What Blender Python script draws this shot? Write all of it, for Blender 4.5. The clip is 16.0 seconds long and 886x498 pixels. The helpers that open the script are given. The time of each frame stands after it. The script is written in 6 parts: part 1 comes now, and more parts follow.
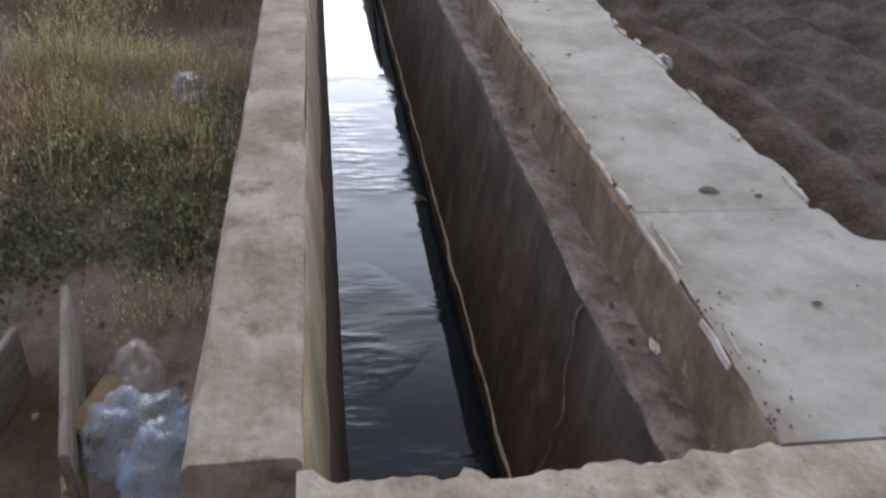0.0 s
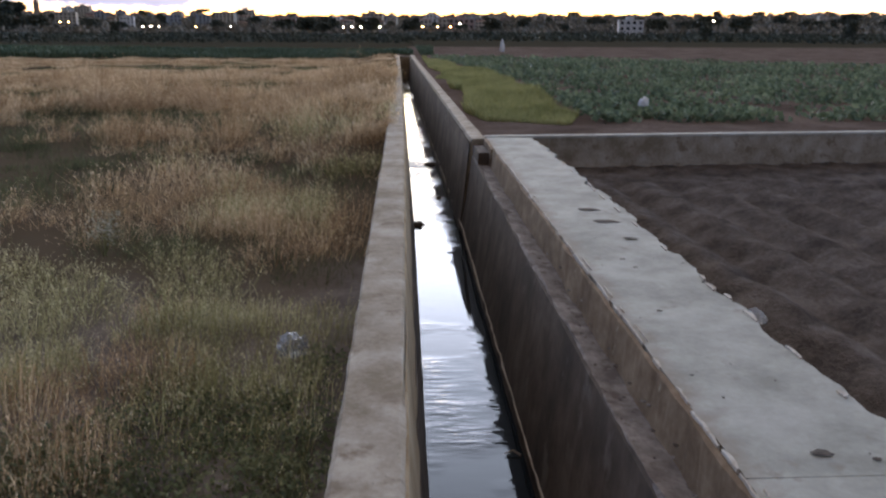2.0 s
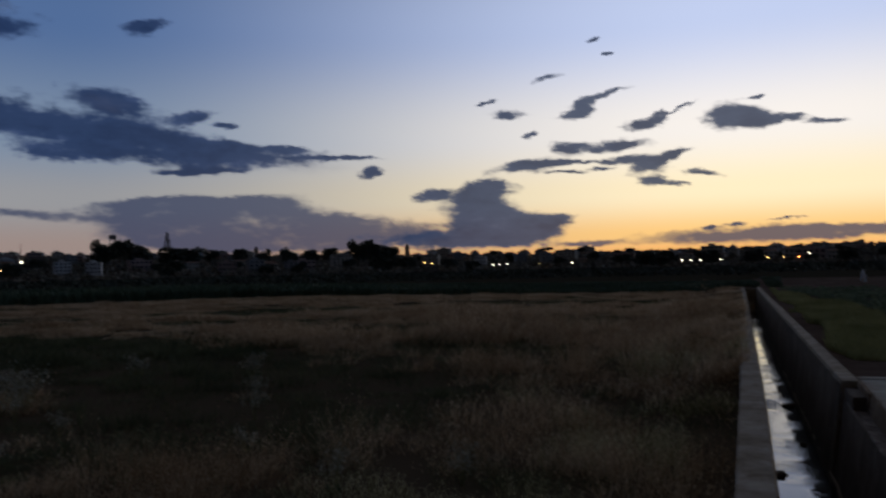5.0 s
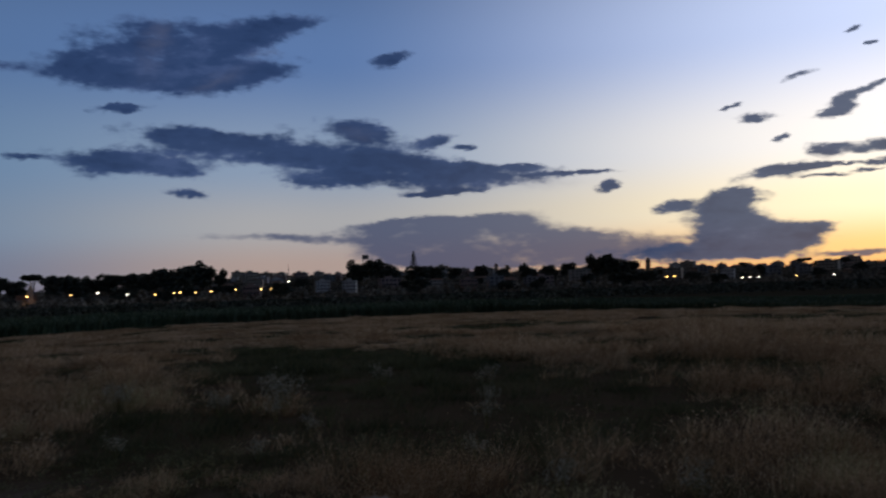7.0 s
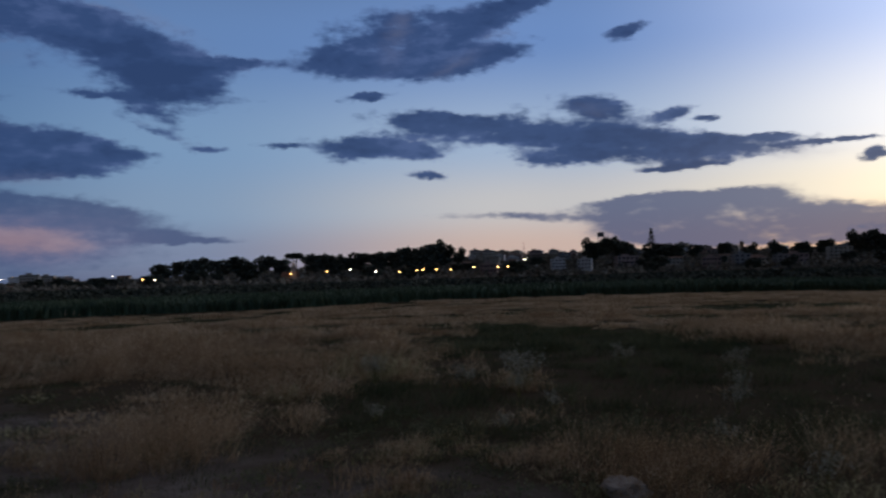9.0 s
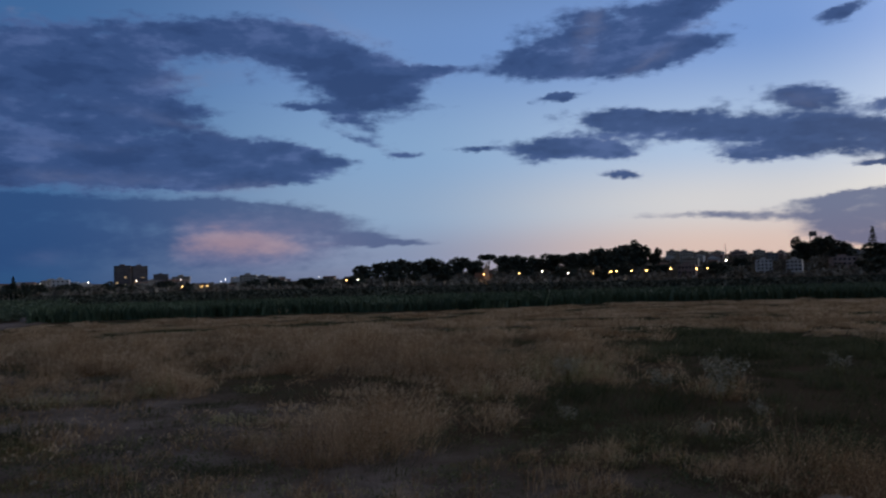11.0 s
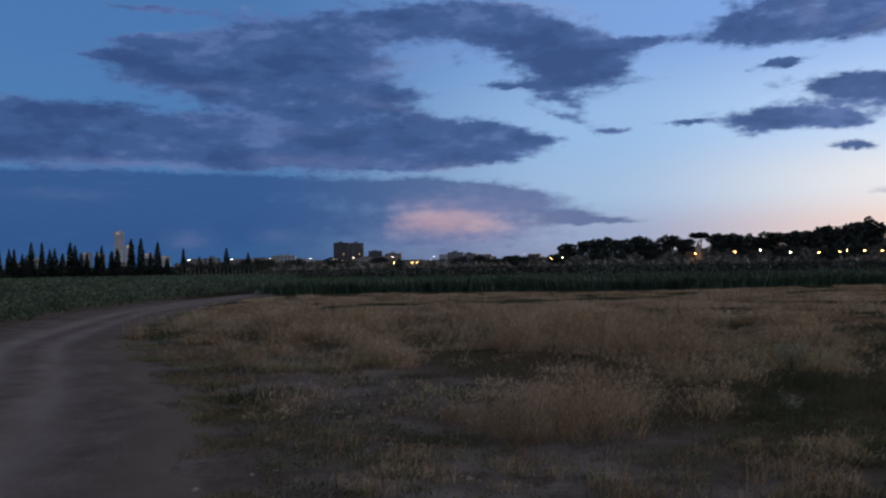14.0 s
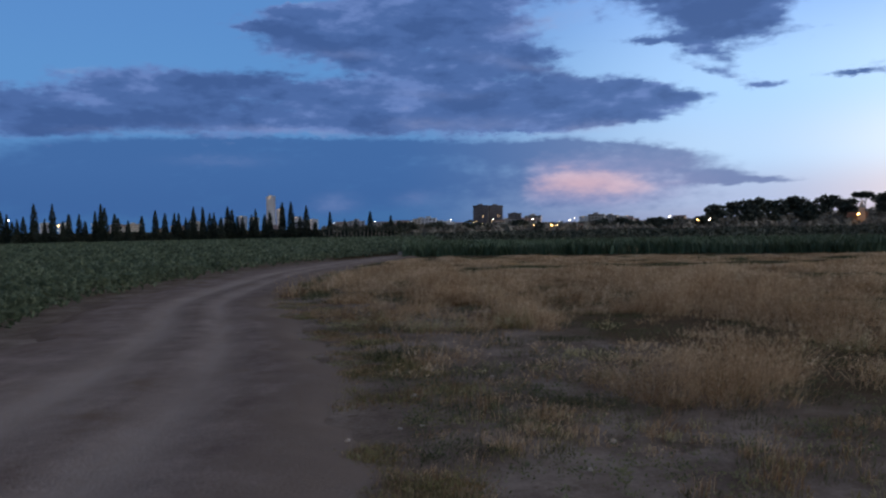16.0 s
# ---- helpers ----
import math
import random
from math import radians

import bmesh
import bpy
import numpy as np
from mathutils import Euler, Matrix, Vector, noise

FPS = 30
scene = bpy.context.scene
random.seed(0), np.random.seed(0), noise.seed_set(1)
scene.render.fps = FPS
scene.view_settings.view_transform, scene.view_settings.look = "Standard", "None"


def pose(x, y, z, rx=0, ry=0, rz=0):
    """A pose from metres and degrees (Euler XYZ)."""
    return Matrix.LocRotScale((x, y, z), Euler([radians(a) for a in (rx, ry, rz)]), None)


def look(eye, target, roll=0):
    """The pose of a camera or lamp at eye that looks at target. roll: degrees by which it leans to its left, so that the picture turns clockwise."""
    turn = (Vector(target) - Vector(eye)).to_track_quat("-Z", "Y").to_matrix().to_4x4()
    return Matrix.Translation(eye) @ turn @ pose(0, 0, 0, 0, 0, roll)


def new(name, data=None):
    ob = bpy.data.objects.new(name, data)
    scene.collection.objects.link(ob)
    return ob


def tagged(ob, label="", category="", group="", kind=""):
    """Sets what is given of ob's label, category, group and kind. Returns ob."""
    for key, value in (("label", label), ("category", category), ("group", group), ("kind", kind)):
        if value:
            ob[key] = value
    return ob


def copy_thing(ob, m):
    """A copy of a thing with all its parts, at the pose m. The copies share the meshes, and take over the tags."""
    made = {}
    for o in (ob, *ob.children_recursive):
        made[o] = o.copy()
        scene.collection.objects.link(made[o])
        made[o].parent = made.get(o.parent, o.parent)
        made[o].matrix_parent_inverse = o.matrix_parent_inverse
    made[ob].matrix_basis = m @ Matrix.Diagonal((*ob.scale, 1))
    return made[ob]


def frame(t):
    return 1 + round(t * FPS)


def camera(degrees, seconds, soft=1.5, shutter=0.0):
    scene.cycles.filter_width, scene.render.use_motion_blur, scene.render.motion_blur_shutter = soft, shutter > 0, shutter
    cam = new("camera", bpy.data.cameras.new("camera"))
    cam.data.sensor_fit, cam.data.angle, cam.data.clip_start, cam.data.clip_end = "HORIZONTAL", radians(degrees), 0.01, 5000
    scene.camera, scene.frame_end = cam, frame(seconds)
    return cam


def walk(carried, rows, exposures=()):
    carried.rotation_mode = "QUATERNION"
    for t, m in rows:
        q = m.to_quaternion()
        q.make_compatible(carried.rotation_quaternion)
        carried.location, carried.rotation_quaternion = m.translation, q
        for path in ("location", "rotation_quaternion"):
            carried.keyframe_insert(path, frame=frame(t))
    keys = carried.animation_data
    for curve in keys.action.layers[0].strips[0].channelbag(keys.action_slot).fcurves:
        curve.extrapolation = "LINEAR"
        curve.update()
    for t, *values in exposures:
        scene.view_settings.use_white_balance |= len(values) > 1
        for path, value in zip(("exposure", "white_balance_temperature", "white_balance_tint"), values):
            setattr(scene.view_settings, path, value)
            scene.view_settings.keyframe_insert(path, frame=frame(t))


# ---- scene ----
cam = camera(57.32, 16.0, soft=2.2, shutter=0.5)
ROWS = [
    (0.0, pose(0.063, 0.037, 1.396, 57.99, -3.07, -7.95)),
    (0.5, pose(0.038, 0.033, 1.421, 62.21, -3.05, -7.72)),
    (1.0, pose(0.028, 0.019, 1.450, 66.31, -1.88, -6.76)),
    (1.5, pose(0.016, 0.006, 1.477, 71.20, -0.88, -4.68)),
    (2.0, pose(0.008, 0.004, 1.494, 74.84, -0.22, -2.67)),
    (2.5, pose(0.000, 0.000, 1.500, 76.63, 0.00, -1.54)),
    (3.0, pose(-0.022, -0.003, 1.520, 79.11, 0.36, 1.32)),
    (3.5, pose(-0.055, -0.004, 1.536, 82.83, 0.98, 6.39)),
    (4.0, pose(-0.081, -0.008, 1.544, 86.17, 1.36, 11.03)),
    (4.5, pose(-0.113, -0.009, 1.549, 89.19, 1.31, 15.53)),
    (5.0, pose(-0.150, -0.005, 1.555, 91.30, 1.30, 20.50)),
    (5.2, pose(-0.160, 0.002, 1.546, 91.91, 1.29, 22.41)),
    (7.5, pose(-0.012, 0.098, 1.488, 92.51, 1.55, 41.22)),
    (8.0, pose(-0.041, 0.043, 1.500, 92.07, 0.85, 45.29)),
    (8.5, pose(-0.067, -0.015, 1.501, 91.72, 1.31, 49.34)),
    (9.0, pose(-0.047, -0.012, 1.501, 91.84, 1.73, 53.76)),
    (9.5, pose(-0.025, -0.011, 1.508, 92.23, 1.39, 57.81)),
    (12.0, pose(-0.025, -0.038, 1.504, 91.62, 1.59, 72.23)),
    (12.5, pose(-0.051, -0.035, 1.499, 91.21, 1.25, 74.58)),
    (13.0, pose(-0.044, -0.049, 1.498, 91.15, 0.88, 77.12)),
    (13.5, pose(-0.067, -0.049, 1.496, 91.18, 0.81, 79.70)),
    (14.0, pose(-0.073, -0.048, 1.496, 91.05, 0.93, 81.68)),
    (14.5, pose(-0.058, -0.053, 1.496, 90.83, 1.00, 84.21)),
    (15.0, pose(-0.059, -0.067, 1.496, 90.23, 0.83, 86.86)),
    (15.5, pose(-0.053, -0.072, 1.496, 89.07, 0.98, 89.30)),
    (16.0, pose(-0.043, -0.085, 1.493, 88.55, 1.05, 91.50)),
]
STOPS = [(0.0, 2.0, 7500, 8), (1.0, 2.05, 7500, 8), (1.5, 2.15, 7500, 8), (2.0, 1.5, 7150, 9), (2.5, 0.75, 6800, 10), (3.0, 0.25, 6350, 10), (3.5, -0.85, 6050, 10), (4.0, -1.65, 6150, 10),
         (4.5, -1.95, 6250, 10), (5.0, -1.72, 6350, 10), (7.5, -1.32, 6500, 10), (9.0, -0.92, 6600, 10), (12.0, -0.5, 6650, 10), (13.0, -0.28, 6680, 10), (14.0, -0.25, 6700, 10), (15.0, 0.03, 6800, 10), (16.0, 0.25, 6950, 9)]
walk(cam, ROWS, STOPS)

# ---- sky: after sunset, glow in the west (along the canal), blue in the east ----
world = bpy.data.worlds.new("dusk")
scene.world = world
world.use_nodes = True
WT = world.node_tree
WT.nodes.clear()


def wn(kind, operation="", interpolation_type="", vector_type="", data_type="", blend_type=""):
    n = WT.nodes.new(kind)
    if operation:
        n.operation = operation
    if interpolation_type:
        n.interpolation_type = interpolation_type
    if vector_type:
        n.vector_type = vector_type
    if data_type:
        n.data_type = data_type
    if blend_type:
        n.blend_type = blend_type
    return n


def wmath(op, a, b=None, c=None):
    n = wn("ShaderNodeMath", operation=op)
    for i, v in enumerate((a, b, c)):
        if v is None:
            continue
        if isinstance(v, (int, float)):
            n.inputs[i].default_value = v
        else:
            WT.links.new(v, n.inputs[i])
    return n.outputs[0]


def wramp(fac, stops, smooth=True):
    n = wn("ShaderNodeValToRGB")
    n.color_ramp.interpolation = "EASE" if smooth else "LINEAR"
    els = n.color_ramp.elements
    while len(els) < len(stops):
        els.new(0.5)
    for e, (p, c) in zip(els, stops):
        e.position, e.color = p, (*c, 1) if len(c) == 3 else c
    WT.links.new(fac, n.inputs[0])
    return n.outputs[0]


def wmix(fac, a, b, blend="MIX"):
    n = wn("ShaderNodeMix", data_type="RGBA", blend_type=blend)
    for sock, v in ((n.inputs[0], fac), (n.inputs[6], a), (n.inputs[7], b)):
        if isinstance(v, (int, float)):
            sock.default_value = v
        elif isinstance(v, tuple):
            sock.default_value = (*v, 1)
        else:
            WT.links.new(v, sock)
    return n.outputs[2]


def lin(r, g, b):
    return tuple(((c / 255 + 0.055) / 1.055) ** 2.4 if c > 10 else c / 255 / 12.92 for c in (r, g, b))


co = wn("ShaderNodeTexCoord").outputs["Generated"]
sep = wn("ShaderNodeSeparateXYZ")
WT.links.new(co, sep.inputs[0])
azim = wmath("MULTIPLY", wmath("ARCTAN2", wmath("MULTIPLY", sep.outputs[0], -1.0), sep.outputs[1]), 57.29578)
elev = wmath("MULTIPLY", wmath("ARCSINE", sep.outputs[2]), 57.29578)
e01 = wmath("DIVIDE", elev, 60.0)
EL = (0.0, 0.03, 0.08, 0.15, 0.27, 0.45, 0.75)


def bright(k, *cols):
    return [(p, tuple(k * v for v in lin(*c))) for p, c in zip(EL, cols)]


west = wramp(e01, bright(3.5, (240, 152, 80), (252, 200, 122), (254, 234, 192), (245, 237, 228), (192, 203, 232), (146, 158, 182), (62, 68, 80)))
mid = wramp(e01, bright(1.35, (215, 178, 172), (232, 206, 196), (225, 225, 228), (184, 208, 240), (126, 164, 226), (92, 116, 160), (92, 83, 77)))
north = wramp(e01, bright(1.2, (138, 146, 178), (150, 166, 200), (158, 188, 224), (148, 186, 230), (122, 162, 222), (88, 114, 158), (92, 83, 77)))
east = wramp(e01, bright(0.9, (60, 104, 160), (62, 108, 166), (80, 130, 190), (88, 143, 206), (84, 136, 202), (78, 106, 148), (100, 90, 83)))
aab = wmath("ABSOLUTE", wmath("ADD", azim, 2.0))


def sweep(a, b):
    n = wn("ShaderNodeMapRange", interpolation_type="SMOOTHSTEP")
    WT.links.new(aab, n.inputs[0])
    n.inputs[1].default_value, n.inputs[2].default_value = a, b
    return n


t1, tn, t2, t3 = sweep(2, 48), sweep(50, 74), sweep(72, 98), sweep(122, 165)
clear = wmix(t3.outputs[0], wmix(t2.outputs[0], wmix(tn.outputs[0], wmix(t1.outputs[0], west, mid), north), east), lin(98, 89, 82))

# clouds: soft ellipses in azimuth and elevation, torn by noise
flat = wn("ShaderNodeCombineXYZ")
WT.links.new(azim, flat.inputs[0]), WT.links.new(elev, flat.inputs[1])


def wnoise(scale, stretch, detail, rough=0.6, seed=0.0):
    m = wn("ShaderNodeMapping")
    m.inputs["Scale"].default_value = (scale / stretch, scale, 1)
    m.inputs["Location"].default_value = (seed, seed * 0.7, seed)
    WT.links.new(flat.outputs[0], m.inputs[0])
    n = wn("ShaderNodeTexNoise")
    n.inputs["Scale"].default_value = 1.0
    n.inputs["Detail"].default_value = detail
    n.inputs["Roughness"].default_value = rough
    WT.links.new(m.outputs[0], n.inputs["Vector"])
    return n


def warp(src, scale, stretch, amount, seed):
    n = wnoise(scale, stretch, 3, 0.55, seed)
    sub = wn("ShaderNodeVectorMath", operation="SUBTRACT")
    WT.links.new(n.outputs["Color"], sub.inputs[0])
    sub.inputs[1].default_value = (0.5, 0.5, 0.5)
    mul = wn("ShaderNodeVectorMath", operation="MULTIPLY")
    WT.links.new(sub.outputs[0], mul.inputs[0])
    mul.inputs[1].default_value = (*amount, 0)
    add = wn("ShaderNodeVectorMath", operation="ADD")
    WT.links.new(src, add.inputs[0]), WT.links.new(mul.outputs[0], add.inputs[1])
    return add.outputs[0]


SKY = warp(warp(warp(warp(flat.outputs[0], 0.30, 2.2, (1.5, 0.6), 3.1), 1.1, 2.6, (1.3, 0.5), 8.3), 2.4, 2.0, (0.9, 0.42), 21.7), 5.5, 1.8, (0.5, 0.26), 33.1)
CLOUD = {"sum": None, "soft": None, "lit": None}
sky_xy = wn("ShaderNodeSeparateXYZ")
WT.links.new(SKY, sky_xy.inputs[0])


def cloud(az, el, w, h, tilt=0, k=1.0, layer="sum"):
    """One soft ellipse: half width w and half height h in degrees."""
    m = wn("ShaderNodeMapping", vector_type="TEXTURE")
    m.inputs["Location"].default_value = (az, el, 0)
    m.inputs["Rotation"].default_value = (0, 0, -radians(tilt))
    m.inputs["Scale"].default_value = (w, h, 1e6)
    at = wn("ShaderNodeCombineXYZ")
    WT.links.new(sky_xy.outputs[0], at.inputs[0]), WT.links.new(sky_xy.outputs[1], at.inputs[1])
    if CLOUD[layer] is not None:
        WT.links.new(CLOUD[layer], at.inputs[2])
    WT.links.new(at.outputs[0], m.inputs[0])
    d = wn("ShaderNodeVectorMath", operation="DOT_PRODUCT")
    WT.links.new(m.outputs[0], d.inputs[0]), WT.links.new(m.outputs[0], d.inputs[1])
    v = wmath("MULTIPLY", wmath("EXPONENT", wmath("MULTIPLY", d.outputs["Value"], -0.85)), k)
    CLOUD[layer] = v if CLOUD[layer] is None else wmath("ADD", CLOUD[layer], v)


# dark cumulus, long banks and torn scraps
cloud(91.3, 15.6, 8.6, 1.2, 6, 0.85), cloud(82.4, 16.9, 6.0, 1.0, 0, 0.8), cloud(95.4, 12.4, 7.6, 1.2, 0, 0.85), cloud(89.6, 11.6, 5.4, 1.4, -8, 0.9), cloud(98.4, 14.1, 4.6, 0.84, 5), cloud(91.2, 14.0, 7.6, 2.2), cloud(108.4, 9.4, 5.1, 1.3, -3)
cloud(100.2, 8.5, 9.4, 1.6, -2), cloud(90.4, 8.7, 9.9, 1.6, -2), cloud(81.7, 9.0, 6.0, 1.2, -3), cloud(77.7, 8.7, 3.2, 0.57, -4), cloud(74.4, 14.9, 4.4, 2.1, -15, 0.72), cloud(70.9, 13.3, 3.8, 1.8, -10, 0.72), cloud(76.8, 16.2, 5.2, 1.4, -15, 0.72)
cloud(72.9, 11.2, 2.6, 0.7, -25, 0.6), cloud(77.2, 12.4, 1.9, 0.3, 0, 0.8), cloud(69.0, 14.7, 3.4, 0.36), cloud(73.2, 10.2, 2.2, 0.36, -20, 0.7), cloud(102.7, 13.8, 2.9, 0.25), cloud(102.0, 14.9, 1.8, 0.29), cloud(101.6, 16.9, 3.2, 0.29)
cloud(85.7, 7.0, 4.4, 0.5, 0, 0.8), cloud(80.1, 7.7, 4.0, 0.48, -4), cloud(58.6, 15.0, 5.6, 1.0, 0, 0.75), cloud(54.6, 15.0, 4.0, 1.1, 0, 0.75), cloud(115.1, 8.2, 10.2, 1.5, -2), cloud(119.3, 7.1, 4.8, 1), cloud(54.8, 16.9, 5.2, 2.2, 0, 0.75)
cloud(59.0, 15.6, 3.6, 1.2, 0, 0.6), cloud(49.6, 15.2, 4.4, 0.8, 8, 0.7), cloud(48.5, 18.0, 4.0, 0.76, 15), cloud(58.4, 12.6, 1.5, 0.27, 5), cloud(40.5, 16.1, 1.3, 0.5, 20), cloud(59.2, 9.2, 4.0, 0.95), cloud(64.7, 9.3, 2.2, 0.22, 0, 0.7)
cloud(55.9, 8.9, 2.4, 0.46, -8), cloud(69.9, 8.9, 1.2, 0.22, 0, 0.8), cloud(47.6, 9.8, 6.8, 1.4, -3), cloud(54.4, 10.9, 3.8, 0.65, -5), cloud(42.5, 11.2, 2.6, 0.76, -12), cloud(40.6, 8.6, 3.8, 0.99, -5), cloud(45.7, 7.9, 2.8, 0.44)
cloud(35.8, 8.5, 2.3, 0.5), cloud(33.0, 7.6, 4.5, 0.65), cloud(31.2, 8.3, 1.9, 0.25), cloud(27.2, 7.8, 2.6, 0.14), cloud(37.6, 10.4, 1.3, 0.42, 8), cloud(35.4, 9.9, 0.9, 0.19), cloud(37.3, 6.8, 2.7, 0.19, 2)
cloud(54.5, 7.1, 1.7, 0.36, -5), cloud(25.5, 6.8, 0.7, 0.48, 25), cloud(17.4, 3.9, 2.8, 1.5), cloud(17.8, 5.2, 1.1, 0.72), cloud(21.1, 5.2, 1.4, 0.4), cloud(16.9, 5.7, 0.8, 0.28), cloud(15.0, 2.6, 2.8, 1)
cloud(13.2, 3.1, 1.7, 0.4, 8), cloud(19.8, 2.0, 6.4, 0.56), cloud(15.8, 10.6, 1.4, 0.38), cloud(13.0, 13.0, 1.1, 0.27, 12), cloud(17.3, 11.4, 1.0, 0.19, 12), cloud(14.2, 9.2, 0.6, 0.3, 15), cloud(10.9, 10.3, 1.6, 0.34, 5)
cloud(10.2, 11.0, 0.9, 0.46), cloud(8.7, 11.7, 1.6, 0.25, 12), cloud(6.3, 9.6, 1.3, 0.38, 5), cloud(5.3, 10.0, 0.6, 0.42), cloud(4.0, 10.5, 0.9, 0.15, 20), cloud(1.1, 9.8, 2.2, 0.76), cloud(-0.7, 9.2, 1.6, 0.58, -5)
cloud(-1.2, 10.7, 0.6, 0.11, 5), cloud(-2.9, 9.2, 1.2, 0.22), cloud(-5.1, 8.8, 1.3, 0.2), cloud(11.7, 8.2, 1.1, 0.38), cloud(8.5, 8.1, 2.5, 0.42, 3), cloud(7.9, 7.2, 1.4, 0.27), cloud(14.3, 6.9, 2.7, 0.36, 5)
cloud(11.4, 7.1, 2.4, 0.15), cloud(11.4, 6.4, 1.9, 0.19), cloud(9.3, 6.7, 1.0, 0.15), cloud(6.1, 6.7, 1.4, 0.61, 15), cloud(4.5, 7.3, 0.8, 0.34, 15), cloud(2.7, 6.0, 1.4, 0.3, -8), cloud(5.7, 5.6, 1.1, 0.3)
cloud(4.0, 5.3, 0.9, 0.19, -5), cloud(9.4, 15.3, 0.5, 0.14, 12), cloud(8.5, 14.2, 0.3, 0.15), cloud(-2.6, 2.6, 1.3, 0.14, 5), cloud(0.7, 2.4, 0.9, 0.14), cloud(2.4, 2.2, 0.6, 0.11)
# low bars and scraps past the canal
cloud(-14.8, 2.4, 3.2, 0.5, 0), cloud(-11.8, 2.9, 2.0, 0.32, 0), cloud(-10.4, 2.2, 2.7, 0.25, 0), cloud(-12.1, 9.4, 1.9, 0.24, 12), cloud(-14.7, 7.6, 0.7, 0.17, 0), cloud(-16.6, 11.1, 1.8, 0.32, 0)
# soft low banks
cloud(79.5, 4.9, 6.0, 0.8, -3, 0.9, "soft"), cloud(79.5, 2.2, 6.0, 1.6, 0, 0.6, "soft"), cloud(72.6, 3.3, 2.4, 0.3, 0, 0.6, "soft")
cloud(98.5, 3.6, 16.3, 2.3, 0, 1, "soft"), cloud(82.0, 4.9, 6.4, 0.72, -5, 0.9, "soft"), cloud(107.1, 5.2, 7.7, 0.79, 0, 1, "soft"), cloud(71.1, 2.8, 3.6, 0.23, 0, 1, "soft"), cloud(102.0, 5.8, 10.8, 0.46, 0, 1, "soft"), cloud(113.6, 3.1, 13.6, 2.2, 0, 1, "soft"), cloud(36.4, 3.5, 4.9, 1.1, 0, 1, "soft")
cloud(39.6, 4.6, 2.8, 0.38, 0, 1, "soft"), cloud(50.0, 4.1, 6.8, 0.32, -2, 0.5, "soft"), cloud(46.6, 3.6, 3.0, 0.3, 0, 0.3, "soft"), cloud(30.4, 2.5, 7.5, 1.1, 0, 1, "soft"), cloud(34.9, 4.7, 3.2, 0.38, 8, 1, "soft"), cloud(36.0, 3.6, 5.6, 1.2, 0, 0.8, "soft"), cloud(30.9, 3.0, 8.0, 0.88, 0, 1, "soft")
cloud(36.6, 4.6, 4.9, 0.38, 0, 1, "soft"), cloud(47.2, 4.0, 3.5, 0.4, -4, 0.35, "soft"), cloud(32.5, 2.2, 8.0, 0.76, 0, 1, "soft"), cloud(-0.0, 1.7, 7.8, 0.53, 0, 1, "soft"), cloud(-6.1, 1.8, 4.2, 0.43, 0, 1, "soft"), cloud(10.3, 1.4, 2.7, 0.24, 0, 1, "soft")

# paler folds and undersides that still catch light
for _az, _el, _w, _h, _tilt, _k in ((89.5, 7.2, 3.4, 0.45, 0, 1.0), (93.3, 7.3, 1.3, 0.35, 0, 0.9), (81.0, 6.7, 2.0, 0.3, 3, 0.8), (102.5, 6.9, 5.0, 0.22, -2, 0.8), (111.5, 6.7, 4.0, 0.2, 0, 0.7),
                                   (84.0, 14.0, 2.6, 0.5, 10, 0.8), (92.5, 9.4, 3.0, 0.3, -3, 0.5), (98.0, 12.0, 2.6, 0.25, 0, 0.6), (98.8, 2.0, 1.2, 0.6, 0, 0.7), (93.2, 2.1, 1.3, 0.45, 0, 0.6), (106.5, 4.9, 2.6, 0.3, 0, 0.5),
                                   (56.6, 16.6, 0.7, 1.5, -20, 0.8), (52.3, 14.6, 1.6, 0.35, 25, 0.7), (73.5, 17.5, 3.0, 0.5, -25, 0.6), (43.0, 11.0, 1.4, 0.4, -12, 0.6), (30.5, 7.2, 2.6, 0.35, 0, 0.8), (86.0, 11.2, 3.4, 0.35, -12, 0.5)):
    cloud(_az, _el, _w, _h, _tilt, _k, "lit")

broad = wnoise(0.55, 3.2, 6, 0.52, 11.0).outputs[0]
puffs = wnoise(1.9, 2.0, 6, 0.55, 17.0).outputs[0]
fine = wmath("ADD", wmath("MULTIPLY", broad, 0.66), wmath("MULTIPLY", puffs, 0.34))
big = wnoise(0.25, 2.5, 5, 0.6, 5.0).outputs[0]
inside = wmath("MINIMUM", wmath("MULTIPLY", CLOUD["sum"], 5.0), 1.0)
dens = wmath("SUBTRACT", wmath("ADD", wmath("MINIMUM", wmath("MULTIPLY", CLOUD["sum"], 1.15), 1.15), wmath("MULTIPLY", wmath("MULTIPLY", wmath("SUBTRACT", fine, 0.5), 2.5), inside)), 0.42)
m1 = wn("ShaderNodeMapRange", interpolation_type="SMOOTHSTEP")
WT.links.new(dens, m1.inputs[0])
m1.inputs[1].default_value, m1.inputs[2].default_value, m1.inputs[4].default_value = -0.06, 0.55, 0.95
dens2 = wmath("SUBTRACT", wmath("ADD", wmath("MINIMUM", CLOUD["soft"], 1.0), wmath("MULTIPLY", wmath("SUBTRACT", fine, 0.5), 1.5)), 0.42)
m2 = wn("ShaderNodeMapRange", interpolation_type="SMOOTHSTEP")
WT.links.new(dens2, m2.inputs[0])
m2.inputs[1].default_value, m2.inputs[2].default_value, m2.inputs[4].default_value = -0.12, 0.55, 0.86
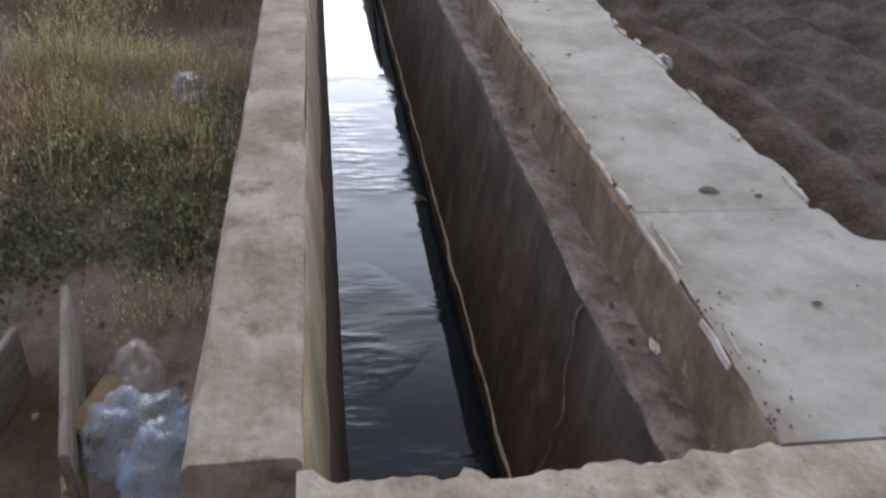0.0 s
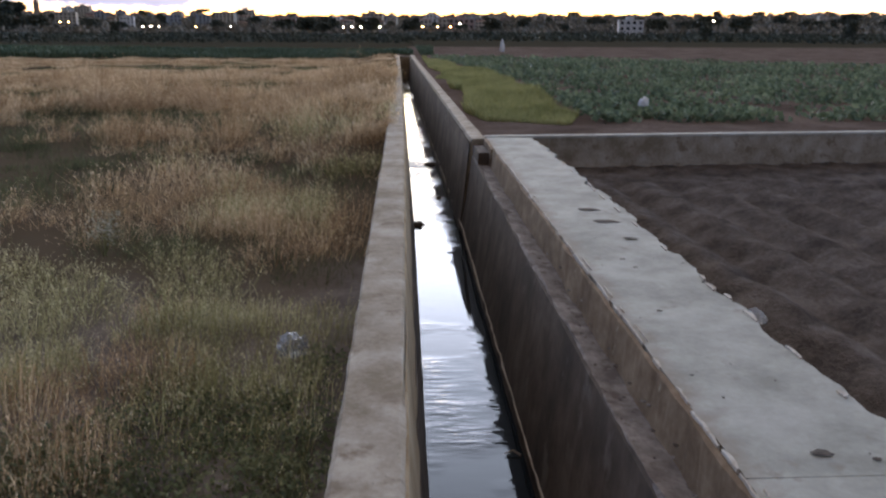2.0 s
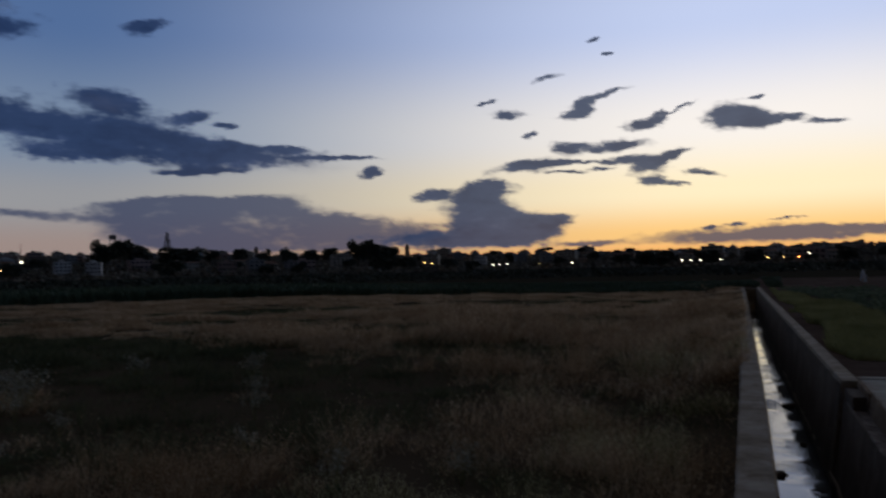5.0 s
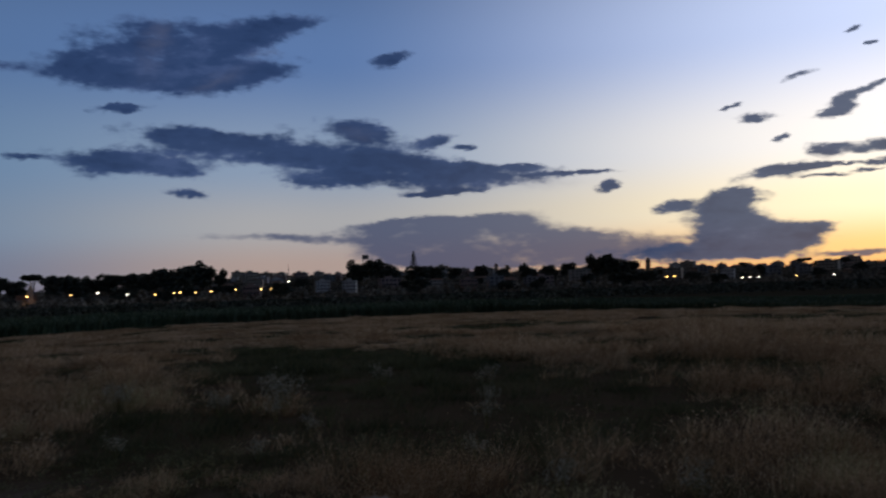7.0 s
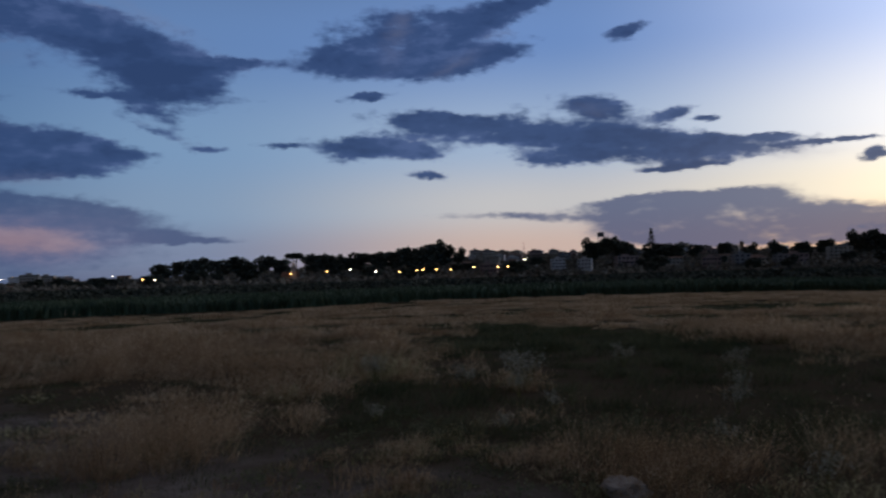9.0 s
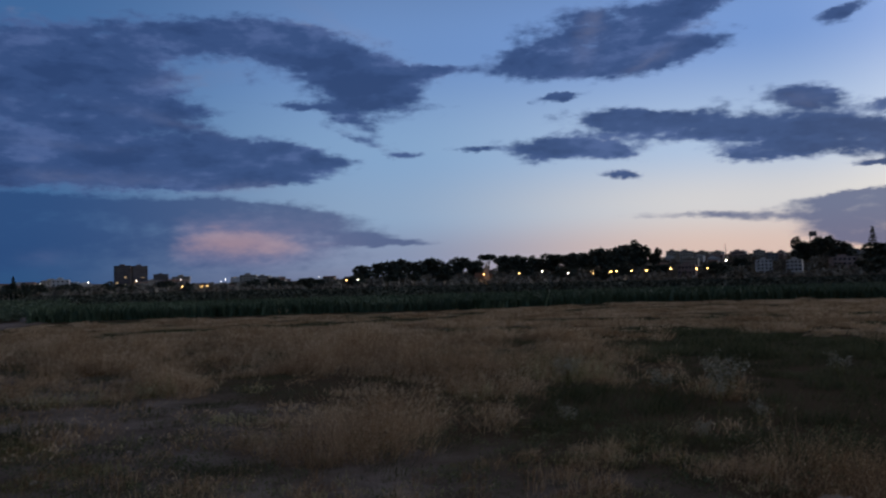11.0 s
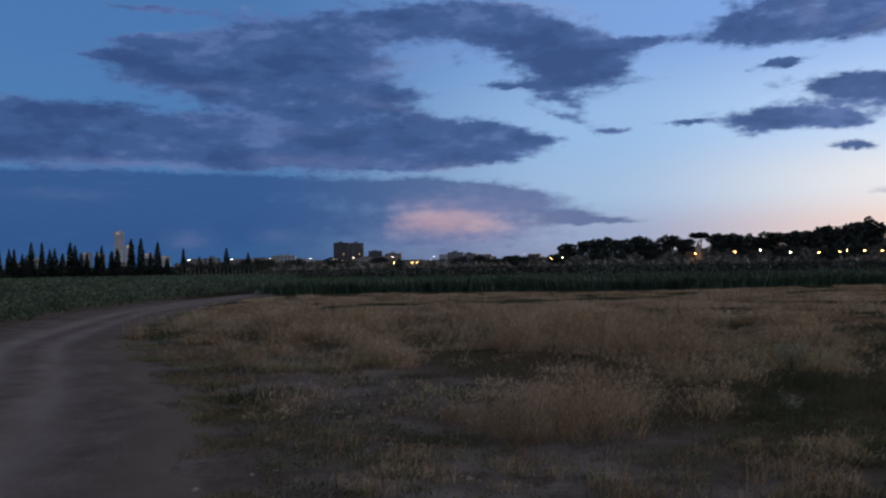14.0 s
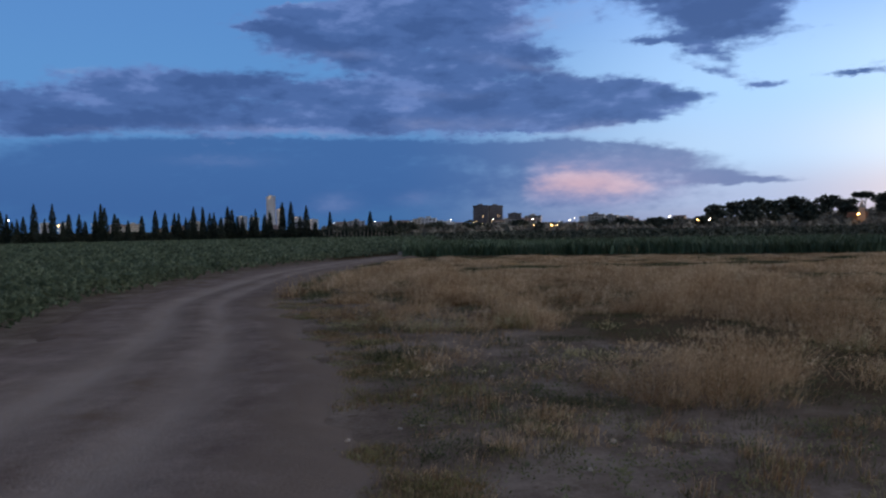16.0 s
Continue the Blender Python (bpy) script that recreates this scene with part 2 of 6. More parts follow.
folds = wmath("ADD", wmath("MULTIPLY", big, 0.75), wmath("ADD", wmath("MULTIPLY", wnoise(0.9, 2.6, 3, 0.5, 41.0).outputs[0], 0.4), wmath("MULTIPLY", dens, -0.24)))
body = wramp(folds, [(0.28, lin(56, 83, 137)), (0.42, lin(67, 96, 153)), (0.56, lin(92, 119, 178)), (0.72, lin(136, 150, 194))])
softc = wmix(t2.outputs[0], wmix(t1.outputs[0], lin(102, 118, 166), lin(96, 114, 162)), lin(54, 92, 150))
# the one tower of cloud that still takes the pink light
pk = wn("ShaderNodeMapping", vector_type="TEXTURE")
pk.inputs["Location"].default_value, pk.inputs["Scale"].default_value = (81.6, 3.0, 0), (8.0, 1.7, 1)
WT.links.new(SKY, pk.inputs[0])
pl = wn("ShaderNodeVectorMath", operation="LENGTH")
WT.links.new(pk.outputs[0], pl.inputs[0])
pm = wn("ShaderNodeMapRange", interpolation_type="SMOOTHSTEP")
WT.links.new(wmath("ADD", pl.outputs["Value"], wmath("MULTIPLY", wmath("SUBTRACT", fine, 0.5), 1.7)), pm.inputs[0])
pm.inputs[1].default_value, pm.inputs[2].default_value, pm.inputs[3].default_value, pm.inputs[4].default_value = 0.0, 1.4, 0.62, 0.0
sky1 = wmix(m2.outputs[0], clear, softc)
side = wn("ShaderNodeMapRange", interpolation_type="SMOOTHSTEP")
WT.links.new(wmath("ADD", azim, wmath("MULTIPLY", fine, 3.0)), side.inputs[0])
side.inputs[1].default_value, side.inputs[2].default_value, side.inputs[3].default_value, side.inputs[4].default_value = 86.2, 87.8, 1.0, 0.0
core = wn("ShaderNodeMapRange", interpolation_type="SMOOTHSTEP")
WT.links.new(pm.outputs[0], core.inputs[0])
core.inputs[1].default_value, core.inputs[2].default_value = 0.22, 0.75
sky2 = wmix(wmath("MULTIPLY", pm.outputs[0], side.outputs[0]), sky1, wmix(core.outputs[0], lin(166, 164, 204), lin(226, 184, 190)))
dusk = wmix(t1.outputs[0], wramp(folds, [(0.28, lin(100, 114, 150)), (0.46, lin(116, 132, 168)), (0.72, lin(168, 176, 200))]), body)
glint = wmath("MULTIPLY", wmath("MINIMUM", CLOUD["lit"], 1.0), wmath("MULTIPLY", wmath("SUBTRACT", fine, 0.3), 1.5))
sky3 = wmix(wmath("MAXIMUM", glint, 0.0), wmix(m1.outputs[0], sky2, dusk), wmix(t2.outputs[0], lin(160, 166, 200), lin(124, 142, 192)))
bg = wn("ShaderNodeBackground")
WT.links.new(sky3, bg.inputs[0])
bg.inputs[1].default_value = 1.0
wo = wn("ShaderNodeOutputWorld")
WT.links.new(bg.outputs[0], wo.inputs[0])
world.cycles.sampling_method = "MANUAL"
world.cycles.sample_map_resolution = 512


# ---- materials ----
def material(name, cols, scale=6.0, rough=0.9, bump=0.3, fine_scale=60.0, spots=None, metal=0.0, island=0.0, objrand=0.0, stretch=(1, 1, 1), bump_dist=0.02, grain=0.45, pits=None):
    """Two scales of noise over a few colours, with relief; spots: (colour, scale, cut)."""
    mt = bpy.data.materials.new(name)
    mt.use_nodes = True
    nt = mt.node_tree
    bsdf = nt.nodes["Principled BSDF"]
    tc = nt.nodes.new("ShaderNodeTexCoord")
    mp = nt.nodes.new("ShaderNodeMapping")
    mp.inputs["Scale"].default_value = stretch
    nt.links.new(tc.outputs["Object"], mp.inputs[0])
    n1, n2 = nt.nodes.new("ShaderNodeTexNoise"), nt.nodes.new("ShaderNodeTexNoise")
    for n, s, d in ((n1, scale, 6), (n2, fine_scale, 5)):
        n.inputs["Scale"].default_value, n.inputs["Detail"].default_value, n.inputs["Roughness"].default_value = s, d, 0.65
        nt.links.new(mp.outputs[0], n.inputs["Vector"])
    add = nt.nodes.new("ShaderNodeMath")
    add.operation = "MULTIPLY_ADD"
    nt.links.new(n2.outputs[0], add.inputs[0])
    add.inputs[1].default_value = grain
    nt.links.new(n1.outputs[0], add.inputs[2])
    last = add.outputs[0]
    for amount, node, sock in ((island, "ShaderNodeNewGeometry", "Random Per Island"), (objrand, "ShaderNodeObjectInfo", "Random")):
        if amount:
            gi = nt.nodes.new(node)
            am = nt.nodes.new("ShaderNodeMath")
            am.operation = "MULTIPLY_ADD"
            nt.links.new(gi.outputs[sock], am.inputs[0])
            am.inputs[1].default_value = amount
            nt.links.new(last, am.inputs[2])
            sb = nt.nodes.new("ShaderNodeMath")
            sb.operation = "SUBTRACT"
            nt.links.new(am.outputs[0], sb.inputs[0])
            sb.inputs[1].default_value = amount / 2
            last = sb.outputs[0]
    rp = nt.nodes.new("ShaderNodeValToRGB")
    els = rp.color_ramp.elements
    while len(els) < len(cols):
        els.new(0.5)
    for i, (e, c) in enumerate(zip(els, cols)):
        e.position, e.color = 0.335 + 0.5 * grain + 0.33 * i / max(1, len(cols) - 1), (*c, 1)
    nt.links.new(last, rp.inputs[0])
    colour = rp.outputs[0]
    for spots in [k for k in (spots, pits) if k]:
        sn = nt.nodes.new("ShaderNodeTexNoise")
        sn.inputs["Scale"].default_value, sn.inputs["Detail"].default_value, sn.inputs["Roughness"].default_value = spots[1], 4, 0.6
        nt.links.new(tc.outputs["Object"], sn.inputs["Vector"])
        sr = nt.nodes.new("ShaderNodeMapRange")
        nt.links.new(sn.outputs[0], sr.inputs[0])
        sr.inputs[1].default_value, sr.inputs[2].default_value = spots[2], spots[2] + 0.1
        mx = nt.nodes.new("ShaderNodeMix")
        mx.data_type = "RGBA"
        nt.links.new(sr.outputs[0], mx.inputs[0])
        nt.links.new(colour, mx.inputs[6])
        mx.inputs[7].default_value = (*spots[0], 1)
        colour = mx.outputs[2]
    nt.links.new(colour, bsdf.inputs["Base Color"])
    bsdf.inputs["Roughness"].default_value, bsdf.inputs["Metallic"].default_value = rough, metal
    bsdf.inputs["Specular IOR Level"].default_value = 0.25
    if bump:
        bp = nt.nodes.new("ShaderNodeBump")
        bp.inputs["Strength"].default_value, bp.inputs["Distance"].default_value = bump, bump_dist
        nt.links.new(add.outputs[0], bp.inputs["Height"])
        nt.links.new(bp.outputs[0], bsdf.inputs["Normal"])
    return mt


def glow(name, colour, strength):
    mt = bpy.data.materials.new(name)
    mt.use_nodes = True
    b = mt.node_tree.nodes["Principled BSDF"]
    b.inputs["Base Color"].default_value = (*colour, 1)
    b.inputs["Emission Color"].default_value, b.inputs["Emission Strength"].default_value = (*colour, 1), strength
    return mt


M_SOIL = material("dry_soil", [(0.13, 0.108, 0.093), (0.195, 0.166, 0.147), (0.28, 0.246, 0.223)], 1.3, 0.95, 0.6, 22, spots=((0.115, 0.093, 0.075), 3.0, 0.62), bump_dist=0.04)
# under the dry field the soil takes a darker brown, its edge broken by noise
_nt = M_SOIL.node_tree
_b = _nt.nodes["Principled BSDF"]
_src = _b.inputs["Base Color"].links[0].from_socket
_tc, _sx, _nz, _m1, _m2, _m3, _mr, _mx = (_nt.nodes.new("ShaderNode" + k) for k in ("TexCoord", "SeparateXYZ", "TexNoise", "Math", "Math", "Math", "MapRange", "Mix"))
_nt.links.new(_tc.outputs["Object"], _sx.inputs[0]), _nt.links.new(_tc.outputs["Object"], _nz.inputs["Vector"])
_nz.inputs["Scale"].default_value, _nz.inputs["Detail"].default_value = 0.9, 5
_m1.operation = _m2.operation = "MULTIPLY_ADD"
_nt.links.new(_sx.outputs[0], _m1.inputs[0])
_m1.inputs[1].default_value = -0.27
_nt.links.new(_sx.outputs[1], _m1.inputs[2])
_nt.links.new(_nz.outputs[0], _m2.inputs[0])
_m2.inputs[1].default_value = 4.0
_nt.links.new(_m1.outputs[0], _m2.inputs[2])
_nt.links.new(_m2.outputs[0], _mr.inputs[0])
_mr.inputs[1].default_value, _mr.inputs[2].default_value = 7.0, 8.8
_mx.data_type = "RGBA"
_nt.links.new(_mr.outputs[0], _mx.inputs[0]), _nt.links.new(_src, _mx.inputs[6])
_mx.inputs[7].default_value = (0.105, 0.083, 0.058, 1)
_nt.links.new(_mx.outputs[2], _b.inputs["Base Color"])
# past the dry field the soil lies under dark low growth
_nt = M_SOIL.node_tree
_b = _nt.nodes["Principled BSDF"]
_src = _b.inputs["Base Color"].links[0].from_socket
_tc, _ln, _mr, _mx = (_nt.nodes.new("ShaderNode" + k) for k in ("TexCoord", "VectorMath", "MapRange", "Mix"))
_ln.operation, _mx.data_type = "LENGTH", "RGBA"
_nt.links.new(_tc.outputs["Object"], _ln.inputs[0]), _nt.links.new(_ln.outputs["Value"], _mr.inputs[0])
_mr.inputs[1].default_value, _mr.inputs[2].default_value = 52, 66
_nt.links.new(_mr.outputs[0], _mx.inputs[0]), _nt.links.new(_src, _mx.inputs[6])
_mx.inputs[7].default_value = (0.06, 0.055, 0.04, 1)
_nt.links.new(_mx.outputs[2], _b.inputs["Base Color"])
M_ROAD = material("dirt_road", [(0.15, 0.124, 0.118), (0.205, 0.175, 0.166), (0.27, 0.235, 0.222)], 1.6, 0.92, 0.6, 34, spots=((0.165, 0.13, 0.108), 0.9, 0.60), bump_dist=0.03)
_nt = M_ROAD.node_tree
_b = _nt.nodes["Principled BSDF"]
_src = _b.inputs["Base Color"].links[0].from_socket
_tc, _mp, _nz, _sx, _rp, _mx, _rm, _my = (_nt.nodes.new("ShaderNode" + k) for k in ("TexCoord", "Mapping", "TexNoise", "SeparateXYZ", "ValToRGB", "Mix", "MapRange", "Mix"))
_mp.inputs["Scale"].default_value = (9.0, 0.35, 1)
_nt.links.new(_tc.outputs["UV"], _mp.inputs[0]), _nt.links.new(_mp.outputs[0], _nz.inputs["Vector"])
_nz.inputs["Scale"].default_value, _nz.inputs["Detail"].default_value = 1.0, 5
_nt.links.new(_tc.outputs["UV"], _sx.inputs[0]), _nt.links.new(_sx.outputs[0], _rp.inputs[0])
for _k, (_p, _c) in enumerate(((0.0, 0.0), (0.20, 0.05), (0.30, 0.85), (0.41, 0.08), (0.53, 0.95), (0.67, 0.15), (1.0, 0.0))):
    if _k > 1:
        _rp.color_ramp.elements.new(_p)
    _rp.color_ramp.elements[_k].position, _rp.color_ramp.elements[_k].color = _p, (_c, _c, _c, 1)
_mx.data_type = _my.data_type = "RGBA"
_nt.links.new(_rp.outputs[0], _mx.inputs[0]), _nt.links.new(_src, _mx.inputs[6])
_mx.inputs[7].default_value = (0.315, 0.28, 0.265, 1)
_nt.links.new(_nz.outputs[0], _rm.inputs[0])
_rm.inputs[1].default_value, _rm.inputs[2].default_value, _rm.inputs[4].default_value = 0.45, 0.75, 0.38
_nt.links.new(_rm.outputs[0], _my.inputs[0]), _nt.links.new(_mx.outputs[2], _my.inputs[6])
_my.inputs[7].default_value = (0.15, 0.12, 0.105, 1)
# its margins pass into the bare soil beside it
_er, _nz2, _ad, _em, _eo = (_nt.nodes.new("ShaderNode" + k) for k in ("ValToRGB", "TexNoise", "Math", "MapRange", "Mix"))
for _k, (_p, _c) in enumerate(((0.0, 1.0), (0.22, 0.0), (0.86, 0.0), (1.0, 0.8))):
    if _k > 1:
        _er.color_ramp.elements.new(_p)
    _er.color_ramp.elements[_k].position, _er.color_ramp.elements[_k].color = _p, (_c, _c, _c, 1)
_nt.links.new(_sx.outputs[0], _er.inputs[0])
_nt.links.new(_tc.outputs["Object"], _nz2.inputs["Vector"])
_nz2.inputs["Scale"].default_value, _nz2.inputs["Detail"].default_value = 1.5, 6
_ad.operation, _eo.data_type = "ADD", "RGBA"
_nt.links.new(_er.outputs[0], _ad.inputs[0]), _nt.links.new(_nz2.outputs[0], _ad.inputs[1]), _nt.links.new(_ad.outputs[0], _em.inputs[0])
_em.inputs[1].default_value, _em.inputs[2].default_value = 0.62, 1.05
_nt.links.new(_em.outputs[0], _eo.inputs[0]), _nt.links.new(_my.outputs[2], _eo.inputs[6])
_eo.inputs[7].default_value = (0.19, 0.16, 0.143, 1)
_nt.links.new(_eo.outputs[2], _b.inputs["Base Color"])
M_PLOUGH = material("ploughed_soil", [(0.062, 0.052, 0.046), (0.108, 0.091, 0.08), (0.165, 0.142, 0.127)], 2.2, 0.97, 0.8, 26, bump_dist=0.05)
M_FIELD = material("far_field_soil", [(0.09, 0.067, 0.056), (0.14, 0.107, 0.09), (0.19, 0.15, 0.126)], 0.5, 0.97, 0.5, 9, bump_dist=0.05)
M_CONC = material("old_concrete", [(0.20, 0.16, 0.11), (0.31, 0.263, 0.207), (0.42, 0.372, 0.305)], 2.6, 0.9, 0.7, 34, spots=((0.19, 0.146, 0.104), 5.0, 0.58), pits=((0.10, 0.082, 0.066), 42.0, 0.66), bump_dist=0.01, grain=0.34)
M_SLAB = material("pale_screed", [(0.25, 0.248, 0.215), (0.345, 0.342, 0.302), (0.43, 0.425, 0.385)], 2.6, 0.85, 0.3, 34, spots=((0.25, 0.225, 0.19), 5.0, 0.62), pits=((0.17, 0.15, 0.13), 30.0, 0.70), bump_dist=0.005, grain=0.22)
# brown dirt trodden along the walkway's lip
_nt = M_SLAB.node_tree
_b = _nt.nodes["Principled BSDF"]
_src = _b.inputs["Base Color"].links[0].from_socket
_tc, _sx, _nz, _m1, _mr, _mx = (_nt.nodes.new("ShaderNode" + k) for k in ("TexCoord", "SeparateXYZ", "TexNoise", "Math", "MapRange", "Mix"))
_nt.links.new(_tc.outputs["Object"], _sx.inputs[0]), _nt.links.new(_tc.outputs["Object"], _nz.inputs["Vector"])
_nz.inputs["Scale"].default_value, _nz.inputs["Detail"].default_value, _nz.inputs["Roughness"].default_value = 7.0, 6, 0.7
_m1.operation = "MULTIPLY_ADD"
_nt.links.new(_nz.outputs[0], _m1.inputs[0])
_m1.inputs[1].default_value = -0.42
_nt.links.new(_sx.outputs[0], _m1.inputs[2])
_nt.links.new(_m1.outputs[0], _mr.inputs[0])
_mr.inputs[1].default_value, _mr.inputs[2].default_value, _mr.inputs[3].default_value, _mr.inputs[4].default_value = 0.93, 1.08, 0.75, 0.0
_mx.data_type = "RGBA"
_nt.links.new(_mr.outputs[0], _mx.inputs[0]), _nt.links.new(_src, _mx.inputs[6])
_mx.inputs[7].default_value = (0.235, 0.19, 0.15, 1)
_nt.links.new(_mx.outputs[2], _b.inputs["Base Color"])
M_STAIN = material("silt_stained_concrete", [(0.042, 0.031, 0.025), (0.078, 0.058, 0.046), (0.13, 0.10, 0.08)], 2.1, 0.88, 0.4, 13, spots=((0.14, 0.118, 0.10), 2.6, 0.60), stretch=(1, 1, 0.75), bump_dist=0.012, grain=0.25)
M_LEDGE = material("dusty_ledge", [(0.11, 0.088, 0.076), (0.195, 0.165, 0.148), (0.30, 0.268, 0.245)], 6.0, 0.95, 0.6, 40, spots=((0.11, 0.083, 0.068), 11.0, 0.56), bump_dist=0.012, grain=0.3)
M_OCHRE = material("ochre_stained_render", [(0.22, 0.15, 0.085), (0.31, 0.225, 0.135), (0.40, 0.315, 0.215)], 3.0, 0.9, 0.4, 30, stretch=(1, 1, 0.5), bump_dist=0.008, grain=0.25)
M_STEP = material("brown_stained_render", [(0.11, 0.07, 0.042), (0.17, 0.113, 0.07), (0.25, 0.18, 0.12)], 4.0, 0.9, 0.5, 26, spots=((0.32, 0.26, 0.19), 9.0, 0.66), bump_dist=0.01, grain=0.25)
M_DECK = material("crumbling_mortar_deck", [(0.24, 0.20, 0.145), (0.36, 0.31, 0.24), (0.46, 0.42, 0.345)], 5.0, 0.9, 0.8, 45, spots=((0.20, 0.155, 0.12), 8.0, 0.60), pits=((0.11, 0.09, 0.072), 48.0, 0.64), bump_dist=0.012, grain=0.3)
M_MORTAR = material("pale_mortar", [(0.32, 0.27, 0.22), (0.45, 0.40, 0.34), (0.56, 0.52, 0.46)], 8.0, 0.9, 0.5, 60, bump_dist=0.006)
M_CRUMB = material("dark_crumbs", [(0.06, 0.045, 0.035), (0.12, 0.095, 0.08)], 12.0, 0.95, 0.6, 60)
M_DIRT = material("dried_dirt", [(0.065, 0.053, 0.045), (0.13, 0.108, 0.092)], 25.0, 0.95, 0.6, 90)
M_DRY = material("dry_grass", [(0.21, 0.125, 0.066), (0.40, 0.27, 0.155), (0.61, 0.455, 0.29)], 0.35, 0.8, 0.0, 3.0, island=0.35)
M_OLIVE = material("olive_grass", [(0.14, 0.13, 0.055), (0.27, 0.25, 0.115), (0.44, 0.40, 0.22)], 0.5, 0.8, 0.0, 3.0, island=0.35)
M_HEADS = material("oat_seed_heads", [(0.38, 0.26, 0.145), (0.60, 0.445, 0.275), (0.82, 0.67, 0.47)], 0.35, 0.85, 0.0, 3.0, island=0.35)
M_OLIVEHEADS = material("green_gold_seed_heads", [(0.32, 0.285, 0.15), (0.52, 0.465, 0.27), (0.72, 0.66, 0.43)], 0.5, 0.85, 0.0, 3.0, island=0.35)
M_PALEWEED = material("pale_seed_heads", [(0.30, 0.29, 0.21), (0.45, 0.43, 0.33), (0.6, 0.57, 0.46)], 2.0, 0.85, 0.0, 8.0, island=0.3)
M_MAIZE = material("maize_leaves", [(0.05, 0.08, 0.042), (0.082, 0.125, 0.068), (0.12, 0.165, 0.1)], 0.1, 0.6, 0.0, 1.0, island=0.3)
M_GREEN = material("green_weeds", [(0.05, 0.06, 0.03), (0.095, 0.105, 0.052), (0.175, 0.175, 0.096)], 0.5, 0.75, 0.0, 3.0, island=0.3)
M_HERB = material("leafy_herbs", [(0.085, 0.098, 0.052), (0.155, 0.17, 0.09), (0.26, 0.265, 0.15)], 0.8, 0.75, 0.0, 4.0, island=0.3)
M_SCRUB = material("dry_scrub", [(0.12, 0.108, 0.085), (0.185, 0.165, 0.13), (0.26, 0.235, 0.188)], 0.03, 0.85, 0.0, 0.4, island=0.3)
M_CROP = material("bean_leaves", [(0.066, 0.094, 0.058), (0.115, 0.152, 0.092), (0.19, 0.235, 0.15)], 0.3, 0.6, 0.0, 2.0, island=0.35)
M_LUSH = material("fresh_grass", [(0.15, 0.155, 0.06), (0.25, 0.25, 0.10), (0.38, 0.36, 0.17)], 0.4, 0.7, 0.0, 2.0, island=0.3)
M_HEDGE = material("dark_foliage", [(0.045, 0.052, 0.037), (0.075, 0.085, 0.062), (0.115, 0.122, 0.095)], 0.2, 0.8, 0.0, 1.0, island=0.3, objrand=0.15)
M_CYPRESS = material("cypress_foliage", [(0.012, 0.018, 0.012), (0.022, 0.03, 0.019), (0.036, 0.045, 0.028)], 0.2, 0.8, 0.0, 1.0, island=0.3, objrand=0.15)
M_BARK = material("bark", [(0.06, 0.045, 0.035), (0.11, 0.085, 0.065)], 3.0, 0.95, 0.4, 20)
M_PALE_BARK = material("pale_bark", [(0.22, 0.19, 0.16), (0.34, 0.30, 0.26)], 3.0, 0.95, 0.3, 20)
for _m in (M_SOIL, M_ROAD, M_PLOUGH, M_FIELD):
    _m.node_tree.nodes["Principled BSDF"].inputs["Specular IOR Level"].default_value = 0.0


def let_light_through(mt, share):
    """Thin leaves pass part of the light on."""
    nt = mt.node_tree
    b = nt.nodes["Principled BSDF"]
    out = nt.nodes["Material Output"]
    tr, mx = nt.nodes.new("ShaderNodeBsdfTranslucent"), nt.nodes.new("ShaderNodeMixShader")
    nt.links.new(b.inputs["Base Color"].links[0].from_socket, tr.inputs[0])
    mx.inputs[0].default_value = share
    nt.links.new(b.outputs[0], mx.inputs[1]), nt.links.new(tr.outputs[0], mx.inputs[2])
    nt.links.new(mx.outputs[0], out.inputs[0])


for _m in (M_DRY, M_OLIVE, M_HEADS, M_OLIVEHEADS):
    let_light_through(_m, 0.5)
for _m in (M_GREEN, M_HERB, M_CROP, M_LUSH):
    let_light_through(_m, 0.4)
M_WHITE = material("white_plastic", [(0.72, 0.73, 0.74), (0.86, 0.87, 0.88)], 6.0, 0.5, 0.2, 30)
M_STONE = material("pale_stone", [(0.30, 0.26, 0.22), (0.42, 0.37, 0.32), (0.52, 0.47, 0.42)], 9.0, 0.9, 0.6, 50, bump_dist=0.01)
M_WOOD = material("weathered_board", [(0.15, 0.13, 0.11), (0.29, 0.26, 0.225)], 4.0, 0.9, 0.4, 60, stretch=(6, 1, 6))
M_ROPE = material("pale_root", [(0.3, 0.25, 0.2), (0.46, 0.4, 0.33)], 10.0, 0.9, 0.2, 60)
M_WALLS = [material("plaster_" + n, [tuple(0.72 * v for v in c), c, tuple(min(0.8, 1.15 * v) for v in c)], 0.12, 0.9, 0.0, 0.8)
           for n, c in (("cream", (0.46, 0.41, 0.34)), ("white", (0.62, 0.61, 0.59)), ("ochre", (0.40, 0.30, 0.21)), ("rose", (0.38, 0.28, 0.25)), ("grey", (0.28, 0.275, 0.275)))]
M_BRICKY = material("brown_cladding", [(0.13, 0.112, 0.108), (0.21, 0.182, 0.175)], 0.2, 0.9, 0.0, 1.0)
M_TILE = material("roof_tiles", [(0.16, 0.09, 0.065), (0.24, 0.14, 0.10)], 0.4, 0.9, 0.0, 3.0)
M_PANE = material("dark_pane", [(0.015, 0.018, 0.022), (0.03, 0.035, 0.042)], 0.3, 0.2, 0.0, 1.0)
M_STEEL = material("grey_steel", [(0.12, 0.12, 0.125), (0.2, 0.2, 0.205)], 2.0, 0.6, 0.0, 10)
M_WARM = glow("sodium_lamp", (1.0, 0.52, 0.16), 26.0)
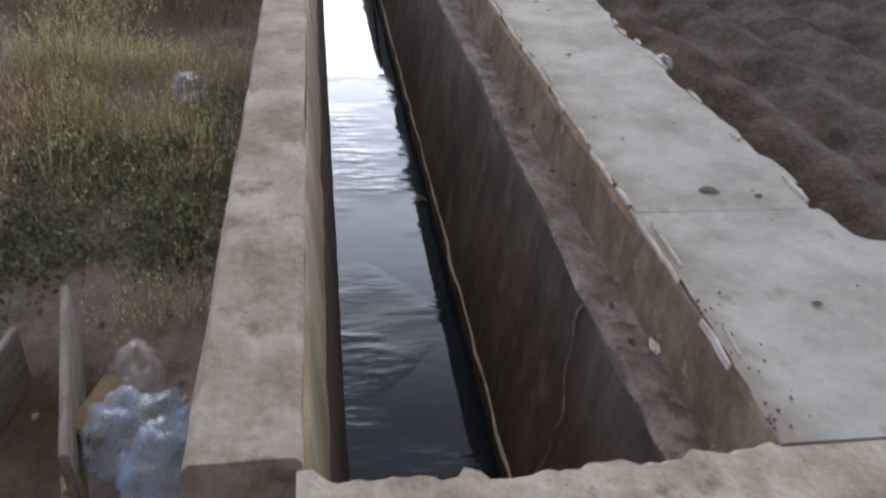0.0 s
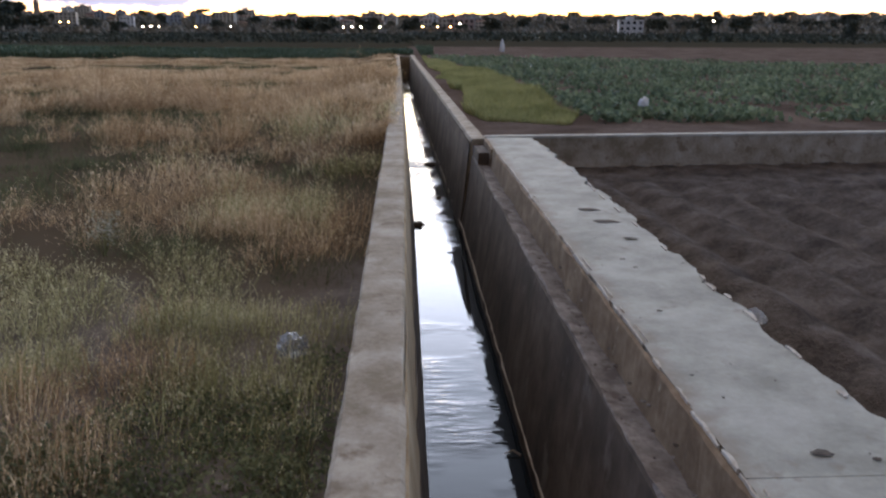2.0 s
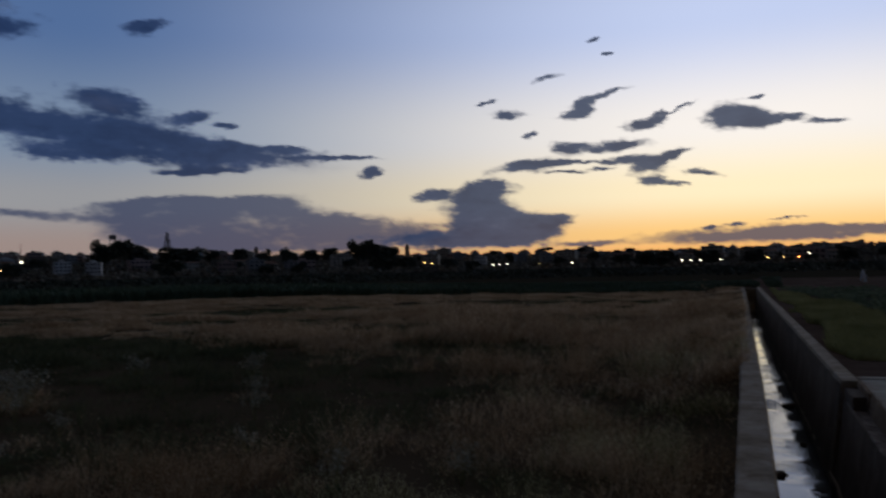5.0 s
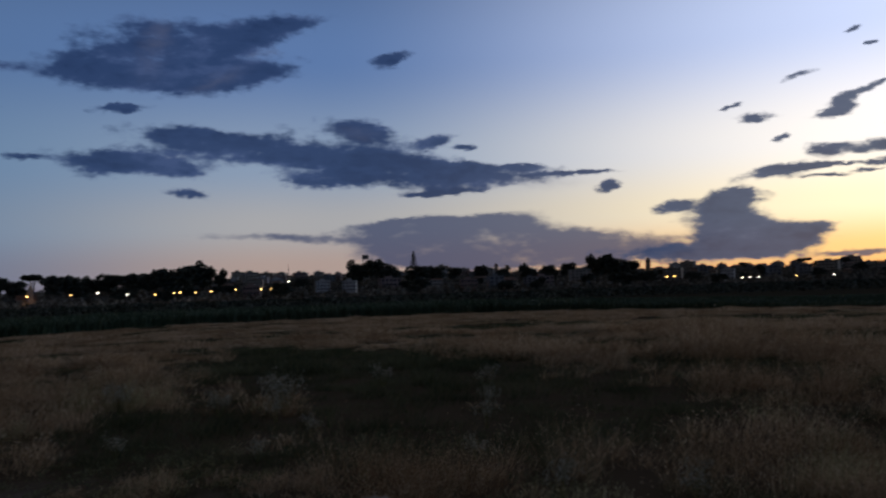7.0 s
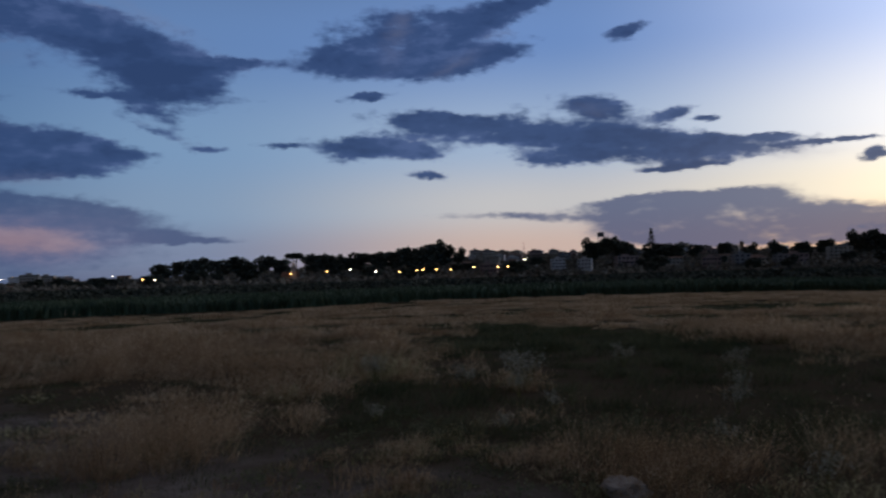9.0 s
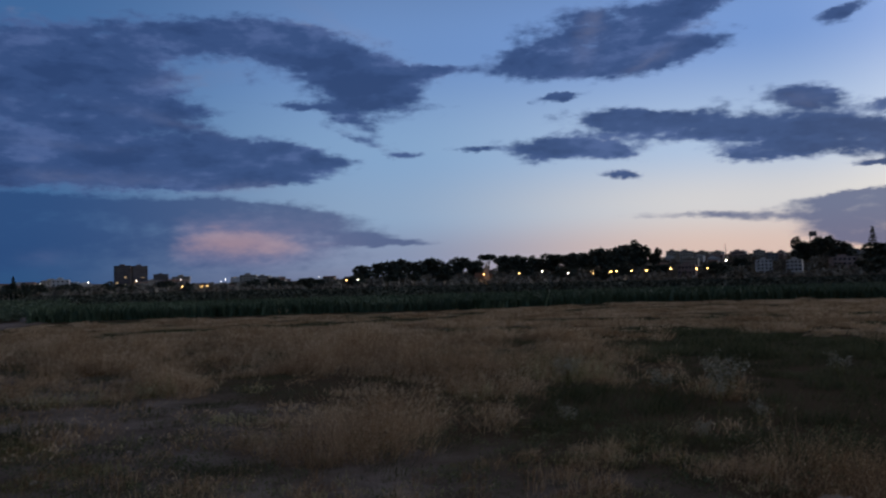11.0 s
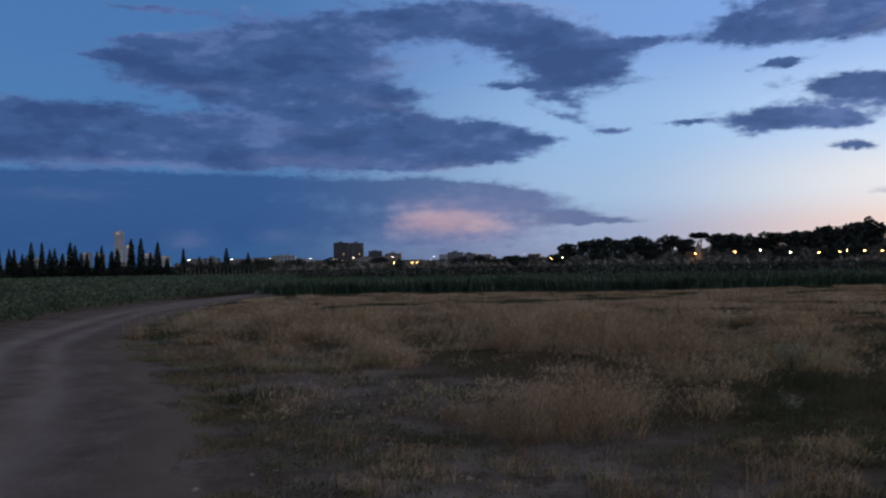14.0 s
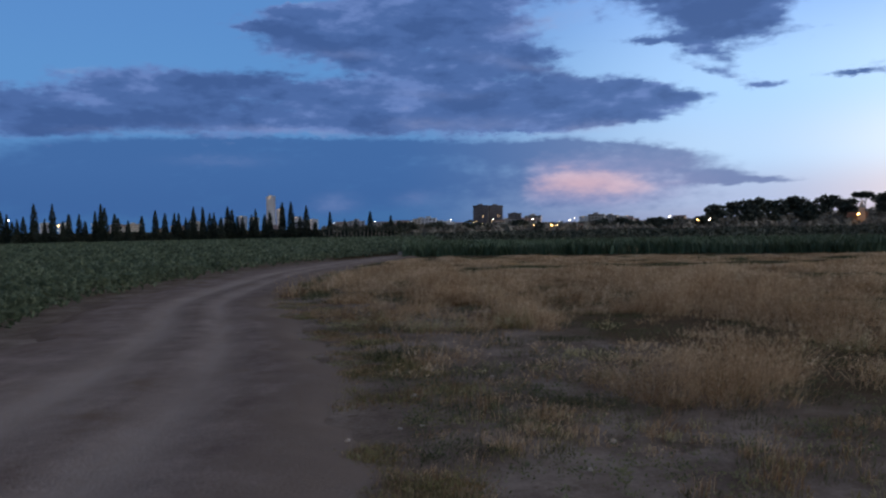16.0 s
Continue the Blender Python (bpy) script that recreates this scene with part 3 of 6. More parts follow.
M_COOL = glow("white_lamp", (1.0, 0.86, 0.68), 26.0)
M_LITPANE = glow("lit_window", (1.0, 0.6, 0.25), 2.0)

M_WATER = bpy.data.materials.new("canal_water")
M_WATER.use_nodes = True
_nt = M_WATER.node_tree
_b = _nt.nodes["Principled BSDF"]
_b.inputs["Base Color"].default_value = (0.010, 0.015, 0.020, 1)
_b.inputs["Roughness"].default_value, _b.inputs["IOR"].default_value = 0.02, 1.4
_b.inputs["Specular IOR Level"].default_value = 0.5
_tc, _mp, _n1, _bp = (_nt.nodes.new("ShaderNode" + k) for k in ("TexCoord", "Mapping", "TexNoise", "Bump"))
_mp.inputs["Scale"].default_value = (4.0, 15.0, 1)
_nt.links.new(_tc.outputs["Object"], _mp.inputs[0]), _nt.links.new(_mp.outputs[0], _n1.inputs["Vector"])
_n1.inputs["Scale"].default_value, _n1.inputs["Detail"].default_value, _n1.inputs["Roughness"].default_value = 1.0, 3.0, 0.5
_n2, _r2, _mm = (_nt.nodes.new("ShaderNode" + k) for k in ("TexNoise", "MapRange", "Math"))
_nt.links.new(_tc.outputs["Object"], _n2.inputs["Vector"])
_n2.inputs["Scale"].default_value, _n2.inputs["Detail"].default_value = 1.1, 2
_nt.links.new(_n2.outputs[0], _r2.inputs[0])
_r2.inputs[1].default_value, _r2.inputs[2].default_value, _r2.inputs[3].default_value = 0.46, 0.66, 0.05
_mm.operation = "MULTIPLY"
_nt.links.new(_n1.outputs[0], _mm.inputs[0]), _nt.links.new(_r2.outputs[0], _mm.inputs[1])
_nt.links.new(_mm.outputs[0], _bp.inputs["Height"])
_bp.inputs["Strength"].default_value, _bp.inputs["Distance"].default_value = 0.4, 0.03
_nt.links.new(_bp.outputs[0], _b.inputs["Normal"])


# ---- building helpers ----
class Geo:
    """Collects faces, then becomes one mesh object."""

    def __init__(self):
        self.v, self.f = [], []

    def add(self, verts, faces):
        o = len(self.v)
        self.v += [tuple(p) for p in verts]
        self.f += [tuple(i + o for i in f) for f in faces]
        return self

    def box(self, x0, x1, y0, y1, z0, z1, taper=0.0):
        t = taper
        return self.add([(x0, y0, z0), (x1, y0, z0), (x1, y1, z0), (x0, y1, z0), (x0 + t, y0 + t, z1), (x1 - t, y0 + t, z1), (x1 - t, y1 - t, z1), (x0 + t, y1 - t, z1)],
                        [(3, 2, 1, 0), (4, 5, 6, 7), (0, 1, 5, 4), (1, 2, 6, 5), (2, 3, 7, 6), (3, 0, 4, 7)])

    def tube(self, path, radii, n=8, cap=True):
        rings = []
        for i, p in enumerate(path):
            a, b = Vector(path[max(0, i - 1)]), Vector(path[min(len(path) - 1, i + 1)])
            q = (b - a).to_track_quat("Z", "Y")
            rings.append([Vector(p) + q @ Vector((radii[i] * math.cos(k * math.tau / n), radii[i] * math.sin(k * math.tau / n), 0)) for k in range(n)])
        faces = [(i * n + k, i * n + (k + 1) % n, (i + 1) * n + (k + 1) % n, (i + 1) * n + k) for i in range(len(path) - 1) for k in range(n)]
        if cap:
            faces += [tuple(reversed(range(n))), tuple(range((len(path) - 1) * n, len(path) * n))]
        return self.add([p for r in rings for p in r], faces)

    def ob(self, name, mat, parent=None, label="", smooth=False, bevel=0.0, **tags):
        me = bpy.data.meshes.new(name)
        me.from_pydata(self.v, [], self.f)
        if bevel:
            bm = bmesh.new()
            bm.from_mesh(me)
            bmesh.ops.bevel(bm, geom=[e for e in bm.edges if e.is_manifold and e.calc_face_angle(0) > 0.5], offset=bevel, segments=2, affect="EDGES")
            bm.to_mesh(me)
            bm.free()
        me.materials.append(mat)
        if smooth:
            me.polygons.foreach_set("use_smooth", [True] * len(me.polygons))
        o = new(name, me)
        o.parent = parent
        return tagged(o, label, **tags)


def fast_mesh(name, verts, tris, mat, label, category, smooth=False):
    """A large mesh from numpy arrays of vertices and triangles, of kind stuff."""
    me = bpy.data.meshes.new(name)
    me.vertices.add(len(verts)), me.loops.add(tris.size), me.polygons.add(len(tris))
    me.vertices.foreach_set("co", np.asarray(verts, np.float32).ravel())
    me.loops.foreach_set("vertex_index", np.asarray(tris, np.int32).ravel())
    me.polygons.foreach_set("loop_start", np.arange(0, tris.size, tris.shape[1], dtype=np.int32))
    if smooth:
        me.polygons.foreach_set("use_smooth", np.ones(len(tris), bool))
    me.update(calc_edges=True)
    me.materials.append(mat)
    return tagged(new(name, me), label, category, kind="stuff")


def empty(name, label, category, group="", at=(0, 0, 0)):
    o = new(name)
    o.location = at
    o.empty_display_size = 0.2
    return tagged(o, label, category, group)


def hash2(i, j, seed):
    h = (i.astype(np.int64) * 374761393 + j.astype(np.int64) * 668265263 + seed * 974634777) & 0x7FFFFFFF
    h = ((h ^ (h >> 13)) * 1274126177) & 0x7FFFFFFF
    return ((h ^ (h >> 16)) & 0xFFFF) / 65535.0


def vnoise(x, y, seed=0):
    x, y = np.asarray(x, float), np.asarray(y, float)
    i, j = np.floor(x), np.floor(y)
    u, v = x - i, y - j
    u, v = u * u * (3 - 2 * u), v * v * (3 - 2 * v)
    a, b, c, d = hash2(i, j, seed), hash2(i + 1, j, seed), hash2(i, j + 1, seed), hash2(i + 1, j + 1, seed)
    return (a * (1 - u) + b * u) * (1 - v) + (c * (1 - u) + d * u) * v


def fbm(x, y, seed=0, octaves=4):
    s, a, t = 0.0, 1.0, 0.0
    for k in range(octaves):
        s, t = s + a * vnoise(np.asarray(x) * 2 ** k, np.asarray(y) * 2 ** k, seed + k), t + a
        a *= 0.5
    return s / t


def smooth01(x):
    x = np.clip(x, 0, 1)
    return x * x * (3 - 2 * x)


def polar(az, r, z=0.0):
    return Vector((-math.sin(radians(az)) * r, math.cos(radians(az)) * r, z))


# crest of the low hills, degrees of azimuth (left of the canal's line) and of height
CREST_AZ = np.array([-180, -60, -30, -6, 8, 16, 22, 27, 36, 45, 50, 56, 65, 72, 76, 90, 125, 180.0])
CREST_EL = np.array([0.5, 0.8, 0.75, 0.7, 0.65, 0.65, 0.75, 0.85, 1.0, 1.15, 1.1, 0.85, 0.55, 0.3, 0.1, 0.1, 0.1, 0.3])


def shear(y):
    """The canal's left wall bends a little to the left past the sluice."""
    return -0.0068 * np.maximum(np.asarray(y, float) - 11.6, 0)


def shear_right(y):
    """The right wall comes in faster, so that the canal narrows."""
    y = np.asarray(y, float)
    return -0.0150 * np.maximum(np.minimum(y, 47.0) - 11.6, 0) - 0.007 * np.maximum(y - 47.0, 0)


def ground_z(x, y):
    x, y = np.asarray(x, float), np.asarray(y, float)
    r = np.hypot(x, y)
    az = np.degrees(np.arctan2(-x, y))
    z = -0.40 + 0.05 * (fbm(x * 0.35, y * 0.35, 3) - 0.5) * smooth01(r / 4)
    z = z + 0.30 * smooth01((4.0 - r) / 3.0) * smooth01((1.35 - y) / 0.5)
    z = z + 0.05 * (fbm(x * 2.2, y * 2.2, 14, 3) - 0.5) * smooth01((9 - r) / 4) - 0.24 * np.exp(-((x + 0.80) ** 2 + (y - 1.85) ** 2) / 0.09)
    z = z + 0.34 * smooth01((y - 10.8) / 4.0) * smooth01((x + 3.2) / 2.4) * (x < 0.6) * smooth01((75 - y) / 15)
    step = 0.078 * np.maximum(x - 1.16, 0)
    z = np.where((x > 1.6) & (y > 0.2) & (y < 11.72 + step), -0.65, z)
    right = (x > 1.05) & (y > 11.74 + step + 0.5 * smooth01((x - 1.3) / 0.5))
    z = np.where(right, np.maximum(z, -0.12 + 0.03 * (fbm(x * 0.5, y * 0.5, 9) - 0.5)), z)
    top = 1.5 + 700 * np.tan(np.radians(np.interp(az, CREST_AZ, CREST_EL)))
    return z + (top + 0.4) * smooth01((r - 230) / 470) * (1 - 0.7 * smooth01((r - 900) / 1500))


# ---- ground ----
def axis(fine0, fine1, step, far, grow=1.13):
    a = list(np.arange(fine0, fine1 + 1e-6, step))
    s = step
    while a[-1] < far:
        s *= grow
        a.append(a[-1] + s)
    s = step
    while a[0] > -far:
        s *= grow
        a.insert(0, a[0] - s)
    return np.array(a)


def insert_lines(a, *vals):
    for v in vals:
        a[np.argmin(np.abs(a - v))] = v
    return a


GX = insert_lines(axis(-3.2, 2.2, 0.1, 4600, 1.055), -0.2, 1.1, 2.0)
GY = insert_lines(axis(0.4, 6.0, 0.1, 4600, 1.055), 1.2, 11.75, 50.0)


def build_ground():
    X, Y = np.meshgrid(GX, GY, indexing="ij")
    Z = ground_z(X, Y)
    k = np.clip((X + 0.2) / 1.3, 0, 1)
    Xs = X + (shear(Y) * (1 - k) + shear_right(Y) * k) * (np.abs(X) < 3) * (Y < 80)
    nx, ny = X.shape
    idx = np.arange(nx * ny).reshape(nx, ny)
    cx, cy = (GX[:-1] + GX[1:]) / 2, (GY[:-1] + GY[1:]) / 2
    CX, CY = np.meshgrid(cx, cy, indexing="ij")
    hole = (CX > -0.2) & (CX < 1.1) & (CY > 1.2) & (CY < 50.0)
    hole |= (CX > 1.0) & (CX < 2.0) & (CY > 1.2) & (CY < 11.75)
    keep = ~hole
    q = np.stack([idx[:-1, :-1], idx[1:, :-1], idx[1:, 1:], idx[:-1, 1:]], -1)[keep]
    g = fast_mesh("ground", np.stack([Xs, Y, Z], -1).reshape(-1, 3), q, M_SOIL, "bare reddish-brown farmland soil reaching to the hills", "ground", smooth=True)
    g["kind"] = "structure"


build_ground()

# dirt road: winds off from the bridge towards the fields
ROAD_C = [(3.5, -5.5), (0.0, -4.6), (-4.0, -4.3), (-9.5, -4.6), (-14.8, -5.6), (-21.0, -7.4), (-28.0, -8.0), (-36.0, -8.2), (-45.0, -7.0), (-53.0, -5.2), (-62.0, -3.0)]
ROAD_W = [3.6, 3.6, 3.9, 3.3, 2.65, 2.4, 2.3, 2.1, 1.9, 1.5, 1.2]


def road_points(n=160):
    t = np.linspace(0, len(ROAD_C) - 1.001, n)
    i = t.astype(int)
    u = (t - i)[:, None]
    p = np.array(ROAD_C)
    w = np.array(ROAD_W)
    p0, p1, p2, p3 = (p[np.clip(i + k, 0, len(p) - 1)] for k in (-1, 0, 1, 2))
    c = 0.5 * (2 * p1 + (p2 - p0) * u + (2 * p0 - 5 * p1 + 4 * p2 - p3) * u ** 2 + (3 * p1 - p0 - 3 * p2 + p3) * u ** 3)
    return c, np.interp(t, range(len(w)), w)


RC, RW = road_points()
RF, RFW = road_points(420)


def road_gap(x, y):
    """Metres from the road's edge, negative on it."""
    x, y = np.asarray(x, float), np.asarray(y, float)
    best = np.full(x.shape, 1e9)
    for (cx, cy), w in zip(RC, RW):
        best = np.minimum(best, np.hypot(x - cx, y - cy) - w)
    return best


def build_road():
    d = np.gradient(RF, axis=0)
    d /= np.linalg.norm(d, axis=1)[:, None]
    nrm = np.stack([-d[:, 1], d[:, 0]], -1)
    across = np.linspace(-1, 1, 29)
    m = len(across)
    k = np.arange(len(RF))[:, None]
    side = np.where(across > 0, 3.0, 7.0)[None, :]
    wob = 1 + 0.24 * (fbm(k * 0.12 + 0 * side, side + 0 * k, 5) - 0.5) * 2 * across[None, :] ** 2
    E = RFW[:, None] * across[None, :] * wob
    X, Y = RF[:, :1] + nrm[:, :1] * E, RF[:, 1:] + nrm[:, 1:] * E
    A = np.abs(across)[None, :]
    rut = -0.045 * np.exp(-((across[None, :] + 0.40) / 0.12) ** 2) - 0.045 * np.exp(-((across[None, :] - 0.06) / 0.12) ** 2)
    edge = -0.10 * np.maximum(0, A - 0.82) / 0.18
    Z = ground_z(X, Y) + 0.075 + rut + edge + 0.02 * (fbm(X * 1.4, Y * 1.4, 8) - 0.5)
    F = [(i * m + j, i * m + j + 1, (i + 1) * m + j + 1, (i + 1) * m + j) for i in range(len(RF) - 1) for j in range(m - 1)]
    o = Geo().add(np.stack([X, Y, Z], -1).reshape(-1, 3), F).ob("road", M_ROAD, label="rutted grey-brown dirt farm track", smooth=True, category="road", kind="structure")
    uv = o.data.uv_layers.new(name="along")
    along = np.concatenate([[0], np.cumsum(np.hypot(*np.diff(RF, axis=0).T))])
    idx = np.empty(len(o.data.loops), np.int32)
    o.data.loops.foreach_get("vertex_index", idx)
    co = np.stack([(across[idx % m] + 1) / 2, along[idx // m]], -1)
    uv.data.foreach_set("uv", co.astype(np.float32).ravel())


build_road()


# ploughed plot beside the walkway
def build_plough():
    xs = np.concatenate([np.arange(1.75, 7, 0.07), np.arange(7, 40, 0.3)])
    ys = np.concatenate([np.arange(-4, 11.8, 0.09), [11.8]])
    X, Y = np.meshgrid(xs, ys, indexing="ij")
    Y = Y + (0.078 * (X - 1.16) - 0.16) * smooth01((Y - 5) / 6.8)
    Z = -0.46 + 0.062 * (2 * np.abs(np.sin((X + 0.05 * Y + 0.05 - 3.02 + 0.04 * vnoise(X * 1.5, Y * 1.5, 2)) * math.pi / 0.67 + math.pi / 2)) ** 1.4 - 1) * (1 - smooth01((Y - 9.5) / 1.6)) + 0.03 * (fbm(X * 4.2, Y * 2.2, 4) - 0.5) + 0.055 * (vnoise(X * 8, Y * 7, 6) - 0.5) + 0.02 * (vnoise(X * 13, Y * 11, 16) - 0.5)
    n, m = X.shape
    idx = np.arange(n * m).reshape(n, m)
    q = np.stack([idx[:-1, :-1], idx[1:, :-1], idx[1:, 1:], idx[:-1, 1:]], -1).reshape(-1, 4)
    o = fast_mesh("ploughed_soil", np.stack([X, Y, Z], -1).reshape(-1, 3), q, M_PLOUGH, "dark brown ploughed soil in low furrows", "soil", smooth=True)
    o["kind"] = "structure"


build_plough()


def build_field_soil():
    xs = np.concatenate([np.arange(1.12, 8, 0.2), np.arange(8, 60, 1.0)])
    ys = np.concatenate([np.arange(11.82, 20, 0.2), np.arange(20, 80, 1.0)])
    X, Y = np.meshgrid(xs, ys, indexing="ij")
    Y = Y + 0.078 * (X - 1.16) * np.clip((80 - Y) / 68, 0, 1)
    Z = np.maximum(ground_z(X, Y), -0.12) + 0.025 + 0.05 * (fbm(X * 1.2, Y * 1.2, 24) - 0.5)
    n, m = X.shape
    idx = np.arange(n * m).reshape(n, m)
    q = np.stack([idx[:-1, :-1], idx[1:, :-1], idx[1:, 1:], idx[:-1, 1:]], -1).reshape(-1, 4)
    Xs = X + shear_right(Y) * np.clip(3 - X, 0, 1)
    o = fast_mesh("field_soil", np.stack([Xs, Y, Z], -1).reshape(-1, 3), q, M_FIELD, "dark brown soil of the planted field", "soil", smooth=True)
    o["kind"] = "structure"


build_field_soil()


# ---- the canal ----
def long_wall(name, profile, ys, mat, label, rough=0.006, parent=None, seed=1, smooth=False, bend=shear):
    """A profile (x, z) drawn along y, uneven as old concrete is."""
    V, n = [], len(profile)
    for k, y in enumerate(ys):
        for j, (x, z) in enumerate(profile):
            dx = rough * (float(vnoise(y * 3.1, j * 7.3, seed)) - 0.5) * 2 + rough * 0.8 * (float(vnoise(y * 14, j * 5.1, seed + 9)) - 0.5)
            dz = rough * (float(vnoise(y * 2.3, j * 9.7, seed + 4)) - 0.5) * 1.4
            V.append((x + dx + float(bend(y)), y, z + dz))
    F = [(k * n + j, (k + 1) * n + j, (k + 1) * n + (j + 1) % n, k * n + (j + 1) % n) for k in range(len(ys) - 1) for j in range(n)]
    F += [tuple(range(n)), tuple(reversed(range((len(ys) - 1) * n, len(ys) * n)))]
    return Geo().add(V, F).ob(name, mat, parent, label, smooth=smooth)


WATER_Z = -1.36
YS_L = np.concatenate([np.arange(1.37, 4, 0.045), np.arange(4, 14, 0.09), np.arange(14, 50.5, 0.8)])


def build_canal():
    lw = empty("wall_left", "low weathered concrete canal wall with a flat top", "canal wall", at=(0, 0, 0))
    lw["kind"] = "structure"
    long_wall("body", [(-0.27, -0.75), (-0.268, -0.02), (-0.25, 0.0), (-0.02, 0.0), (-0.004, -0.012), (0.145, -1.55), (-0.27, -1.55)], YS_L, M_CONC, "", 0.006, lw, 1)
    long_wall("stained_face", [(0.0, -0.035), (0.012, -0.04), (0.062, -0.52), (0.05, -0.52)], np.insert(YS_L, 0, 1.29), M_OCHRE, "ochre-stained inner face", 0.006, lw, 5)
    long_wall("wet_face", [(0.056, -0.524), (0.066, -0.524), (0.152, -1.45), (0.14, -1.45)], np.insert(YS_L, 0, 1.29), M_STAIN, "dark damp lower face", 0.005, lw, 6)
    rw = empty("wall_right", "stepped concrete canal wall stained brown with silt", "canal wall")
    rw["kind"] = "structure"
    ys = np.concatenate([np.arange(1.25, 4.0, 0.045), np.arange(4.0, 11.5, 0.09)])
    long_wall("lower_wall", [(0.975, -0.235), (0.962, -0.248), (0.815, -1.30), (0.81, -1.6), (1.4, -1.6), (1.4, -0.27), (1.15, -0.262)], ys, M_STAIN, "silt-stained lower wall", 0.005, rw, 11)
    long_wall("ledge", [(0.978, -0.229), (0.970, -0.240), (1.14, -0.265), (1.14, -0.252)], ys, M_LEDGE, "narrow dusty ledge", 0.016, rw, 12)
    long_wall("upper_step", [(1.115, -0.268), (1.140, -0.012), (1.150, -0.004), (1.166, -0.004), (1.166, -0.06), (1.30, -0.06), (1.30, -0.268)], ys, M_STEP, "brown-stained upper step", 0.011, rw, 13)
    far = np.concatenate([np.arange(11.5, 20, 0.25), np.arange(20, 50.5, 0.8)])
    long_wall("far_wall", [(0.955, 0.0), (0.945, -0.012), (0.80, -1.6), (1.18, -1.6), (1.15, -0.01), (1.14, 0.0)], far, M_CONC, "", 0.010, rw, 15, bend=shear_right)
    long_wall("far_stained_face", [(0.935, -0.05), (0.925, -0.05), (0.795, -1.4), (0.805, -1.4)], far, M_STAIN, "silt-stained face", 0.008, rw, 16, bend=shear_right)
    pier = empty("sluice_pier", "worn concrete sluice pier with an empty gate slot", "sluice pier")
    long_wall("block", [(0.992, -0.085), (0.982, -0.10), (0.976, -0.3), (1.16, -0.3), (1.16, -0.075)], np.array([10.62, 10.66, 10.9, 11.1, 11.3, 11.46]), M_STAIN, "", 0.014, pier, 21)
    long_wall("slot_cheek", [(1.125, 0.006), (1.12, -0.3), (1.30, -0.3), (1.30, -0.055), (1.17, -0.052), (1.165, 0.006)], np.array([10.42, 10.5, 10.7, 10.9, 11.2, 11.46]), M_STEP, "worn cheek beside the gate slot", 0.008, pier, 22)
    pts = [(0.962 - 0.14 * f - 0.004, 2.24 - 0.22 * f + 0.035 * math.sin(9 * f) + 0.02 * math.sin(23 * f), -0.25 - 0.75 * f) for f in np.linspace(0, 1, 18)]
    Geo().tube(pts, [0.004 + 0.002 * math.sin(i) for i in range(18)], 5).ob("crack_ridge", M_LEDGE, rw, "pale lime ridge along a crack")
    # water and bed
    V, F = [], []
    wy = np.concatenate([np.arange(0.6, 50.0, 0.5)])
    for y in wy:
        V += [(0.05 + float(shear(y)), y, WATER_Z), (0.9 + float(shear_right(y)), y, WATER_Z)]
    F = [(2 * i, 2 * i + 1, 2 * i + 3, 2 * i + 2) for i in range(len(wy) - 1)]
    Geo().add(V, F).ob("water", M_WATER, label="still dark canal water mirroring the evening sky", category="water", kind="structure")
    Geo().box(-0.75, 0.75, 49.9, 50.3, -1.7, -0.06, 0.02).ob("end_wall", M_CONC, label="low concrete wall closing the canal", category="canal wall", kind="structure")
    # concrete bed beneath the water
    Geo().box(-0.2, 1.4, 0.5, 50.4, -1.75, -1.56).ob("canal_bed", M_STAIN, label="silted concrete bed of the canal", category="canal bed", kind="structure")


build_canal()


def ragged_slab(name, x0, x1, y0, y1, ztop, zbot, mat, parent, left_amp, right_amp, seed, step=0.035):
    """A slab whose left and right edges are broken."""
    ys = np.append(np.arange(y0, y1, step), y1)
    cols = 8
    V = []
    for y in ys:
        chip = max(0.0, float(vnoise(y * 2.6, 1.0, seed)) - 0.45) * right_amp * 2.0 + float(vnoise(y * 11, 2.0, seed)) * right_amp * 0.5
        q = np.array([math.floor(y / 0.23 + float(vnoise(y * 0.7, 9.0, seed)) * 2.0)])
        chip = 0.45 * chip + right_amp * (0.55 * float(hash2(q, q * 0, seed)[0]) + 0.12 * float(vnoise(y * 31, 4.0, seed)))
        l = left_amp * (max(0.0, float(vnoise(y * 3.7, 5.0, seed)) - 0.5) * 1.6 + 0.4 * float(vnoise(y * 17, 6.0, seed)))
        a = x0(y) + l
        b = x1(y) - chip
        for j in range(cols + 1):
            x = a + (b - a) * j / cols
            V.append((x, y, ztop + 0.010 * (float(fbm(x * 1.3, y * 0.9, seed)) - 0.5)))
        for j in range(cols + 1):
            x = a + (b - a) * j / cols
            V.append((x, y, zbot))
    m = 2 * (cols + 1)
    F = []
    for i in range(len(ys) - 1):
        a, b = i * m, (i + 1) * m
        for j in range(cols):
            F.append((a + j, a + j + 1, b + j + 1, b + j))
            F.append((a + cols + 1 + j, b + cols + 1 + j, b + cols + 2 + j, a + cols + 2 + j))
        F.append((a, b, b + cols + 1, a + cols + 1))
        F.append((a + cols, a + 2 * cols + 1, b + 2 * cols + 1, b + cols))
    e = (len(ys) - 1) * m
    for o, rev in ((0, False), (e, True)):
        for j in range(cols):
            f = (o + j, o + cols + 1 + j, o + cols + 2 + j, o + j + 1)
            F.append(f[::-1] if rev else f)
    return Geo().add(V, F).ob(name, mat, parent)


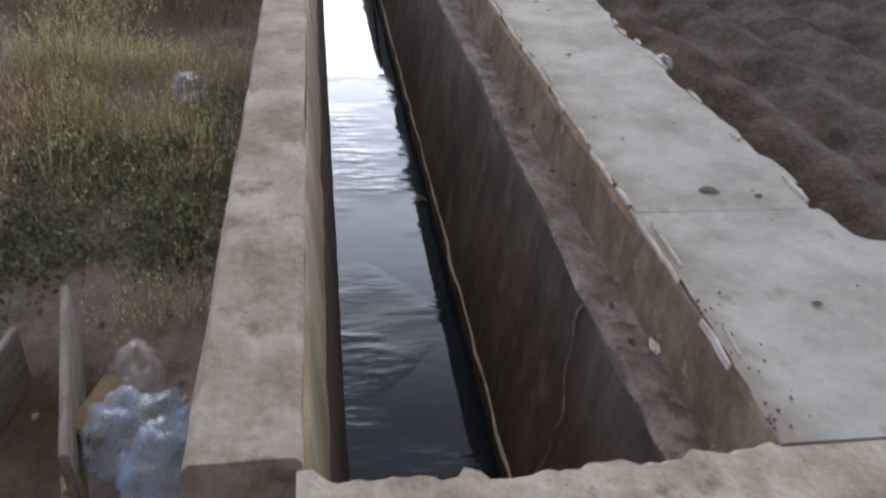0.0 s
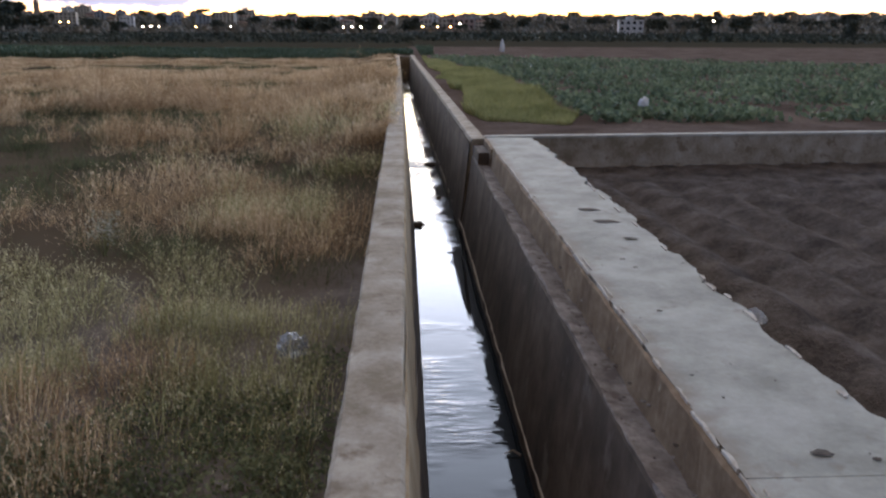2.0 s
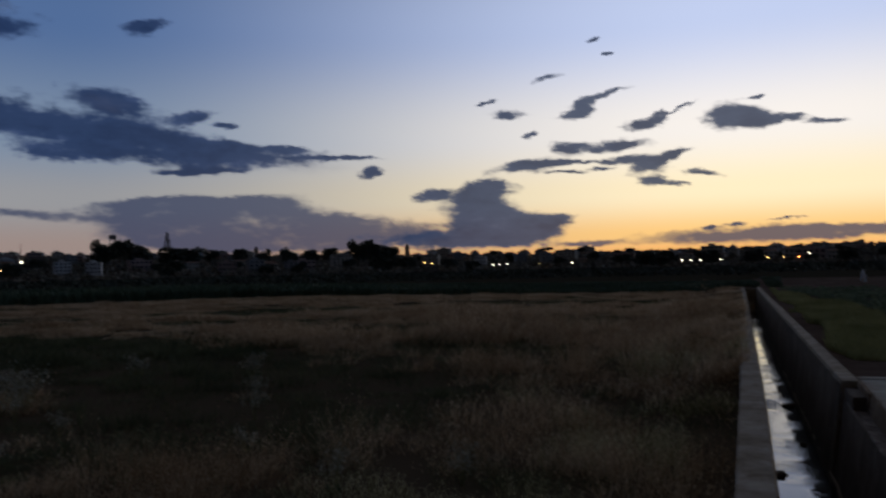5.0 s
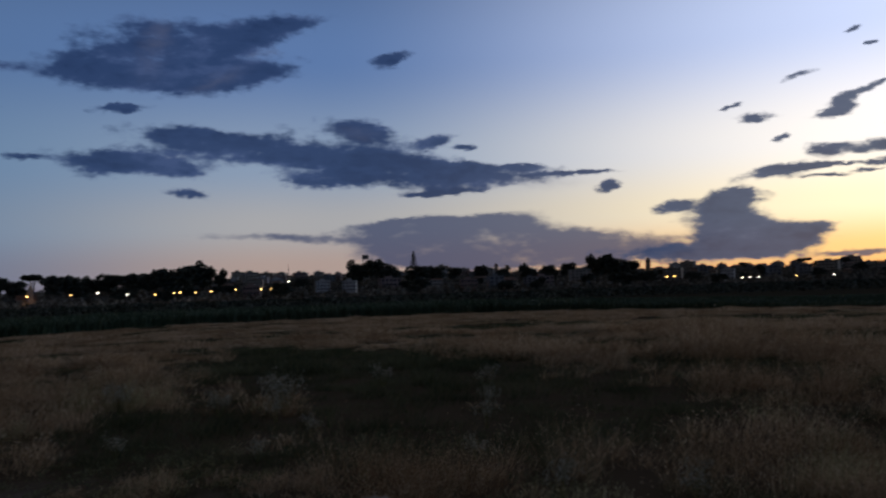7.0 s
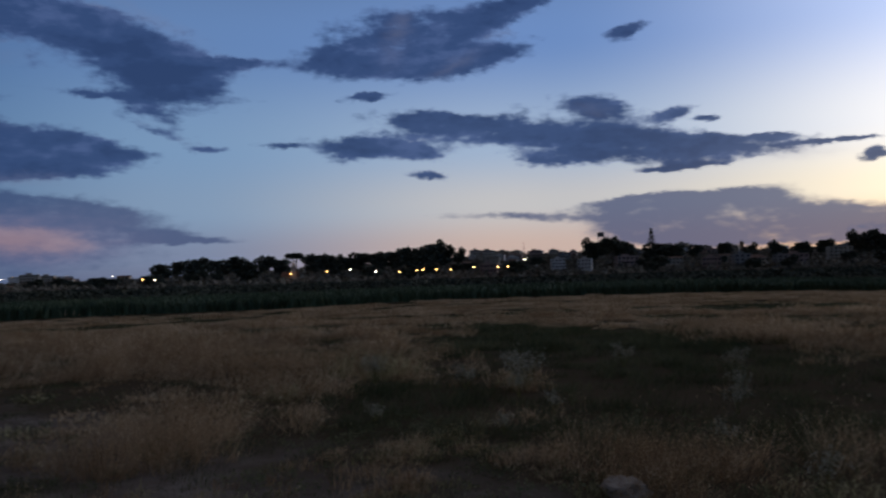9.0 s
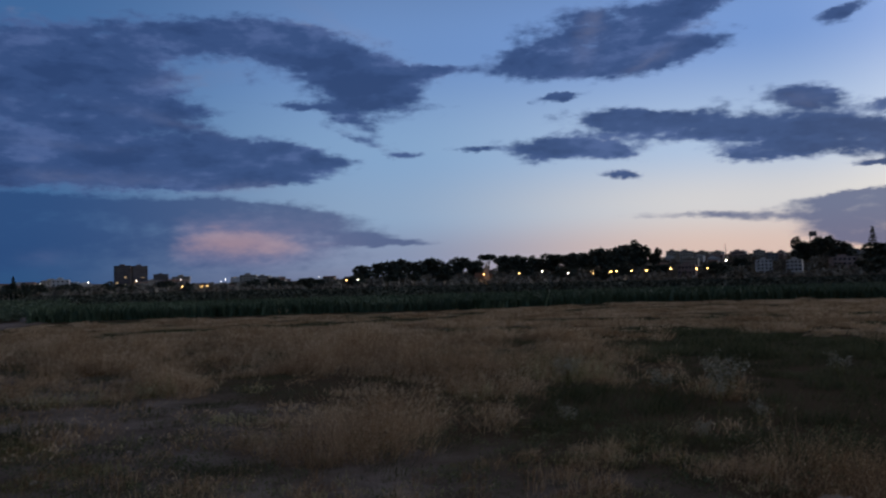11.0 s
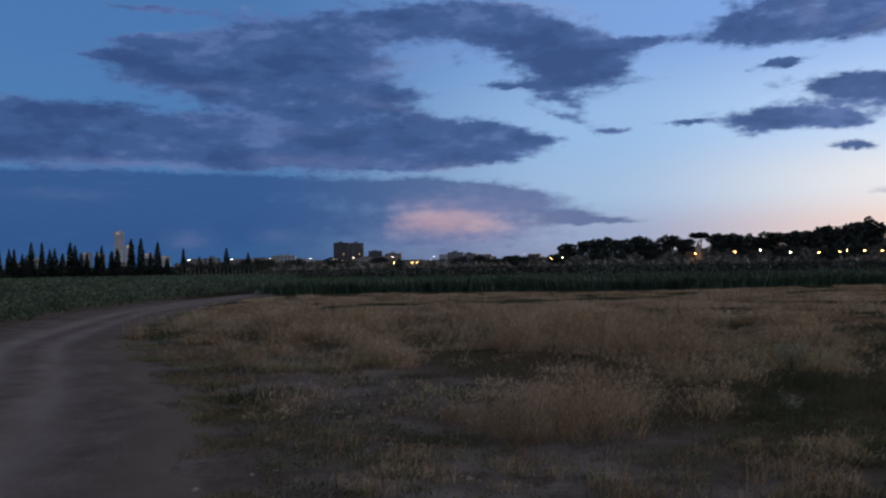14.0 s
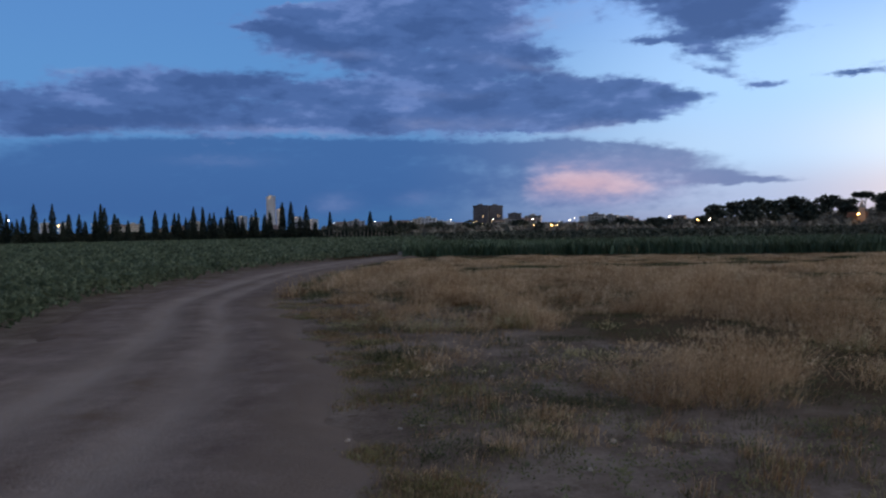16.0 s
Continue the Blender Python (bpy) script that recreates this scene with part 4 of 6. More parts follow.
def build_walkway():
    w = empty("walkway", "pale concrete walkway with broken edges along the canal", "walkway")
    w["kind"] = "structure"
    lip = lambda y: 1.168 - 0.05 * max(0.0, 1.8 - y)
    ragged_slab("slab", lip, lambda y: 1.975 - 0.006 * y, 2.452, 11.58, 0.0, -0.05, M_SLAB, w, 0.012, 0.11, 31)
    ragged_slab("slab", lip, lambda y: 1.93 + 1.1 * smooth01((2.25 - y) / 0.25), 1.315, 2.446, 0.0, -0.05, M_SLAB, w, 0.02, 0.09, 33)
    Geo().box(1.30, 1.84, 1.3, 11.6, -0.9, -0.052).ob("footing", M_CONC, w, "rough concrete footing")
    # thin broken flakes of screed along both edges
    rnd = random.Random(4)

    def flake(x, y, ln, wd, k):
        n = max(3, int(ln / 0.035))
        V, F = [], []
        for i in range(n + 1):
            yy = y + ln * i / n
            e = wd * (0.35 + 0.65 * math.sin(math.pi * (0.08 + 0.84 * i / n)))
            a = x + rnd.uniform(-0.004, 0.004)
            V += [(a, yy, -0.012), (a + 0.002, yy, 0.009), (a + e, yy, 0.010), (a + e + 0.003, yy, -0.012)]
        for i in range(n):
            for j in range(3):
                F.append((4 * i + j, 4 * i + j + 1, 4 * i + j + 5, 4 * i + j + 4)[::-1])
        F += [(0, 1, 2, 3), (4 * n + 3, 4 * n + 2, 4 * n + 1, 4 * n)]
        Geo().add(V, F).ob("flake", M_MORTAR, w, "broken pale flake of screed" if k == 0 else "")

    y, k = 1.6, 0
    while y < 10.2:
        ln = rnd.uniform(0.10, 0.55)
        flake(1.158 + rnd.uniform(-0.006, 0.012) - 0.05 * max(0, 1.8 - y), y, ln, rnd.uniform(0.008, 0.02), k)
        if rnd.random() < 0.4:
            flake(1.188 + rnd.uniform(0, 0.012), y + rnd.uniform(0, 0.15), ln * 0.6, rnd.uniform(0.006, 0.012), 1)
        k += 1
        y += ln + rnd.choice((0.03, 0.08, 0.2, 0.4))
    y = 2.5
    while y < 10.5:
        ln = rnd.uniform(0.06, 0.22)
        flake(1.865 + rnd.uniform(-0.01, 0.03) - 0.006 * y, y, ln, rnd.uniform(0.015, 0.035), 1)
        y += ln + rnd.choice((0.08, 0.2, 0.35, 0.6))
    # the bridge the camera stands on
    br = empty("bridge", "rough concrete slab bridging the near end of the canal", "bridge")
    br["kind"] = "structure"
    V, F = [], []
    xs = np.concatenate([np.arange(-0.012, 1.4, 0.018), np.arange(1.4, 3.1, 0.05)])
    for x in xs:
        e = 1.315 + 0.02 * (float(vnoise(x * 7, 1.0, 3)) - 0.5) + 0.02 * (float(vnoise(x * 27, 2.0, 3)) - 0.5) - 0.03 * math.exp(-((x - 0.5) / 0.3) ** 2)
        q = np.array([math.floor(x / 0.055 + 1.5 * float(vnoise(x * 4, 8.0, 6)))])
        e += 0.028 * (float(hash2(q, q * 0, 12)[0]) - 0.5)
        if x > 1.13:
            e = 1.312
        e += 0.05 * math.exp(-(x / 0.05) ** 2)
        c = 0.025 * float(vnoise(x * 11, 3.0, 5)) if x < 1.13 else 0.002
        V += [(x, e + 0.01, -0.22), (x, e, -0.004 - c), (x, e - c - 0.004, 0.0), (x, 0.7, 0.006), (x, -3.2, -0.06), (x, -3.2, -0.3)]
    n = 6
    for i in range(len(xs) - 1):
        for j in range(n - 1):
            F.append((i * n + j, i * n + j + 1, (i + 1) * n + j + 1, (i + 1) * n + j)[::-1])
    F.append(tuple(range(n)))
    F.append(tuple(reversed(range((len(xs) - 1) * n, len(xs) * n))))
    Geo().add(V, F).ob("deck", M_DECK, br)
    # low cross wall that closes the ploughed plot
    cw = empty("cross_wall", "low plastered concrete wall closing the ploughed plot", "low wall")
    cw["kind"] = "structure"
    V, F = [], []
    xs = np.arange(1.16, 40, 0.25)
    for i, x in enumerate(xs):
        y = 11.62 + 0.078 * (x - 1.16)
        r = 0.012 * (float(vnoise(x * 2.1, 4.0, 7)) - 0.5)
        V += [(x, y - 0.01, -0.8), (x, y + r, -0.015), (x, y + 0.012 + r, 0.003 + r), (x, y + 0.16, 0.003), (x, y + 0.17, -0.8)]
    n = 5
    for i in range(len(xs) - 1):
        for j in range(n - 1):
            F.append((i * n + j, i * n + j + 1, (i + 1) * n + j + 1, (i + 1) * n + j)[::-1])
    F.append(tuple(range(n)))
    Geo().add(V, F).ob("face", M_CONC, cw)
    V, F = [], []
    for x in xs:
        y = 11.615 + 0.078 * (x - 1.16)
        r = 0.008 * (float(vnoise(x * 3.1, 4.0, 17)) - 0.5)
        V += [(x, y - 0.008 + r, -0.02), (x, y + r, 0.012), (x, y + 0.17, 0.012), (x, y + 0.175, -0.02)]
    for i in range(len(xs) - 1):
        for j in range(3):
            F.append((i * 4 + j, i * 4 + j + 1, (i + 1) * 4 + j + 1, (i + 1) * 4 + j)[::-1])
    Geo().add(V, F).ob("coping", M_SLAB, cw, "thin pale coping")


build_walkway()


# ---- vegetation ----
def blades(px, py, pz, h, lean, width, rng, segs=2):
    """Bent grass blades: arrays of root, height, lean; triangles of 2 segments or 1."""
    n = len(px)
    a = rng.uniform(0, math.tau, n)
    b = rng.uniform(0, math.tau, n)
    dx, dy = np.cos(a) * lean * h, np.sin(a) * lean * h
    wx, wy = np.cos(b) * width / 2, np.sin(b) * width / 2
    root = np.stack([px, py, pz], -1)
    wv = np.stack([wx, wy, np.zeros(n)], -1)
    mid = root + np.stack([dx * 0.35, dy * 0.35, h * 0.58], -1)
    tip = root + np.stack([dx, dy, h], -1)
    if segs == 1:
        V = np.stack([root - wv, root + wv, tip], 1)
        T = np.arange(n * 3).reshape(n, 3)
        return V.reshape(-1, 3), T
    V = np.stack([root - wv, root + wv, mid - wv, mid + wv, tip], 1)
    o = (np.arange(n) * 5)[:, None]
    T = np.concatenate([o + np.array([0, 1, 3]), o + np.array([0, 3, 2]), o + np.array([2, 3, 4])], 0)
    return V.reshape(-1, 3), T


def join(parts):
    V, T, o = [], [], 0
    for v, t in parts:
        V.append(v), T.append(t + o)
        o += len(v)
    return np.concatenate(V), np.concatenate(T)


FIELD_AZ = np.array([-3, 4, 24, 30, 53, 65, 83, 94, 100, 104.0])
FIELD_R = np.array([50, 52, 58, 62, 60, 51, 51, 52, 44, 30.0])
# hollows where short dark green weeds grow: x, y, half sizes, turn
HOLLOWS = [(-12.5, 13.8, 8.5, 3.6, -20), (-6.6, 8.9, 2.9, 2.6, 0), (-4.6, 10.4, 1.5, 2.2, 20), (-5.4, 17.6, 2.8, 1.3, -20), (-18.0, 17.5, 5.0, 2.0, -5),
           (-4.5, 27.0, 3.4, 1.8, 0), (-9.8, 41.0, 6.0, 1.8, 0), (-22.0, 33.0, 6.0, 2.4, 30), (-30.0, 22.0, 5.0, 1.3, 40), (-38.0, 8.0, 1.3, 9.0, 8), (-17.0, 26.5, 4.5, 1.2, 20),
           (-10.0, 24.0, 3.0, 1.2, -10), (-28.0, 12.0, 1.2, 3.5, 10), (-2.8, 15.9, 1.3, 0.8, 0), (-8.0, 30.5, 3.4, 1.0, 0), (-9.8, 6.6, 2.2, 1.2, -38)]


def hollow(x, y):
    best = np.zeros(np.shape(x))
    for hx, hy, a, b, turn in HOLLOWS:
        c, s = math.cos(radians(turn)), math.sin(radians(turn))
        u, v = (x - hx) * c + (y - hy) * s, -(x - hx) * s + (y - hy) * c
        best = np.maximum(best, smooth01(2.2 - 1.6 * np.hypot(u / a, v / b) + 1.2 * (fbm(x * 0.7, y * 0.7, 21) - 0.5)))
    return best


def bare(x, y):
    """How bare the soil is: the verge by the track and the trodden ground by the bridge."""
    g = road_gap(x, y)
    b = smooth01((1.9 - g) / 1.7) * 0.9
    b = np.maximum(b, smooth01((3.6 + 3.2 * fbm(x * 0.25, y * 0.25, 41) - np.hypot(x + 3.0, y - 1.0)) / 2.5) * smooth01((2.6 + 0.34 * np.maximum(-x - 1.6, 0) - y) / 1.0))
    return np.clip(b + 0.7 * (fbm(x * 0.9, y * 0.9, 33) - 0.55), 0, 1)


def low_ground(x, y):
    """Trodden ground where only small weeds stand: wide on the track's side, narrow along the canal."""
    r, az = np.hypot(x, y), np.degrees(np.arctan2(-x, y))
    reach = np.interp(az, [0, 12, 25, 34, 50, 62, 68, 74, 80, 86, 90, 95, 99, 104], [2.6, 2.8, 3.6, 5.8, 9.6, 11.6, 10.6, 9.2, 8.2, 8.0, 8.8, 10.6, 13.0, 16.0]) + 2.4 * (fbm(x * 0.6, y * 0.6, 57, 3) - 0.5)
    return smooth01((reach - r) / 1.0)


def field_edge(x, y):
    return np.interp(np.degrees(np.arctan2(-x, y)), FIELD_AZ, FIELD_R, left=0, right=0)


def tussocks(rng, tx, ty, R, H, per, width, segs, head_share, head_size, crowns=None):
    """Clumps of grass: taller in the middle, leaning outward at the rim."""
    n = len(tx)
    k = np.maximum(6, (per * (R / 0.3) ** 2).astype(int))
    i = np.repeat(np.arange(n), k)
    d = np.sqrt(rng.uniform(0, 1, len(i)))
    a = rng.uniform(0, math.tau, len(i))
    px, py = tx[i] + np.cos(a) * d * R[i], ty[i] + np.sin(a) * d * R[i]
    h = H[i] * (1 - 0.45 * d ** 2) * rng.uniform(0.45, 1.05, len(i))
    inside = (px < -0.31 + shear(py) + 0.16 * smooth01((py - 10.5) / 4)) & ~((np.abs(px + 0.55) < 0.33) & (np.abs(py - 1.9) < 0.5))
    i, d, a, px, py, h = (v[inside] for v in (i, d, a, px, py, h))
    pz = np.where((px > -0.28 + shear(py)) & (py > 10), np.maximum(ground_z(px, py), 0.0), ground_z(px, py)) - 0.01
    m = len(i)
    lean = 0.14 + 0.95 * rng.uniform(0, 1, m) ** 1.3 * (0.5 + 0.7 * d)
    out = np.where(rng.uniform(0, 1, m) < 0.35, 0.6 + rng.normal(0, 0.5, m), a + rng.normal(0, 0.8, m))
    dx, dy = np.cos(out) * lean * h, np.sin(out) * lean * h
    b = rng.uniform(0, math.tau, m)
    w = width * rng.uniform(0.6, 1.3, m) / 2
    wv = np.stack([np.cos(b) * w, np.sin(b) * w, np.zeros(m)], -1)
    root = np.stack([px, py, pz], -1)
    tip = root + np.stack([dx, dy, h * (1 - 0.38 * lean)], -1)
    if segs == 1:
        V = np.stack([root - wv, root + wv, tip], 1).reshape(-1, 3)
        T = np.arange(m * 3).reshape(m, 3)
    else:
        mid = root + np.stack([dx * 0.3, dy * 0.3, h * 0.62], -1)
        V = np.stack([root - wv, root + wv, mid - wv, mid + wv, tip], 1).reshape(-1, 3)
        o = (np.arange(m) * 5)[:, None]
        T = np.concatenate([o + np.array([0, 1, 3]), o + np.array([0, 3, 2]), o + np.array([2, 3, 4])], 0)
    parts = [(V, T)]
    if head_share:
        s = rng.uniform(0, 1, m) < head_share
        q = s.sum()
        t0, ax = tip[s], (tip - root)[s]
        lobes = []
        long = np.linalg.norm(ax, axis=1)[:, None]
        for j in range(5):
            c = rng.normal(0, 1, (q, 3))
            c /= np.linalg.norm(c, axis=1)[:, None]
            base = t0 - ax * (0.1 * j + rng.uniform(-0.03, 0.03, (q, 1))) + c * np.array([1, 1, 0.4]) * long * (0.02 + 0.021 * j) * rng.uniform(0.3, 1.6, (q, 1))
            side = np.cross(c, ax / long)
            sz = head_size * rng.uniform(0.55, 1.25, (q, 1))
            lobes += [base - side * sz * 0.17, base + side * sz * 0.17, base + (c * 0.55 + np.array([0, 0, -0.35])) * sz]
        (parts if crowns is None else crowns).append((np.stack(lobes, 1).reshape(-1, 3), np.arange(q * 15).reshape(-1, 3)))
    return parts


def build_grass():
    rng = np.random.default_rng(7)
    dry, green, olive, straw_heads, olive_heads = [], [], [], [], []
    for r0, r1, dens, per, segs, width, hs, hz in ((1.2, 5.5, 11.0, 170, 2, 0.003, 0.7, 0.024), (5.5, 10, 8.5, 110, 1, 0.0048, 0.65, 0.032), (10, 20, 6.0, 58, 1, 0.009, 0.6, 0.052), (20, 34, 3.6, 38, 1, 0.02, 0.5, 0.095), (34, 66, 2.0, 24, 1, 0.044, 0.4, 0.17)):
        n = int(math.radians(114) / 2 * (r1 ** 2 - r0 ** 2) * dens)
        r = np.sqrt(rng.uniform(r0 ** 2, r1 ** 2, n))
        az = np.radians(rng.uniform(-5, 109, n))
        x, y = -np.sin(az) * r, np.cos(az) * r
        ok = (x < -0.38 + shear(y) + 0.25 * smooth01((y - 10.5) / 4)) & (r < field_edge(x, y)) & (road_gap(x, y) > 0.15)
        x, y, r = x[ok], y[ok], r[ok]
        bz, hw = bare(x, y), hollow(x, y)
        big = fbm(x * 0.42, y * 0.42, 13, 3)
        u = rng.uniform(0, 1, len(x))
        is_dry = (u > hw * 1.02) & (rng.uniform(0, 1, len(x)) > bz * 1.05) & (rng.uniform(0, 1, len(x)) < 0.5 + 1.3 * smooth01((big - 0.3) / 0.25))
        H = (0.22 + 0.38 * smooth01((big - 0.30) / 0.35)) * rng.uniform(0.55, 1.25, len(x)) * (1 - 0.6 * smooth01((r - 28) / 14))
        H = H * np.where(x > -1.1, 0.85, 1.0) * (1 + 0.25 * smooth01((r - 7) / 3) * smooth01((32 - r) / 10))
        R = rng.uniform(0.15, 0.36, len(x)) * (1.0 if r1 < 21 else 1.6 if r1 < 35 else 2.6)
        tint = fbm(x * 0.6, y * 0.6, 27, 3)
        gap = fbm(x * 1.25, y * 1.0, 29, 3)
        is_dry &= (gap > 0.41) | (r > 31) | (u > 0.86)
        H = H * (0.62 + 0.75 * smooth01((gap - 0.38) / 0.3))
        bank = smooth01((x + 2.5 + 0.30 * np.clip(y - 4, 0, 5.5)) / 0.9) * smooth01((y - 2.9) / 0.7) * (r < 30) * (1 - np.where(r > 12, hw, 0))
        is_dry |= rng.uniform(0, 1, len(x)) < bank * 0.85 * smooth01((gap - 0.3) / 0.12)
        H = np.maximum(H, 0.46 * bank * (0.7 + 0.6 * gap)) * (1 - 0.45 * smooth01((x + 1.1) / 0.6) * smooth01((y - 9) / 3))
        low = low_ground(x, y)
        is_dry &= rng.uniform(0, 1, len(x)) > low * 0.93
        H = H * (1 - 0.55 * low)
        H = H * (0.85 + 0.6 * smooth01((fbm(x * 0.24, y * 0.24, 77, 3) - 0.34) / 0.3) * smooth01((36 - r) / 10)) * np.where((r < 8) & (bank < 0.3), 0.75, 1.0)
        near_green = is_dry & (tint > np.where((x > -4.5) & (r < 7), np.where(r < 5, 0.41, 0.47), np.where(x > -4.5, 0.56, 0.68))) & (r < 16)
        dry += tussocks(rng, x[is_dry & ~near_green], y[is_dry & ~near_green], R[is_dry & ~near_green], H[is_dry & ~near_green], per, width, segs, hs, hz, straw_heads)
        if near_green.any():
            olive += tussocks(rng, x[near_green], y[near_green], R[near_green], H[near_green] * 0.9, per, width, segs, hs, hz, olive_heads)
        # weeds: in the hollows, and thinly everywhere
        is_g = (~is_dry) & (r > 4.0) & (rng.uniform(0, 1, len(x)) > np.maximum(bz * 0.8, low * np.where(r < 6.5, 1.0, 0.86)) * np.where(r < 6.5, 1.0, 1 - 0.75 * hw))
        green += tussocks(rng, x[is_g], y[is_g], R[is_g] * 1.25, H[is_g] * 0.40 + 0.06, per * 0.9, width * 1.3, segs, 0.0, 0.0)
    # small dry and green tufts on the bare ground
    n = 8200
    r = np.sqrt(rng.uniform(2.0 ** 2, 19.0 ** 2, n))
    az = np.radians(rng.uniform(10, 112, n))
    x, y = -np.sin(az) * r, np.cos(az) * r
    patch = fbm(x * 1.1, y * 1.1, 37, 3)
    ok = (x < -0.5) & ((r > 5.5) | (az > 0.85)) & (road_gap(x, y) > 0.25) & (np.maximum(bare(x, y), low_ground(x, y)) > 0.25) & (rng.uniform(0, 1, n) < smooth01((patch - 0.44) / 0.2))
    x, y = x[ok], y[ok]
    k = np.maximum(rng.uniform(0, 1, len(x)), 0.8 * (hollow(x, y) > 0.5))
    R = rng.uniform(0.07, 0.22, len(x))
    for sel, bag, h, hs in ((k < 0.42, dry, 0.19, 0.5), ((k >= 0.42) & (k < 0.72), olive, 0.14, 0.3), (k >= 0.72, green, 0.10, 0.0)):
        bag += tussocks(rng, x[sel], y[sel], R[sel], h * rng.uniform(0.6, 1.4, sel.sum()), 130, 0.006, 2, hs, 0.022, straw_heads if bag is dry else olive_heads)
    # low olive grass along the track's edge
    n = 8000
    r = 5.0 + 40 * rng.uniform(0, 1, n) ** 1.5
    az = np.radians(rng.uniform(84, 108, n))
    x, y = -np.sin(az) * r, np.cos(az) * r
    g = road_gap(x, y) + 0.5 * (fbm(x * 0.8, y * 0.8, 47) - 0.5)
    ok = (g > -0.5) & (g < np.where(r < 9, 0.6, 1.1)) & (rng.uniform(0, 1, n) < smooth01((g + 0.7) / 0.9) * smooth01((fbm(x * 0.9, y * 0.9, 49, 3) - 0.34) / 0.25)) & (y > np.interp(-x, -RC[:, 0], RC[:, 1]))
    x, y, r = x[ok], y[ok], r[ok]
    half = rng.uniform(0, 1, len(x)) < 0.55
    for sel, bag in ((half, olive), (~half, dry)):
        bag += tussocks(rng, x[sel], y[sel], rng.uniform(0.14, 0.3, sel.sum()), rng.uniform(0.04, 0.11, sel.sum()), 130, 0.011, 1, 0.0, 0.0)
    fast_mesh("dry_grass", *join(dry), M_DRY, "tall dry straw-coloured wild oats in tussocks", "dry grass")
    fast_mesh("oat_heads", *join(straw_heads), M_HEADS, "pale feathery seed heads of the wild oats", "seed heads")
    fast_mesh("grass_heads", *join(olive_heads), M_OLIVEHEADS, "pale green-gold seed heads over the olive grass", "seed heads")
    fast_mesh("olive_grass", *join(olive), M_OLIVE, "half-dry olive-green grass in tussocks", "grass")
    fast_mesh("green_weeds", *join(green), M_GREEN, "short dark green weeds between the dry grass", "weeds")


build_grass()


def leaf_cloud(px, py, pz, size, rng, up=0.5):
    """Loose leaves as small bent quads."""
    n = len(px)
    c = np.stack([px, py, pz], -1)
    u = rng.normal(0, 1, (n, 3))
    u /= np.linalg.norm(u, axis=1)[:, None]
    w = rng.normal(0, 1, (n, 3)) + np.array([0, 0, up])
    w -= (w * u).sum(1)[:, None] * u
    w /= np.linalg.norm(w, axis=1)[:, None]
    s = size[:, None]
    nrm = np.cross(u, w)
    V = np.stack([c - u * s, c - w * s * 0.55 + nrm * s * 0.2, c + u * s, c + w * s * 0.55 + nrm * s * 0.2], 1)
    o = (np.arange(n) * 4)[:, None]
    T = np.concatenate([o + np.array([0, 1, 2]), o + np.array([0, 2, 3])], 0)
    return V.reshape(-1, 3), T


def scatter_polar(rng, n, az0, az1, r0, r1, power=1.0):
    r = r0 + (r1 - r0) * rng.uniform(0, 1, n) ** power
    az = np.radians(rng.uniform(az0, az1, n))
    return -np.sin(az) * r, np.cos(az) * r, r


def build_low_weeds():
    """Flat leafy weeds in small patches on the bare ground."""
    rng = np.random.default_rng(19)
    x1, y1, r1 = scatter_polar(rng, 1500, 4, 42, 2.7, 4.6, 0.8)
    x2, y2, r2 = scatter_polar(rng, 1000, 28, 100, 3.2, 11, 0.6)
    cx, cy = np.concatenate([x1, x2]), np.concatenate([y1, y2])
    patch = fbm(cx * 1.0, cy * 1.0, 67, 3)
    ok = (cx < -0.42) & (road_gap(cx, cy) > 0.2) & (rng.uniform(0, 1, len(cx)) < smooth01((patch - 0.28) / 0.3))
    ok |= (cx < -0.42) & (np.hypot(cx, cy) < 4.0) & (np.hypot(cx, cy) > 2.95) & (rng.uniform(0, 1, len(cx)) < 0.5)
    cx, cy = cx[ok], cy[ok]
    k = rng.integers(10, 60, len(cx))
    i = np.repeat(np.arange(len(cx)), k)
    rad = rng.uniform(0.06, 0.28, len(cx))[i] * rng.uniform(0, 1, len(i)) ** 0.6
    a = rng.uniform(0, math.tau, len(i))
    x, y = cx[i] + np.cos(a) * rad, cy[i] + np.sin(a) * rad
    ok = (x < -0.32) & ~((np.abs(x + 0.6) < 0.33) & (np.abs(y - 1.9) < 0.5))
    x, y, rad = x[ok], y[ok], rad[ok]
    z = ground_z(x, y) + rng.uniform(0.0, 1, len(x)) * (0.11 - 0.3 * rad).clip(0.02)
    V, T = leaf_cloud(x, y, z, rng.uniform(0.007, 0.02, len(x)), rng, 1.0)
    fast_mesh("low_weeds", V, T, M_HERB, "small leafy green weeds on bare soil", "weeds")


build_low_weeds()


